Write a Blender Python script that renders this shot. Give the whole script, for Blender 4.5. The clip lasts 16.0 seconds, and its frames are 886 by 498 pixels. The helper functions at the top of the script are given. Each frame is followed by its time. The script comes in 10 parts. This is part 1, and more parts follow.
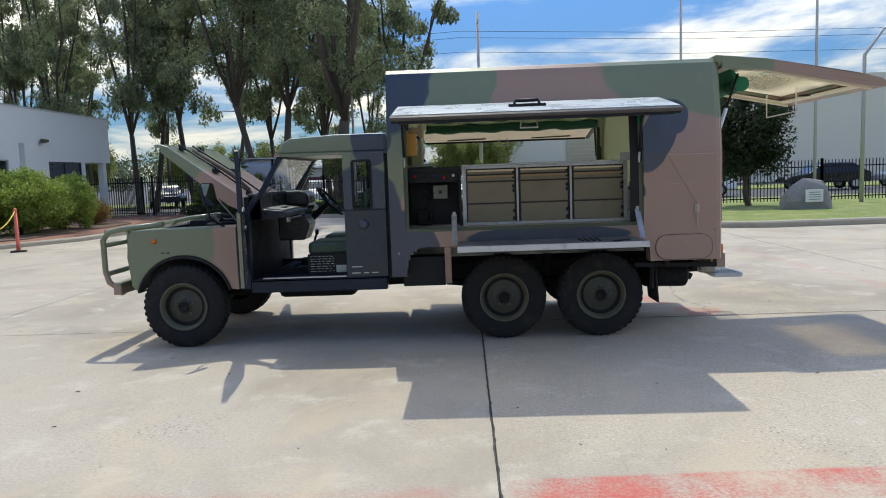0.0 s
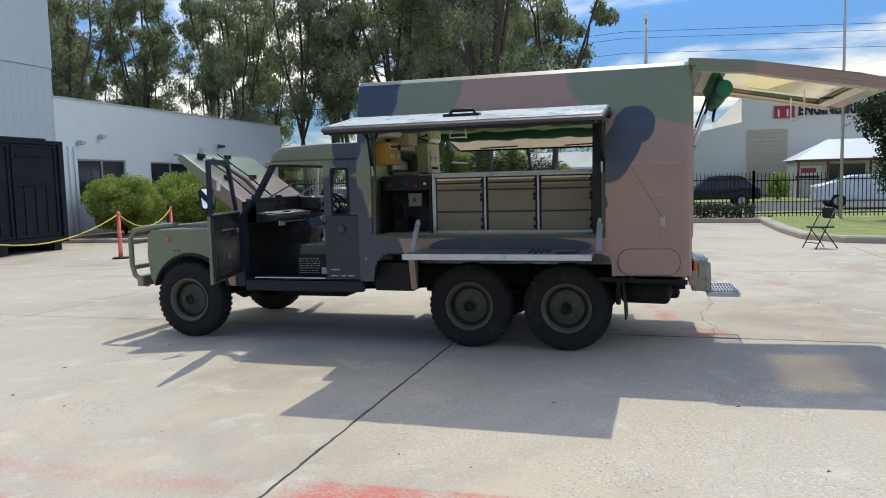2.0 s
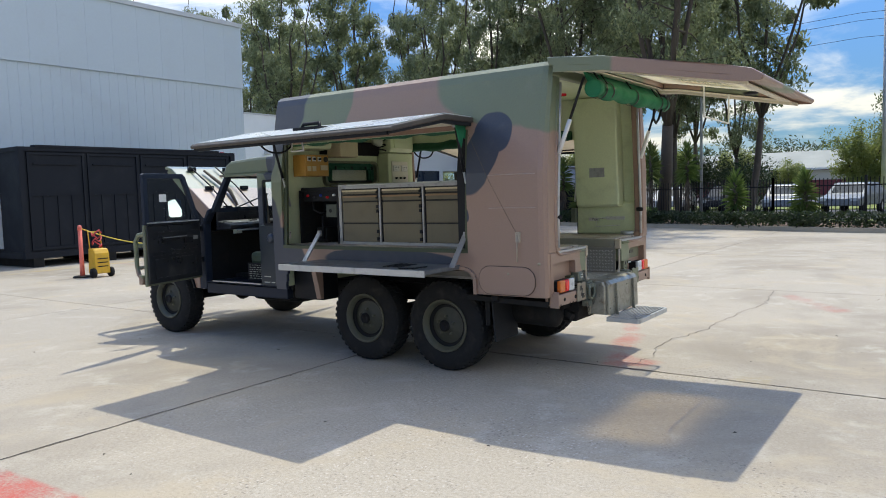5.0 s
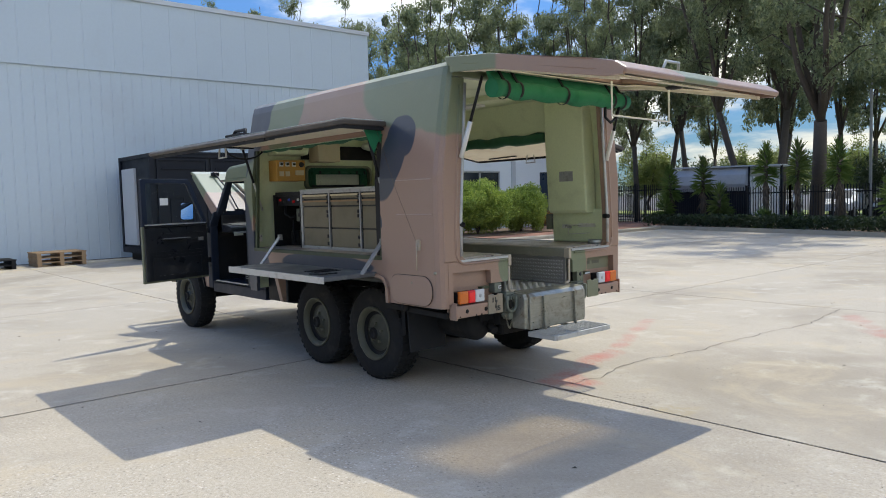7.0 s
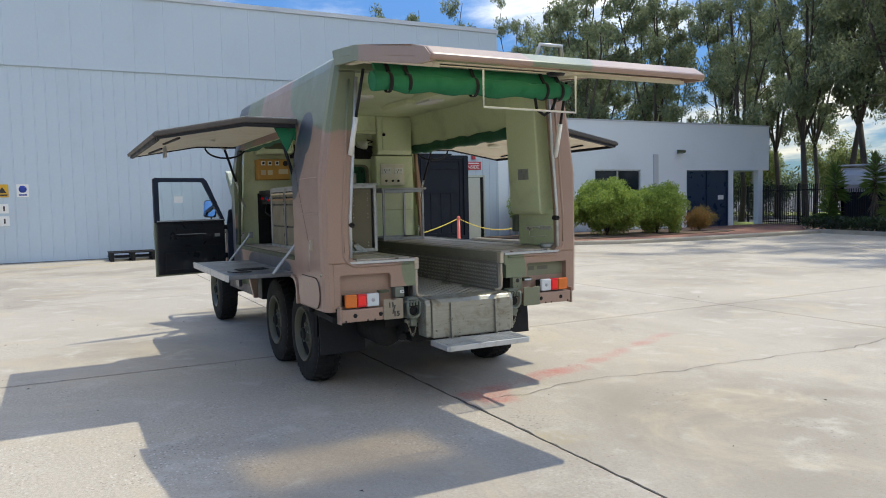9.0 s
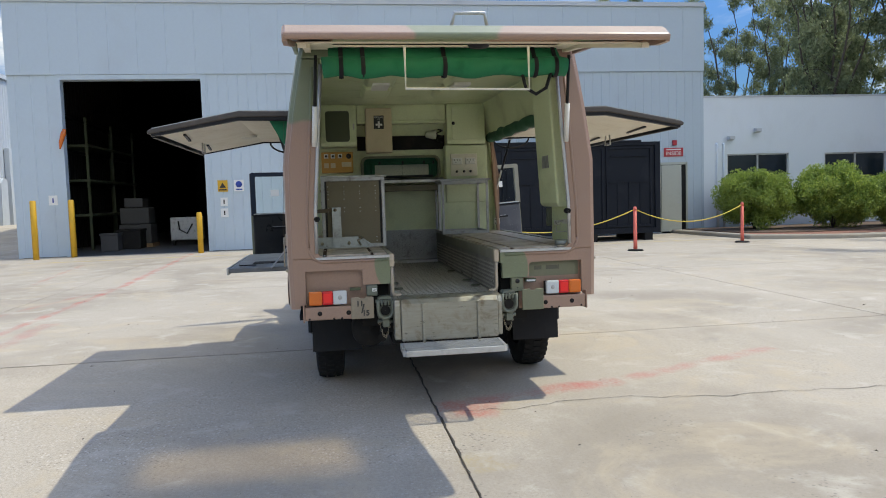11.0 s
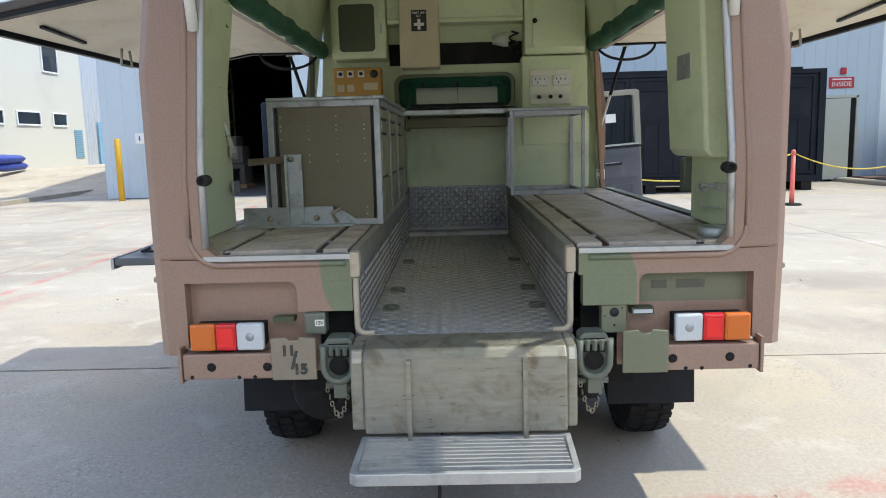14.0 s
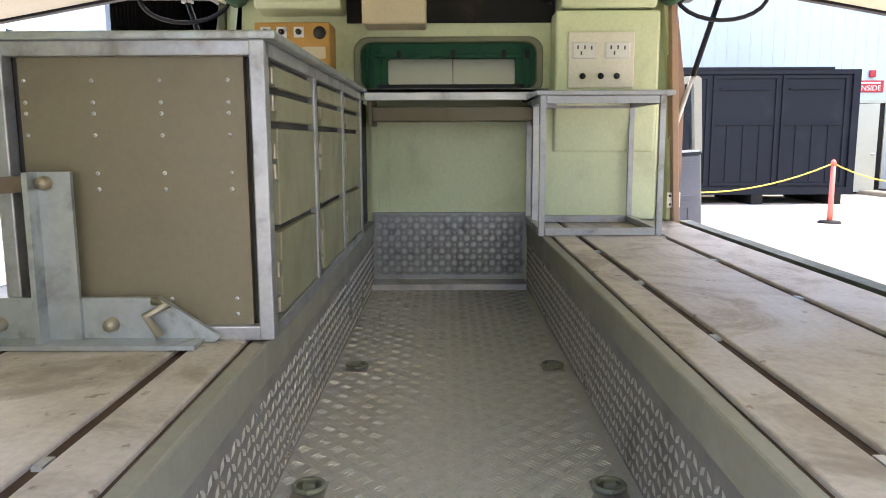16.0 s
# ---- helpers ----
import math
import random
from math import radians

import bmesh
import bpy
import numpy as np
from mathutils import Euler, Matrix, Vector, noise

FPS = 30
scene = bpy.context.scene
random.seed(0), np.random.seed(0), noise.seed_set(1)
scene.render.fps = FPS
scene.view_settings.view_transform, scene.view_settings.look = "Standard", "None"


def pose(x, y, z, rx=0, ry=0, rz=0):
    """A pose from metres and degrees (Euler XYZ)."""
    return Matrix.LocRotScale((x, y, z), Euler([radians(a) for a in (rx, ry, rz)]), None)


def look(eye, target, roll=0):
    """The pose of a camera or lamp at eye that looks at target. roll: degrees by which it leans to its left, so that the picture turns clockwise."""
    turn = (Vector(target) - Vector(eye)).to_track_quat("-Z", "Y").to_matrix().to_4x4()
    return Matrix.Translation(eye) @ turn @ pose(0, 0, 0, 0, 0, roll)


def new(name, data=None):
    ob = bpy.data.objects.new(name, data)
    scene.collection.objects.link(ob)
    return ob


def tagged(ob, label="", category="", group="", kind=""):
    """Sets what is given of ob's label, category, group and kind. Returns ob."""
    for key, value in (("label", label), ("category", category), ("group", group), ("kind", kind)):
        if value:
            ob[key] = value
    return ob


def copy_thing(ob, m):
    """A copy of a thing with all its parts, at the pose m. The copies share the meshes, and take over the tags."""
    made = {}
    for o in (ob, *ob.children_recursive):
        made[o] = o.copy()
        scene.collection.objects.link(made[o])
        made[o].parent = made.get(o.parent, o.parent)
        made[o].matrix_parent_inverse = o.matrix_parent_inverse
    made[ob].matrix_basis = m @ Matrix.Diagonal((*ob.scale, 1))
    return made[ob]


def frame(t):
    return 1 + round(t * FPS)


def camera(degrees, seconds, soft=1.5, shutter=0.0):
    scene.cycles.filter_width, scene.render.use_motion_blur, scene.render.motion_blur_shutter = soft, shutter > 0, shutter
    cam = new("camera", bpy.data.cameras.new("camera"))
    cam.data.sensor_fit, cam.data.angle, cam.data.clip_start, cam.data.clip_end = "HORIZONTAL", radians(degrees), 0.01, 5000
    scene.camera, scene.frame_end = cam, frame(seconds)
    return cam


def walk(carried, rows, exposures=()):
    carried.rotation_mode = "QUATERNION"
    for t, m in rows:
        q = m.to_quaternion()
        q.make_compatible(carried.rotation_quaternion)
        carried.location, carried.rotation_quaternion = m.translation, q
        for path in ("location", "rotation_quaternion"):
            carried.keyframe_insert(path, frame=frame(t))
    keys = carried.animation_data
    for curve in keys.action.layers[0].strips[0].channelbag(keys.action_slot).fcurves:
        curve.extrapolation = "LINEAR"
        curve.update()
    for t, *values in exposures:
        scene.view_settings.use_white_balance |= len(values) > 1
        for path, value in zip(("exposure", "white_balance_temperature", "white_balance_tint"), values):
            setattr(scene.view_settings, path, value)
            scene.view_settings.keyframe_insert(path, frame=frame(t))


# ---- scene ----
cam = camera(61.9, 16.0, soft=1.0)
METRES, EYE, TILT, LEAN, TURN = 16.484, 1.58, 0.0, 0.0, 1.8
ROWS = [
    (0.0, 0.0, 0.0, 0.0, -0.2, -5.83, 2.0),
    (0.5, 0.0313, 0.0, 0.0006, 3.34, -5.81, 1.75),
    (1.0, 0.0637, -0.0007, 0.0013, 6.71, -5.44, 1.26),
    (1.5, 0.0945, 0.0049, -0.0006, 10.48, -5.08, 1.19),
    (2.0, 0.1262, 0.0093, -0.0009, 14.52, -5.13, 1.46),
    (2.5, 0.1567, 0.0162, -0.0002, 17.98, -5.48, 1.61),
    (3.0, 0.1868, 0.0288, -0.0007, 21.03, -5.55, 1.53),
    (3.5, 0.2184, 0.0416, -0.0004, 24.23, -5.25, 1.43),
    (4.0, 0.2468, 0.0587, -0.0021, 27.59, -4.84, 1.53),
    (4.5, 0.2754, 0.0762, -0.0012, 30.38, -4.64, 1.6),
    (7.0, 0.3922, 0.1843, -0.0027, 46.87, -3.94, 1.57),
    (7.5, 0.4113, 0.2095, -0.0033, 49.82, -4.3, 1.37),
    (8.0, 0.4258, 0.2383, -0.0056, 52.84, -4.49, 1.21),
    (8.5, 0.4413, 0.2664, -0.0061, 56.42, -4.21, 1.16),
    (9.0, 0.4526, 0.2972, -0.0055, 60.87, -3.69, 1.25),
    (11.5, 0.4665, 0.4321, -0.0084, 84.11, -4.58, 1.85),
    (12.0, 0.4427, 0.4444, -0.0093, 88.02, -5.47, 1.84),
    (12.5, 0.4129, 0.4532, -0.0105, 89.75, -6.55, 1.83),
    (13.0, 0.3793, 0.4586, -0.0096, 89.91, -7.56, 1.9),
    (13.5, 0.3436, 0.4607, -0.0089, 89.54, -8.2, 1.92),
    (14.0, 0.3089, 0.4648, -0.008, 89.08, -8.33, 1.51),
    (14.5, 0.2773, 0.4657, -0.0087, 88.9, -8.32, 1.04),
    (15.0, 0.2465, 0.4678, -0.0076, 88.83, -8.54, 0.77),
    (15.5, 0.2169, 0.4695, -0.0066, 88.67, -8.61, 0.57),
    (16.0, 0.1902, 0.4684, -0.0073, 88.42, -8.41, 0.23),
]
EXPOSE = [(0.0, 0.62), (4.5, 0.7), (9.0, 0.72), (12.0, 0.66), (13.0, 0.8), (14.0, 1.14), (15.0, 1.72), (15.5, 2.08), (16.0, 2.58)]
EXPOSE = [(t, e, float(np.interp(t, [12.5, 14.5, 15.5, 16.0], [6500, 6220, 6680, 6750])), float(np.interp(t, [14.0, 15.0, 16.0], [10, 12, 19]))) for t, e in EXPOSE]
walk(cam, [(t, pose(0, 0, EYE, TILT, LEAN, TURN) @ pose(METRES * x, METRES * y, METRES * z, 90 + pitch, roll, yaw)) for t, x, y, z, yaw, pitch, roll in ROWS], EXPOSE)

# ---- light ----
SUN_TO = Vector((-0.055, 0.54, 1.0)).normalized()
world = bpy.data.worlds.new("world")
scene.world = world
world.use_nodes = True
wn, wl = world.node_tree.nodes, world.node_tree.links
wn.clear()
sky = wn.new("ShaderNodeTexSky")
sky.sky_type, sky.sun_disc = "NISHITA", False
sky.sun_elevation, sky.sun_rotation = math.asin(SUN_TO.z), math.atan2(SUN_TO.x, SUN_TO.y)
sky.air_density, sky.dust_density, sky.ozone_density = 1.0, 0.3, 2.5
tc = wn.new("ShaderNodeTexCoord")
# broken cloud, a plain layer over the whole sky
sep = wn.new("ShaderNodeSeparateXYZ")
wl.new(tc.outputs["Generated"], sep.inputs[0])
zz = wn.new("ShaderNodeMath"); zz.operation = "MAXIMUM"; zz.inputs[1].default_value = 0.0
wl.new(sep.outputs["Z"], zz.inputs[0])
za = wn.new("ShaderNodeMath"); za.operation = "ADD"; za.inputs[1].default_value = 0.15
wl.new(zz.outputs[0], za.inputs[0])
dv = wn.new("ShaderNodeVectorMath"); dv.operation = "DIVIDE"
cb = wn.new("ShaderNodeCombineXYZ"); cb.inputs[2].default_value = 1.0
wl.new(za.outputs[0], cb.inputs[0]); wl.new(za.outputs[0], cb.inputs[1])
wl.new(tc.outputs["Generated"], dv.inputs[0]); wl.new(cb.outputs[0], dv.inputs[1])
cn = wn.new("ShaderNodeTexNoise"); cn.inputs["Scale"].default_value = 0.9; cn.inputs["Detail"].default_value = 8; cn.inputs["Roughness"].default_value = 0.58
cn.inputs["Distortion"].default_value = 0.35
off = wn.new("ShaderNodeVectorMath"); off.operation = "ADD"; off.inputs[1].default_value = (5.3, 2.2, 0.0)
wl.new(dv.outputs[0], off.inputs[0]); wl.new(off.outputs[0], cn.inputs["Vector"])
cr = wn.new("ShaderNodeMapRange"); cr.interpolation_type = "SMOOTHSTEP"
cr.inputs["From Min"].default_value, cr.inputs["From Max"].default_value = 0.42, 0.64
wl.new(cn.outputs["Fac"], cr.inputs["Value"])
cm = wn.new("ShaderNodeMix"); cm.data_type = "RGBA"
cm.inputs[7].default_value = (12.0, 11.7, 10.1, 1)
tn = wn.new("ShaderNodeMix"); tn.data_type, tn.blend_type = "RGBA", "MULTIPLY"
tn.inputs[0].default_value, tn.inputs[7].default_value = 1.0, (0.44, 0.67, 0.93, 1)
wl.new(sky.outputs[0], tn.inputs[6])
wl.new(cr.outputs[0], cm.inputs[0]); wl.new(tn.outputs[2], cm.inputs[6])
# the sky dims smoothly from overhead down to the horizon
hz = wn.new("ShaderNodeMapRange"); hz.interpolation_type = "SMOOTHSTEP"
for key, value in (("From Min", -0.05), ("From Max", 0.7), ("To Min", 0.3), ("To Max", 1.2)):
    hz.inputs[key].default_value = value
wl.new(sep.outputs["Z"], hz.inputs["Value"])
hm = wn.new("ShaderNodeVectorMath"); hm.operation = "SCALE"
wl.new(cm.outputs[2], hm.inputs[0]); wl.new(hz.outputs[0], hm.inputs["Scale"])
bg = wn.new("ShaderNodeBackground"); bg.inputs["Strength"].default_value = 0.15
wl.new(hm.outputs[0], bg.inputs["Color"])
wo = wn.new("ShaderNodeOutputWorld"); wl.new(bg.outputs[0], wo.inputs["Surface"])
sun = new("sun", bpy.data.lights.new("sun", "SUN"))
sun.data.energy, sun.data.angle, sun.data.color = 2.0, radians(0.53), (1.0, 0.96, 0.8)
sun.matrix_world = look(SUN_TO * 60, (0, 0, 0))

# ---- materials ----
def new_material(name, rough=0.6, metal=0.0):
    m = bpy.data.materials.new(name)
    m.use_nodes = True
    p = m.node_tree.nodes["Principled BSDF"]
    p.inputs["Roughness"].default_value, p.inputs["Metallic"].default_value = rough, metal
    return m, m.node_tree.nodes, m.node_tree.links, p


def rgba(c):
    return (c[0], c[1], c[2], 1.0)


def mix(nodes, links, fac, a, b):
    n = nodes.new("ShaderNodeMix")
    n.data_type = "RGBA"
    for i, v in ((0, fac), (6, a), (7, b)):
        if isinstance(v, (tuple, list)):
            n.inputs[i].default_value = rgba(v)
        elif isinstance(v, (int, float)):
            n.inputs[i].default_value = v
        else:
            links.new(v, n.inputs[i])
    return n.outputs[2]


def noise_tex(nodes, links, vec, scale, detail=4, rough=0.55, dist=0.0):
    n = nodes.new("ShaderNodeTexNoise")
    n.inputs["Scale"].default_value, n.inputs["Detail"].default_value = scale, detail
    n.inputs["Roughness"].default_value, n.inputs["Distortion"].default_value = rough, dist
    links.new(vec, n.inputs["Vector"])
    return n.outputs["Fac"]


def ramp(nodes, links, v, lo, hi, a=0.0, b=1.0):
    n = nodes.new("ShaderNodeMapRange")
    n.interpolation_type = "SMOOTHSTEP"
    for k, x in (("From Min", lo), ("From Max", hi), ("To Min", a), ("To Max", b)):
        n.inputs[k].default_value = x
    links.new(v, n.inputs["Value"])
    return n.outputs[0]


def calc(nodes, links, op, a, b=0.0):
    n = nodes.new("ShaderNodeMath")
    n.operation = op
    for i, v in ((0, a), (1, b)):
        if isinstance(v, (int, float)):
            n.inputs[i].default_value = v
        else:
            links.new(v, n.inputs[i])
    return n.outputs[0]


def bump(nodes, links, p, height, strength, dist=0.01):
    b = nodes.new("ShaderNodeBump")
    b.inputs["Strength"].default_value, b.inputs["Distance"].default_value = strength, dist
    links.new(height, b.inputs["Height"])
    links.new(b.outputs[0], p.inputs["Normal"])


def place(nodes):
    return nodes.new("ShaderNodeNewGeometry").outputs["Position"]


def worn(name, base, rough=0.6, metal=0.0, dirt=(0.12, 0.1, 0.08), amount=0.25, scale=3.0, grain=60.0, relief=0.15, vary=0.12):
    """A surface with large stains and fine grain."""
    m, n, l, p = new_material(name, rough, metal)
    pos = place(n)
    big = noise_tex(n, l, pos, scale, 5, 0.6, 0.4)
    fine = noise_tex(n, l, pos, grain, 3, 0.6)
    dark = tuple(c * (1 - vary) for c in base)
    light = tuple(min(1, c * (1 + vary)) for c in base)
    col = mix(n, l, fine, dark, light)
    col = mix(n, l, ramp(n, l, big, 0.5, 0.8, 0, amount), col, dirt)
    l.new(col, p.inputs["Base Color"])
    l.new(ramp(n, l, big, 0.3, 0.75, max(0.03, rough - 0.1), min(1, rough + 0.12)), p.inputs["Roughness"])
    if relief:
        bump(n, l, p, fine, relief, 0.004)
    return m


GREEN, BROWN, NAVY = (0.17, 0.2, 0.118), (0.325, 0.21, 0.155), (0.032, 0.045, 0.072)


def camo_material(name="camouflage_paint", coat=0.18, coat_rough=0.3):
    """Three-colour disruptive paint: blobs of green and dark blue on brown, with soft sprayed edges."""
    m, n, l, p = new_material(name, 0.55)
    pos = place(n)
    wob = n.new("ShaderNodeTexNoise")
    wob.inputs["Scale"].default_value, wob.inputs["Detail"].default_value = 2.2, 2
    l.new(pos, wob.inputs["Vector"])
    sh = n.new("ShaderNodeVectorMath"); sh.operation = "SUBTRACT"; sh.inputs[1].default_value = (0.5, 0.5, 0.5)
    l.new(wob.outputs["Color"], sh.inputs[0])
    sc = n.new("ShaderNodeVectorMath"); sc.operation = "SCALE"; sc.inputs["Scale"].default_value = 0.16
    l.new(sh.outputs[0], sc.inputs[0])
    wp = n.new("ShaderNodeVectorMath"); wp.operation = "ADD"
    l.new(pos, wp.inputs[0]); l.new(sc.outputs[0], wp.inputs[1])

    def blobs(rows):
        out = None
        for cx, cy, cz, rx, ry, rz, ang in rows:
            s = n.new("ShaderNodeVectorMath"); s.operation = "SUBTRACT"; s.inputs[1].default_value = (cx, cy, cz)
            l.new(wp.outputs[0], s.inputs[0])
            r = n.new("ShaderNodeVectorRotate"); r.rotation_type = "Y_AXIS"; r.inputs["Angle"].default_value = radians(ang)
            l.new(s.outputs[0], r.inputs["Vector"])
            d = n.new("ShaderNodeVectorMath"); d.operation = "DIVIDE"; d.inputs[1].default_value = (rx, ry, rz)
            l.new(r.outputs[0], d.inputs[0])
            q = n.new("ShaderNodeVectorMath"); q.operation = "LENGTH"
            l.new(d.outputs[0], q.inputs[0])
            v = ramp(n, l, q.outputs["Value"], 0.96, 1.04, 1.0, 0.0)
            out = v if out is None else calc(n, l, "MAXIMUM", out, v)
        return out

    far = 9.0
    green = blobs([
        (-0.95, 7.85, 1.6, 0.3, far, 0.3, 0),         (-0.05, 7.85, 2.45, 0.36, far, 0.42, 0), (2.02, 7.3, 2.5, 0.8, 1.2, 0.5, 0), (2.3, 6.9, 2.4, 0.5, 0.35, 0.4, 0),
        (-0.66, 7.0, 1.75, 0.22, 0.6, 0.5, 0), (-3.0, 7.85, 1.0, 0.62, far, 0.5, 0), (-1.45, 7.85, 1.95, 0.42, far, 0.2, 0),
        (-2.95, 7.85, 1.9, 0.5, far, 0.4, 0), (2.38, 7.46, 0.97, 0.2, 0.125, 0.2, 0), (2.38, 8.26, 0.93, 0.2, 0.15, 0.28, 0),
        (3.6, 7.7, 2.3, 0.4, 0.3, 0.3, 0), (3.2, 8.5, 2.35, 0.3, 0.2, 0.3, 0)])
    navy = blobs([
        (-0.72, 7.85, 2.5, 0.46, far, 0.55, 0), (1.86, 6.8, 2.0, 0.175, 0.5, 0.16, 0), (1.77, 6.8, 1.84, 0.155, 0.5, 0.34, -24), (1.635, 6.8, 1.38, 0.022, 0.5, 0.06, 0),
        (-0.95, 7.85, 1.12, 0.42, far, 0.55, 0), (-0.6, 6.8, 0.9, 0.32, 0.5, 0.4, 20), (-0.86, 7.85, 1.95, 0.2, far, 0.3, 0),
        (0.75, 6.75, 0.98, 0.75, 0.4, 0.1, 0), (-1.95, 7.85, 1.0, 0.14, far, 0.5, 0), (-1.55, 7.0, 0.6, 0.55, 2, 0.15, 0)])
    fine = noise_tex(n, l, pos, 130, 3)
    big = noise_tex(n, l, pos, 3.5, 6, 0.65, 0.3)
    col = mix(n, l, green, BROWN, GREEN)
    col = mix(n, l, navy, col, NAVY)
    pale = mix(n, l, 0.35, col, (0.5, 0.48, 0.42))
    col = mix(n, l, ramp(n, l, big, 0.5, 0.85, 0, 0.28), col, pale)
    col = mix(n, l, ramp(n, l, fine, 0.35, 0.7, 0, 0.2), col, (0.1, 0.085, 0.07))
    l.new(col, p.inputs["Base Color"])
    l.new(ramp(n, l, big, 0.3, 0.7, 0.3, 0.46), p.inputs["Roughness"])
    bump(n, l, p, fine, 0.12, 0.003)
    p.inputs["Coat Weight"].default_value, p.inputs["Coat Roughness"].default_value = coat, coat_rough
    return m


def concrete_material():
    m, n, l, p = new_material("concrete", 0.85)
    pos = place(n)
    big = noise_tex(n, l, pos, 0.35, 6, 0.6, 0.6)
    mid = noise_tex(n, l, pos, 2.2, 6, 0.65, 0.3)
    fine = noise_tex(n, l, pos, 45, 4, 0.7)
    spots = n.new("ShaderNodeTexVoronoi"); spots.inputs["Scale"].default_value = 26
    l.new(pos, spots.inputs["Vector"])
    inf = n.new("ShaderNodeObjectInfo")
    grit = noise_tex(n, l, pos, 210, 2, 0.6)
    col = mix(n, l, ramp(n, l, fine, 0.25, 0.75), (0.365, 0.315, 0.245), (0.51, 0.445, 0.355))
    col = mix(n, l, ramp(n, l, grit, 0.56, 0.7, 0, 0.55), col, (0.14, 0.125, 0.11))
    col = mix(n, l, ramp(n, l, grit, 0.44, 0.3, 0, 0.4), col, (0.62, 0.58, 0.52))
    # stones showing in the worn skin
    peb = n.new("ShaderNodeTexVoronoi"); peb.inputs["Scale"].default_value = 48
    l.new(pos, peb.inputs["Vector"])
    psep = n.new("ShaderNodeSeparateColor"); l.new(peb.outputs["Color"], psep.inputs[0])
    # the slabs of one pour have lost more of their skin
    psx = n.new("ShaderNodeSeparateXYZ"); l.new(pos, psx.inputs[0])
    pour = calc(n, l, "MULTIPLY", ramp(n, l, psx.outputs[0], 0.12, 0.16), ramp(n, l, psx.outputs[1], 7.75, 7.69))
    bare = calc(n, l, "ADD", ramp(n, l, noise_tex(n, l, pos, 0.55, 5, 0.65), 0.46, 0.64, 0.03, 0.8), calc(n, l, "MULTIPLY", ramp(n, l, noise_tex(n, l, pos, 1.3, 4, 0.6), 0.4, 0.6), calc(n, l, "MULTIPLY", pour, 0.7)))
    inside = ramp(n, l, peb.outputs["Distance"], 0.25, 0.45, 1, 0)
    darks = calc(n, l, "MULTIPLY", calc(n, l, "MULTIPLY", ramp(n, l, psep.outputs[0], 0.72, 0.78), inside), bare)
    pales = calc(n, l, "MULTIPLY", calc(n, l, "MULTIPLY", ramp(n, l, psep.outputs[1], 0.7, 0.76), inside), bare)
    col = mix(n, l, calc(n, l, "MULTIPLY", darks, 0.5), col, (0.13, 0.115, 0.1))
    col = mix(n, l, calc(n, l, "MULTIPLY", pales, 0.5), col, (0.72, 0.68, 0.6))
    col = mix(n, l, ramp(n, l, inf.outputs["Random"], 0, 1, 0.0, 0.3), col, (0.375, 0.333, 0.275))
    col = mix(n, l, ramp(n, l, big, 0.42, 0.68, 0, 0.72), col, (0.265, 0.225, 0.172))
    col = mix(n, l, ramp(n, l, mid, 0.52, 0.75, 0, 0.6), col, (0.565, 0.52, 0.44))
    # exposed stone where the skin has worn
    wear = calc(n, l, "MULTIPLY", ramp(n, l, noise_tex(n, l, pos, 0.8, 4, 0.6), 0.52, 0.66), ramp(n, l, spots.outputs["Distance"], 0.12, 0.3, 1, 0))
    col = mix(n, l, calc(n, l, "MULTIPLY", wear, 0.75), col, (0.16, 0.14, 0.12))
    tan = ramp(n, l, noise_tex(n, l, pos, 0.85, 6, 0.7, 0.8), 0.5, 0.66, 0, 0.5)
    col = mix(n, l, tan, col, (0.47, 0.385, 0.265))
    speck = ramp(n, l, noise_tex(n, l, pos, 95, 2, 0.5), 0.68, 0.74, 0, 0.7)
    col = mix(n, l, speck, col, (0.12, 0.105, 0.09))
    oil = ramp(n, l, noise_tex(n, l, pos, 1.1, 3, 0.5, 1.0), 0.66, 0.78, 0, 0.4)
    col = mix(n, l, oil, col, (0.13, 0.115, 0.1))

    def band(x0, y0, x1, y1, w, crisp=False):
        # closeness to a painted stripe from one point to another
        s = n.new("ShaderNodeVectorMath"); s.operation = "SUBTRACT"; s.inputs[1].default_value = ((x0 + x1) / 2, (y0 + y1) / 2, 0)
        l.new(pos, s.inputs[0])
        r = n.new("ShaderNodeVectorRotate"); r.rotation_type = "Z_AXIS"; r.inputs["Angle"].default_value = -math.atan2(y1 - y0, x1 - x0)
        l.new(s.outputs[0], r.inputs["Vector"])
        q = n.new("ShaderNodeSeparateXYZ"); l.new(r.outputs[0], q.inputs[0])
        a = ramp(n, l, calc(n, l, "ABSOLUTE", q.outputs[0]), math.hypot(x1 - x0, y1 - y0) / 2 - 0.05, math.hypot(x1 - x0, y1 - y0) / 2 + 0.02, 1, 0)
        if crisp:
            b = ramp(n, l, calc(n, l, "ABSOLUTE", q.outputs[1]), w / 2 - 0.02, w / 2 + 0.02, 1, 0)
        else:
            off = calc(n, l, "ADD", calc(n, l, "ABSOLUTE", q.outputs[1]), calc(n, l, "MULTIPLY", calc(n, l, "SUBTRACT", mid, 0.5), w * 0.9))
            b = ramp(n, l, off, w * 0.1, w * 0.62, 0.9, 0)
        return calc(n, l, "MULTIPLY", a, b)

    paint = None
    for row, k in RED_BANDS:
        v = calc(n, l, "MULTIPLY", band(*row, k > 0.9), k)
        paint = v if paint is None else calc(n, l, "MAXIMUM", paint, v)
    scuff = ramp(n, l, calc(n, l, "ADD", mid, calc(n, l, "MULTIPLY", fine, 0.6)), 0.55, 0.95, 1, 0.1)
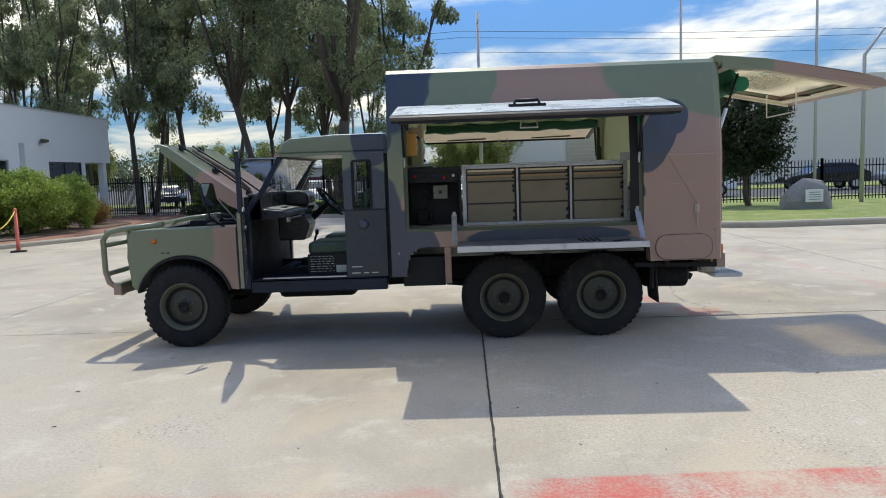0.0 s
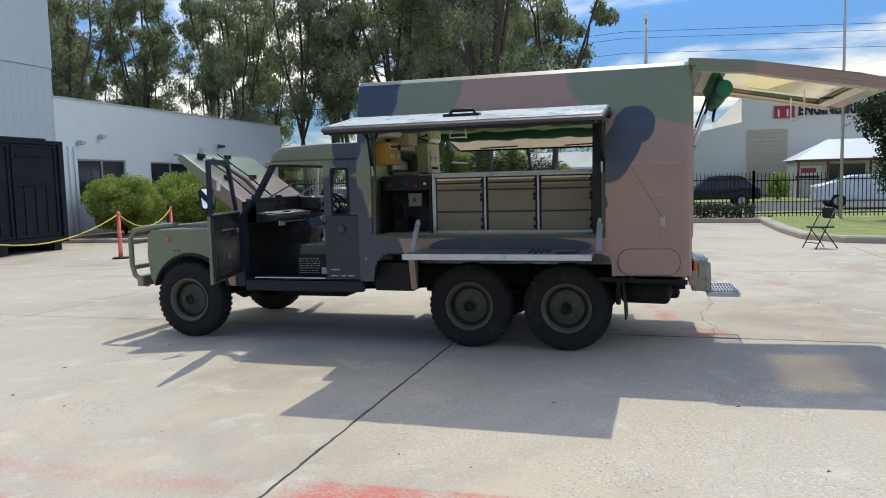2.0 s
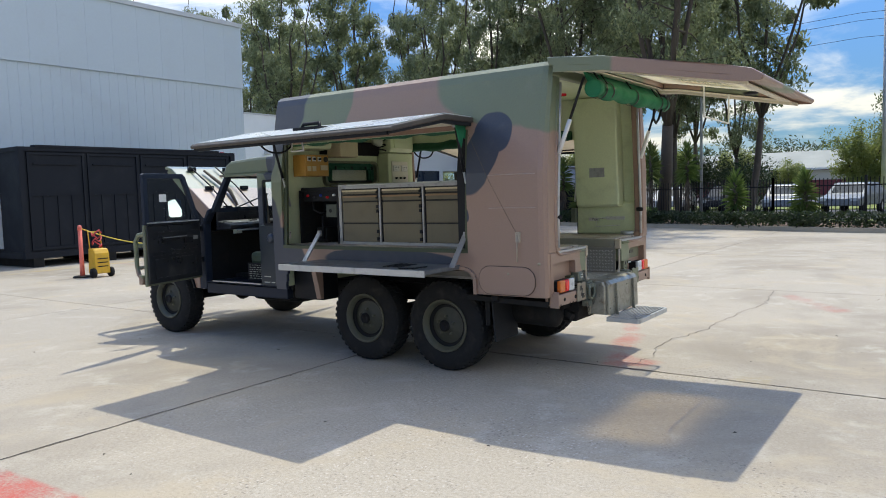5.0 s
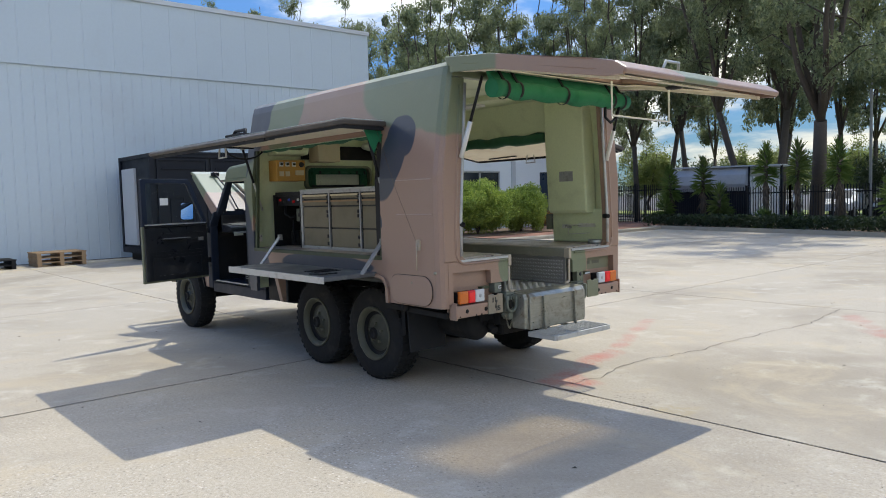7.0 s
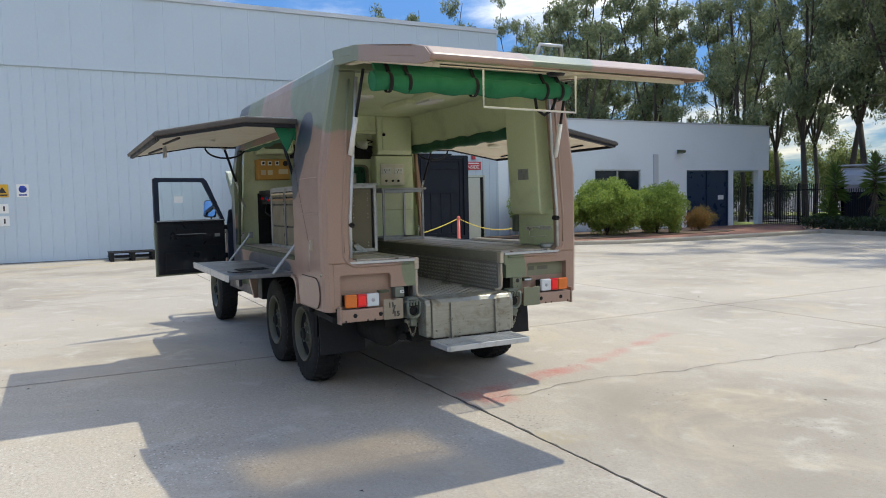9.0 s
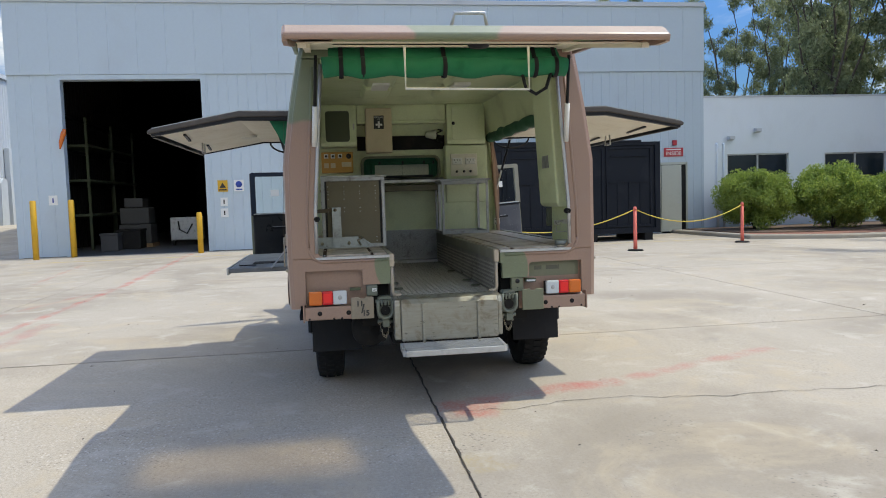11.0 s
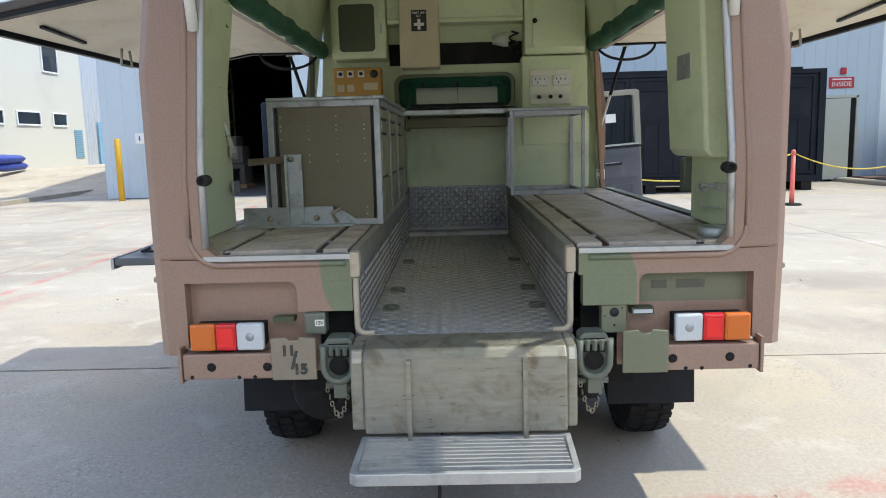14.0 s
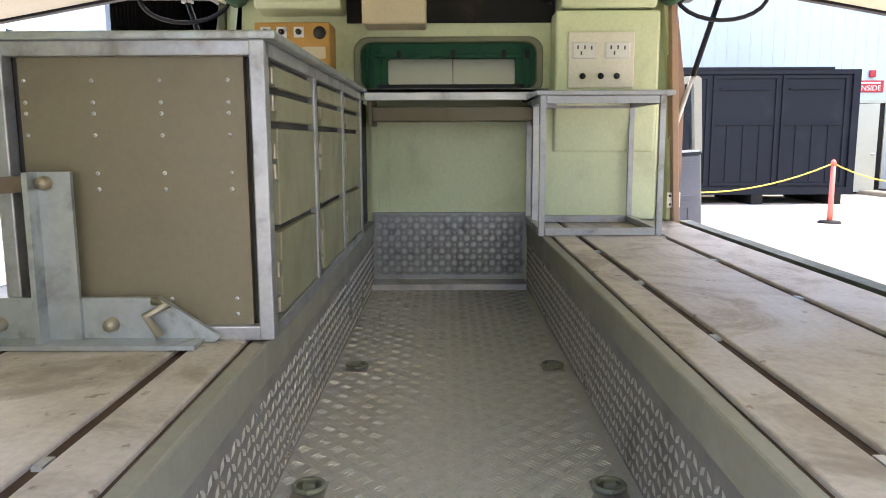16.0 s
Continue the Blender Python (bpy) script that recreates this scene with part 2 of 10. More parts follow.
    col = mix(n, l, calc(n, l, "MULTIPLY", paint, scuff), col, (0.5, 0.09, 0.07))
    yel = None
    for row, k in YELLOW_BANDS:
        v = calc(n, l, "MULTIPLY", band(*row), k)
        yel = v if yel is None else calc(n, l, "MAXIMUM", yel, v)
    col = mix(n, l, calc(n, l, "MULTIPLY", yel, scuff), col, (0.6, 0.42, 0.08))
    l.new(col, p.inputs["Base Color"])
    l.new(ramp(n, l, oil, 0, 0.4, 0.88, 0.6), p.inputs["Roughness"])
    bump(n, l, p, calc(n, l, "ADD", fine, calc(n, l, "MULTIPLY", spots.outputs["Distance"], 0.2)), 0.13, 0.006)
    return m


def leaf_material(name, a, b, c):
    m, n, l, p = new_material(name, 0.55)
    geo = n.new("ShaderNodeNewGeometry")
    col = mix(n, l, geo.outputs["Random Per Island"], a, b)
    col = mix(n, l, ramp(n, l, noise_tex(n, l, geo.outputs["Position"], 0.5, 3), 0.4, 0.7, 0, 0.8), col, c)
    l.new(col, p.inputs["Base Color"])
    p.inputs["Subsurface Weight"].default_value = 0.0
    tr = n.new("ShaderNodeBsdfTranslucent")
    l.new(col, tr.inputs["Color"])
    ms = n.new("ShaderNodeMixShader"); ms.inputs[0].default_value = 0.45
    out = n["Material Output"]
    l.new(p.outputs[0], ms.inputs[1]); l.new(tr.outputs[0], ms.inputs[2]); l.new(ms.outputs[0], out.inputs["Surface"])
    return m


def glass_material(name, tint=(0.9, 0.95, 0.93), rough=0.02):
    m, n, l, p = new_material(name, rough)
    p.inputs["Base Color"].default_value = rgba(tint)
    p.inputs["Transmission Weight"].default_value = 1.0
    p.inputs["IOR"].default_value = 1.1
    return m


def skylight_material():
    """Thin translucent resin sheet: scatters the sun and lets some straight through."""
    m, n, l, p = new_material("translucent_sheet", 0.4)
    p.inputs["Base Color"].default_value = (0.75, 0.68, 0.5, 1)
    tr = n.new("ShaderNodeBsdfTranslucent"); tr.inputs["Color"].default_value = (0.85, 0.8, 0.68, 1)
    st = n.new("ShaderNodeBsdfTransparent"); st.inputs["Color"].default_value = (0.82, 0.74, 0.53, 1)
    a = n.new("ShaderNodeMixShader"); a.inputs[0].default_value = 0.6
    b = n.new("ShaderNodeMixShader")
    # clearest in its middle; the fade to the rim softens the cast light patch
    q = n.new("ShaderNodeSeparateXYZ"); l.new(n.new("ShaderNodeTexCoord").outputs["Generated"], q.inputs[0])
    ex = ramp(n, l, calc(n, l, "ABSOLUTE", calc(n, l, "SUBTRACT", q.outputs[0], 0.5)), 0.14, 0.5, 1, 0)
    ey = ramp(n, l, calc(n, l, "ABSOLUTE", calc(n, l, "SUBTRACT", q.outputs[1], 0.5)), 0.32, 0.5, 1, 0)
    l.new(calc(n, l, "MULTIPLY", calc(n, l, "MULTIPLY", ex, ey), 0.8), b.inputs[0])
    l.new(p.outputs[0], a.inputs[1]); l.new(tr.outputs[0], a.inputs[2])
    l.new(a.outputs[0], b.inputs[1]); l.new(st.outputs[0], b.inputs[2])
    l.new(b.outputs[0], n["Material Output"].inputs["Surface"])
    return m


def grass_material():
    m, n, l, p = new_material("lawn", 0.9)
    pos = place(n)
    a, b = noise_tex(n, l, pos, 1.6, 7, 0.68), noise_tex(n, l, pos, 55, 4, 0.7)
    col = mix(n, l, b, (0.1, 0.145, 0.03), (0.27, 0.33, 0.075))
    col = mix(n, l, ramp(n, l, a, 0.46, 0.66, 0, 0.75), col, (0.34, 0.32, 0.13))
    l.new(col, p.inputs["Base Color"])
    bump(n, l, p, b, 0.8, 0.03)
    return m


RED_BANDS = [((0.16, 3.5, 3.6, 3.62, 0.34), 0.95), ((-2.6, 3.45, 0.06, 3.48, 0.25), 0.35), ((2.45, 7.75, 2.05, 9.25, 0.26), 0.75),
             ((2.05, 9.25, 1.3, 11.0, 0.2), 0.5), ((2.5, 7.72, 2.62, 8.15, 0.4), 0.75), ((-0.6, 3.08, -7.5, 3.18, 0.16), 0.75), ((-7.3, 3.17, -16.0, 2.8, 0.2), 0.8),
             ((-6.7, 3.1, -2.6, 2.2, 0.14), 0.4), ((-8.0, 1.2, -13.0, 0.6, 0.14), 0.4), ((2.9, 12.7, 3.8, 11.5, 0.3), 0.5), ((5.2, 9.0, 5.0, 14.0, 0.3), 0.25), ((-4.5, 11.0, -12.5, 12.2, 0.2), 0.3)]
YELLOW_BANDS = [((3.4, 7.82, 3.72, 7.84, 0.3), 0.5), ((-14.2, -3.0, -14.8, 9.0, 0.3), 0.7), ((-12.6, 9.5, -12.8, 18.5, 0.35), 0.6), ((-16.0, 4.0, -15.7, 12.0, 0.2), 0.5)]

M = {}
M["camo"] = camo_material()
M["camo_gloss"] = camo_material("polished_camouflage_paint", 1.0, 0.12)
M["camo_green"] = worn("faded_green_paint", (0.17, 0.18, 0.115), 0.55, 0, (0.3, 0.24, 0.18), 0.3, 6, 90, 0.08)
M["concrete"] = concrete_material()
M["olive"] = worn("olive_interior_paint", (0.66, 0.725, 0.47), 0.42, 0, (0.16, 0.16, 0.09), 0.35, 2.5, 70, 0.06)
M["olive_dark"] = worn("olive_drab_paint", (0.07, 0.085, 0.045), 0.55, 0, (0.12, 0.1, 0.07), 0.4, 6, 80)
M["rim"] = worn("wheel_paint", (0.05, 0.05, 0.034), 0.6, 0, (0.14, 0.12, 0.09), 0.5, 8, 70)
M["drawer"] = worn("drawer_board", (0.16, 0.14, 0.09), 0.55, 0, (0.09, 0.08, 0.06), 0.3, 5, 90, 0.08)
M["black"] = worn("black_trim", (0.012, 0.013, 0.016), 0.5, 0, (0.05, 0.045, 0.04), 0.3, 5, 120)
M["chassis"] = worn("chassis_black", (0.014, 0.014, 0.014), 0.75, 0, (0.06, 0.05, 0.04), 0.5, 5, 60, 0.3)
M["rubber"] = worn("tyre_rubber", (0.018, 0.018, 0.018), 0.85, 0, (0.07, 0.062, 0.052), 0.5, 7, 80, 0.3)
M["flap"] = worn("mudflap_rubber", (0.02, 0.021, 0.023), 0.7, 0, (0.06, 0.055, 0.05), 0.4, 6, 60, 0.2)
M["alu"] = worn("aluminium", (0.5, 0.51, 0.51), 0.42, 0.6, (0.2, 0.185, 0.165), 0.6, 9, 90, 0.12)
M["alu_dull"] = worn("dull_aluminium", (0.36, 0.37, 0.38), 0.4, 0.55, (0.13, 0.12, 0.1), 0.7, 12, 90, 0.15, 0.2)
M["cab_trim"] = worn("cab_black_trim", (0.02, 0.021, 0.024), 0.36, 0, (0.09, 0.085, 0.08), 0.4, 7, 150, 0.25)
M["hatch_skin"] = worn("pale_hatch_paint", (0.5, 0.53, 0.52), 0.3, 0, (0.36, 0.35, 0.31), 0.4, 3, 60, 0.05)
M["rim_ring"] = worn("wheel_ring_paint", (0.085, 0.083, 0.052), 0.5, 0, (0.14, 0.12, 0.085), 0.5, 9, 70)
M["galv"] = worn("galvanised_steel", (0.4, 0.43, 0.43), 0.42, 0.65, (0.12, 0.1, 0.075), 0.7, 13, 50, 0.15, 0.2)
M["steel_dull"] = worn("dull_steel_box", (0.36, 0.32, 0.235), 0.38, 0.55, (0.17, 0.105, 0.05), 0.85, 6, 40, 0.2, 0.2)
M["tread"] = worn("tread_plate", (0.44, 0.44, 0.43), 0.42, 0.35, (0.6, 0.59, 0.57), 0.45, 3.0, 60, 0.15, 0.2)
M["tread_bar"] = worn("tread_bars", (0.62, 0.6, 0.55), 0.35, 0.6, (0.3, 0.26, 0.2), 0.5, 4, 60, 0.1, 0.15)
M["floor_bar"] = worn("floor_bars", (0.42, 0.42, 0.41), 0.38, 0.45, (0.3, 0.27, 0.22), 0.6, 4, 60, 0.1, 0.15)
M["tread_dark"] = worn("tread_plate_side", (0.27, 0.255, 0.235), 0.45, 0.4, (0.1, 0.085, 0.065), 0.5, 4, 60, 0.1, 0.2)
M["shackle"] = worn("grey_green_steel", (0.15, 0.165, 0.13), 0.55, 0.2, (0.12, 0.1, 0.07), 0.5, 12, 80)
M["shelf_top"] = worn("worn_shelf_paint", (0.11, 0.12, 0.13), 0.38, 0.1, (0.32, 0.32, 0.31), 0.6, 5, 70, 0.1, 0.15)
M["navy_paint"] = worn("dark_blue_paint", (0.017, 0.024, 0.04), 0.45, 0, (0.06, 0.06, 0.06), 0.35, 5, 90, 0.08)
M["crack"] = worn("crack_dirt", (0.06, 0.053, 0.045), 0.95, 0, (0.2, 0.18, 0.15), 0.7, 9, 60, 0.3)
M["groove"] = worn("rusty_groove", (0.05, 0.026, 0.015), 0.8, 0, (0.12, 0.06, 0.03), 0.5, 14, 60, 0.3)
M["bench_edge"] = worn("worn_bench_edge", (0.24, 0.23, 0.18), 0.5, 0, (0.38, 0.35, 0.29), 0.6, 6, 60, 0.1, 0.15)
M["cap"] = worn("scuffed_cap", (0.44, 0.37, 0.28), 0.6, 0, (0.3, 0.24, 0.18), 0.5, 14, 80, 0.1)
M["drawer_front"] = worn("olive_drawer_front", (0.25, 0.245, 0.16), 0.5, 0, (0.14, 0.13, 0.09), 0.3, 6, 90, 0.06)
M["jamb"] = worn("brown_jamb_paint", (0.4, 0.255, 0.175), 0.55, 0, (0.5, 0.4, 0.3), 0.4, 9, 80, 0.08)
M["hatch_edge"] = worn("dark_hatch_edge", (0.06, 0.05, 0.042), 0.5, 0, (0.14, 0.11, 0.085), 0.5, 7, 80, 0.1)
M["zinc"] = worn("zinc_plated_steel", (0.66, 0.66, 0.61), 0.36, 0.45, (0.34, 0.31, 0.25), 0.5, 18, 90, 0.08)
M["panel_ivory"] = worn("ivory_panel", (0.76, 0.73, 0.62), 0.45, 0, (0.5, 0.46, 0.36), 0.25, 9, 80, 0.05)
M["door_grey"] = worn("blue_grey_door_trim", (0.085, 0.088, 0.105), 0.4, 0, (0.16, 0.16, 0.17), 0.4, 6, 120, 0.15)
M["faded"] = worn("faded_marking", (0.1, 0.1, 0.075), 0.6, 0, (0.16, 0.15, 0.11), 0.6, 20, 80, 0.0)


def bench_material():
    """Grey-brown board with wiping streaks along its length, dark stains and rust spots."""
    m, n, l, p = new_material("bench_board", 0.5)
    pos = place(n)
    mp = n.new("ShaderNodeMapping"); mp.inputs["Scale"].default_value = (0.12, 1.0, 1.0)
    l.new(pos, mp.inputs["Vector"])
    streak = noise_tex(n, l, mp.outputs[0], 45, 4, 0.65)
    big = noise_tex(n, l, pos, 3.2, 6, 0.68, 1.0)
    fine = noise_tex(n, l, pos, 70, 3, 0.6)
    col = mix(n, l, streak, (0.41, 0.355, 0.295), (0.55, 0.49, 0.42))
    col = mix(n, l, ramp(n, l, big, 0.44, 0.68, 0, 0.65), col, (0.2, 0.15, 0.108))
    col = mix(n, l, ramp(n, l, noise_tex(n, l, pos, 26, 3, 0.6), 0.64, 0.72, 0, 0.7), col, (0.14, 0.075, 0.04))
    col = mix(n, l, ramp(n, l, fine, 0.35, 0.7, 0, 0.18), col, (0.14, 0.115, 0.09))
    l.new(col, p.inputs["Base Color"])
    l.new(ramp(n, l, big, 0.3, 0.7, 0.36, 0.62), p.inputs["Roughness"])
    bump(n, l, p, fine, 0.15, 0.003)
    return m


M["bench"] = bench_material()
M["ivory"] = worn("ivory_lining", (0.76, 0.7, 0.55), 0.5, 0, (0.4, 0.33, 0.22), 0.3, 4, 50, 0.05)
M["canvas"] = worn("green_canvas", (0.012, 0.17, 0.075), 0.8, 0, (0.01, 0.08, 0.04), 0.5, 6, 150, 0.3)
M["canvas_dark"] = worn("dark_green_canvas", (0.012, 0.085, 0.045), 0.85, 0, (0.01, 0.04, 0.025), 0.5, 6, 150, 0.3)
M["canvas_side"] = worn("weathered_green_canvas", (0.026, 0.115, 0.06), 0.8, 0, (0.06, 0.1, 0.06), 0.5, 7, 150, 0.3)
M["cab_navy"] = worn("slate_navy_paint", (0.02, 0.03, 0.04), 0.42, 0, (0.07, 0.075, 0.08), 0.35, 5, 110, 0.08)
M["glass"] = glass_material("clear_glass")
M["dark_glass"] = worn("dark_window_glass", (0.012, 0.018, 0.024), 0.06, 0, (0.03, 0.04, 0.05), 0.2, 1.0, 10, 0.0)
M["skylight"] = skylight_material()


def brushed_material(name, a, b, stain):
    """Bare steel with wiping marks along y and rusty stains."""
    m, n, l, p = new_material(name, 0.4, 0.6)
    pos = place(n)
    mp = n.new("ShaderNodeMapping"); mp.inputs["Scale"].default_value = (1.0, 0.12, 1.0)
    l.new(pos, mp.inputs["Vector"])
    streak = noise_tex(n, l, mp.outputs[0], 60, 4, 0.65)
    swirl = noise_tex(n, l, pos, 7, 5, 0.65, 1.6)
    col = mix(n, l, streak, a, b)
    col = mix(n, l, ramp(n, l, swirl, 0.48, 0.75, 0, 0.75), col, stain)
    l.new(col, p.inputs["Base Color"])
    l.new(ramp(n, l, calc(n, l, "ADD", calc(n, l, "MULTIPLY", streak, 0.5), calc(n, l, "MULTIPLY", swirl, 0.5)), 0.3, 0.7, 0.24, 0.55), p.inputs["Roughness"])
    bump(n, l, p, streak, 0.12, 0.003)
    return m


M["step_steel"] = brushed_material("wiped_steel", (0.19, 0.185, 0.15), (0.42, 0.41, 0.35), (0.14, 0.1, 0.055))
M["worn_edge"] = worn("pale_rib_paint", (0.43, 0.32, 0.255), 0.5, 0, (0.33, 0.22, 0.17), 0.5, 6, 90, 0.05)
M["plate_tan"] = worn("faded_tan_paint", (0.27, 0.225, 0.165), 0.55, 0, (0.17, 0.17, 0.11), 0.5, 7, 90, 0.08)


def screen_material():
    """Pale cloth that lets light through."""
    m, n, l, p = new_material("pale_screen_cloth", 0.7)
    p.inputs["Base Color"].default_value = (0.8, 0.77, 0.68, 1)
    tr = n.new("ShaderNodeBsdfTranslucent"); tr.inputs["Color"].default_value = (0.85, 0.82, 0.74, 1)
    a = n.new("ShaderNodeMixShader"); a.inputs[0].default_value = 0.5
    l.new(p.outputs[0], a.inputs[1]); l.new(tr.outputs[0], a.inputs[2])
    l.new(a.outputs[0], n["Material Output"].inputs["Surface"])
    return m


M["screen"] = screen_material()
M["mirror"] = new_material("mirror_glass", 0.03, 1.0)[0]
M["mirror"].node_tree.nodes["Principled BSDF"].inputs["Base Color"].default_value = (0.55, 0.62, 0.68, 1)
M["amber"] = worn("amber_lens", (0.62, 0.15, 0.02), 0.2, 0, (0.4, 0.1, 0.02), 0.2, 20, 200, 0.2)
M["red_lens"] = worn("red_lens", (0.62, 0.015, 0.02), 0.2, 0, (0.3, 0.01, 0.01), 0.2, 20, 200, 0.2)
M["red_core"] = worn("bright_red_lens", (0.85, 0.02, 0.02), 0.15, 0, (0.6, 0.02, 0.02), 0.2, 20, 200, 0.2)
M["clear_lens"] = worn("clear_lens", (0.55, 0.58, 0.6), 0.2, 0, (0.35, 0.36, 0.38), 0.3, 30, 200, 0.2)
M["panel_orange"] = worn("orange_panel", (0.5, 0.27, 0.055), 0.5, 0, (0.3, 0.16, 0.05), 0.3, 8, 80, 0.05)
M["panel_beige"] = worn("beige_panel", (0.58, 0.5, 0.33), 0.5, 0, (0.4, 0.33, 0.2), 0.25, 6, 80, 0.05)
M["panel_grey"] = worn("grey_panel", (0.48, 0.5, 0.42), 0.5, 0, (0.35, 0.35, 0.28), 0.25, 6, 80, 0.05)
M["white"] = worn("white_plastic", (0.75, 0.75, 0.72), 0.5, 0, (0.5, 0.48, 0.42), 0.2, 8, 80, 0.0)
M["lettering"] = worn("black_lettering", (0.02, 0.02, 0.02), 0.6, 0, (0.03, 0.03, 0.03), 0.1, 8, 80, 0.0)
M["faded_black"] = worn("faded_black_stencil", (0.045, 0.045, 0.04), 0.7, 0, (0.22, 0.19, 0.15), 0.6, 30, 90, 0.0)
M["seat"] = worn("green_vinyl", (0.05, 0.075, 0.045), 0.6, 0, (0.03, 0.03, 0.02), 0.3, 6, 60, 0.2)
M["strap"] = worn("brown_webbing", (0.13, 0.1, 0.07), 0.85, 0, (0.05, 0.04, 0.03), 0.3, 9, 150, 0.3)
M["shed"] = worn("shed_cladding", (0.47, 0.55, 0.61), 0.55, 0, (0.4, 0.42, 0.45), 0.25, 0.6, 12, 0.04, 0.04)
M["office"] = worn("office_render", (0.72, 0.77, 0.81), 0.7, 0, (0.5, 0.52, 0.54), 0.35, 0.3, 20, 0.08, 0.04)
M["slab"] = worn("cream_slab_wall", (0.82, 0.76, 0.63), 0.8, 0, (0.7, 0.64, 0.52), 0.3, 0.2, 20, 0.1, 0.04)
M["cream"] = worn("cream_render", (0.6, 0.58, 0.5), 0.8, 0, (0.42, 0.4, 0.34), 0.35, 0.3, 20, 0.1, 0.05)
M["navy_steel"] = worn("navy_container_steel", (0.006, 0.009, 0.016), 0.55, 0, (0.04, 0.045, 0.05), 0.4, 1.5, 30, 0.08)
M["fence"] = worn("black_fence_paint", (0.012, 0.012, 0.014), 0.5, 0, (0.03, 0.03, 0.03), 0.3, 4, 60, 0.05)
M["navy_door"] = worn("navy_door_paint", (0.012, 0.028, 0.06), 0.35, 0, (0.02, 0.03, 0.05), 0.3, 3, 60, 0.03)
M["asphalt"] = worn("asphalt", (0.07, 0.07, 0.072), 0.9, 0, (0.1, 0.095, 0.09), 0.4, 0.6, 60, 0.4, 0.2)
M["brick"] = worn("brick_paving", (0.25, 0.115, 0.075), 0.85, 0, (0.16, 0.1, 0.07), 0.5, 3, 30, 0.3, 0.2)
M["kerb"] = worn("kerb_concrete", (0.36, 0.32, 0.25), 0.85, 0, (0.18, 0.16, 0.12), 0.5, 2, 40, 0.3, 0.15)
M["mulch"] = worn("mulch", (0.14, 0.09, 0.06), 0.95, 0, (0.3, 0.26, 0.2), 0.5, 8, 40, 0.8, 0.3)
M["grass"] = grass_material()
M["bark"] = worn("bark", (0.075, 0.06, 0.046), 0.9, 0, (0.17, 0.145, 0.115), 0.5, 3, 25, 0.6, 0.3)
M["leaf_tree"] = leaf_material("grey_green_leaves", (0.11, 0.145, 0.07), (0.34, 0.37, 0.19), (0.21, 0.245, 0.135))
M["leaf_mid"] = leaf_material("mid_green_leaves", (0.1, 0.15, 0.035), (0.24, 0.29, 0.075), (0.16, 0.21, 0.06))
M["leaf_bright"] = leaf_material("bright_leaves", (0.12, 0.21, 0.035), (0.46, 0.55, 0.11), (0.25, 0.33, 0.07))
M["leaf_dark"] = leaf_material("dark_leaves", (0.018, 0.034, 0.014), (0.045, 0.07, 0.025), (0.03, 0.045, 0.02))
M["leaf_round"] = leaf_material("olive_yellow_leaves", (0.15, 0.2, 0.05), (0.36, 0.38, 0.12), (0.25, 0.29, 0.09))
M["leaf_red"] = leaf_material("orange_leaves", (0.2, 0.12, 0.03), (0.32, 0.16, 0.04), (0.14, 0.14, 0.04))
M["leaf_yucca"] = leaf_material("yucca_leaves", (0.08, 0.14, 0.03), (0.17, 0.24, 0.06), (0.13, 0.16, 0.05))
M["hill"] = leaf_material("far_woods", (0.05, 0.075, 0.035), (0.1, 0.13, 0.055), (0.08, 0.1, 0.06))
M["yellow"] = worn("yellow_paint", (0.62, 0.36, 0.02), 0.5, 0, (0.3, 0.2, 0.05), 0.4, 5, 60, 0.05)
M["orange"] = worn("orange_plastic", (0.78, 0.17, 0.12), 0.5, 0, (0.5, 0.1, 0.05), 0.3, 9, 60, 0.05)
M["yellow_rope"] = worn("yellow_rope", (0.65, 0.5, 0.08), 0.8, 0, (0.4, 0.3, 0.05), 0.3, 20, 200, 0.3)
M["timber"] = worn("pallet_timber", (0.3, 0.2, 0.11), 0.8, 0, (0.15, 0.1, 0.06), 0.5, 4, 40, 0.3, 0.2)
M["red_sign"] = worn("red_sign", (0.45, 0.03, 0.04), 0.5, 0, (0.3, 0.05, 0.05), 0.2, 8, 60, 0.0)
M["blue"] = worn("blue_plastic", (0.02, 0.05, 0.3), 0.5, 0, (0.02, 0.03, 0.15), 0.3, 5, 60, 0.05)
M["pale_blue"] = worn("pale_blue_paint", (0.2, 0.4, 0.55), 0.5, 0, (0.2, 0.3, 0.4), 0.3, 5, 60, 0.02)
M["stone"] = worn("granite_boulder", (0.22, 0.21, 0.2), 0.85, 0, (0.1, 0.1, 0.09), 0.5, 3, 25, 0.6, 0.25)
M["pole"] = worn("galvanised_pole", (0.45, 0.46, 0.47), 0.45, 0.3, (0.3, 0.3, 0.3), 0.3, 3, 60, 0.05)
M["car_white"] = worn("white_car_paint", (0.75, 0.76, 0.77), 0.25, 0, (0.6, 0.6, 0.6), 0.2, 2, 80, 0.0)
M["car_dark"] = worn("dark_car_paint", (0.015, 0.014, 0.018), 0.2, 0, (0.04, 0.04, 0.04), 0.2, 2, 80, 0.0)
M["car_silver"] = worn("silver_car_paint", (0.17, 0.185, 0.21), 0.35, 0.4, (0.14, 0.14, 0.15), 0.2, 2, 80, 0.0)
M["tin"] = worn("corrugated_steel", (0.5, 0.53, 0.56), 0.5, 0.1, (0.36, 0.38, 0.4), 0.4, 0.5, 20, 0.04, 0.05)
M["dull_roof"] = worn("weathered_roof_sheet", (0.2, 0.22, 0.2), 0.6, 0, (0.3, 0.31, 0.28), 0.4, 0.4, 20, 0.04)
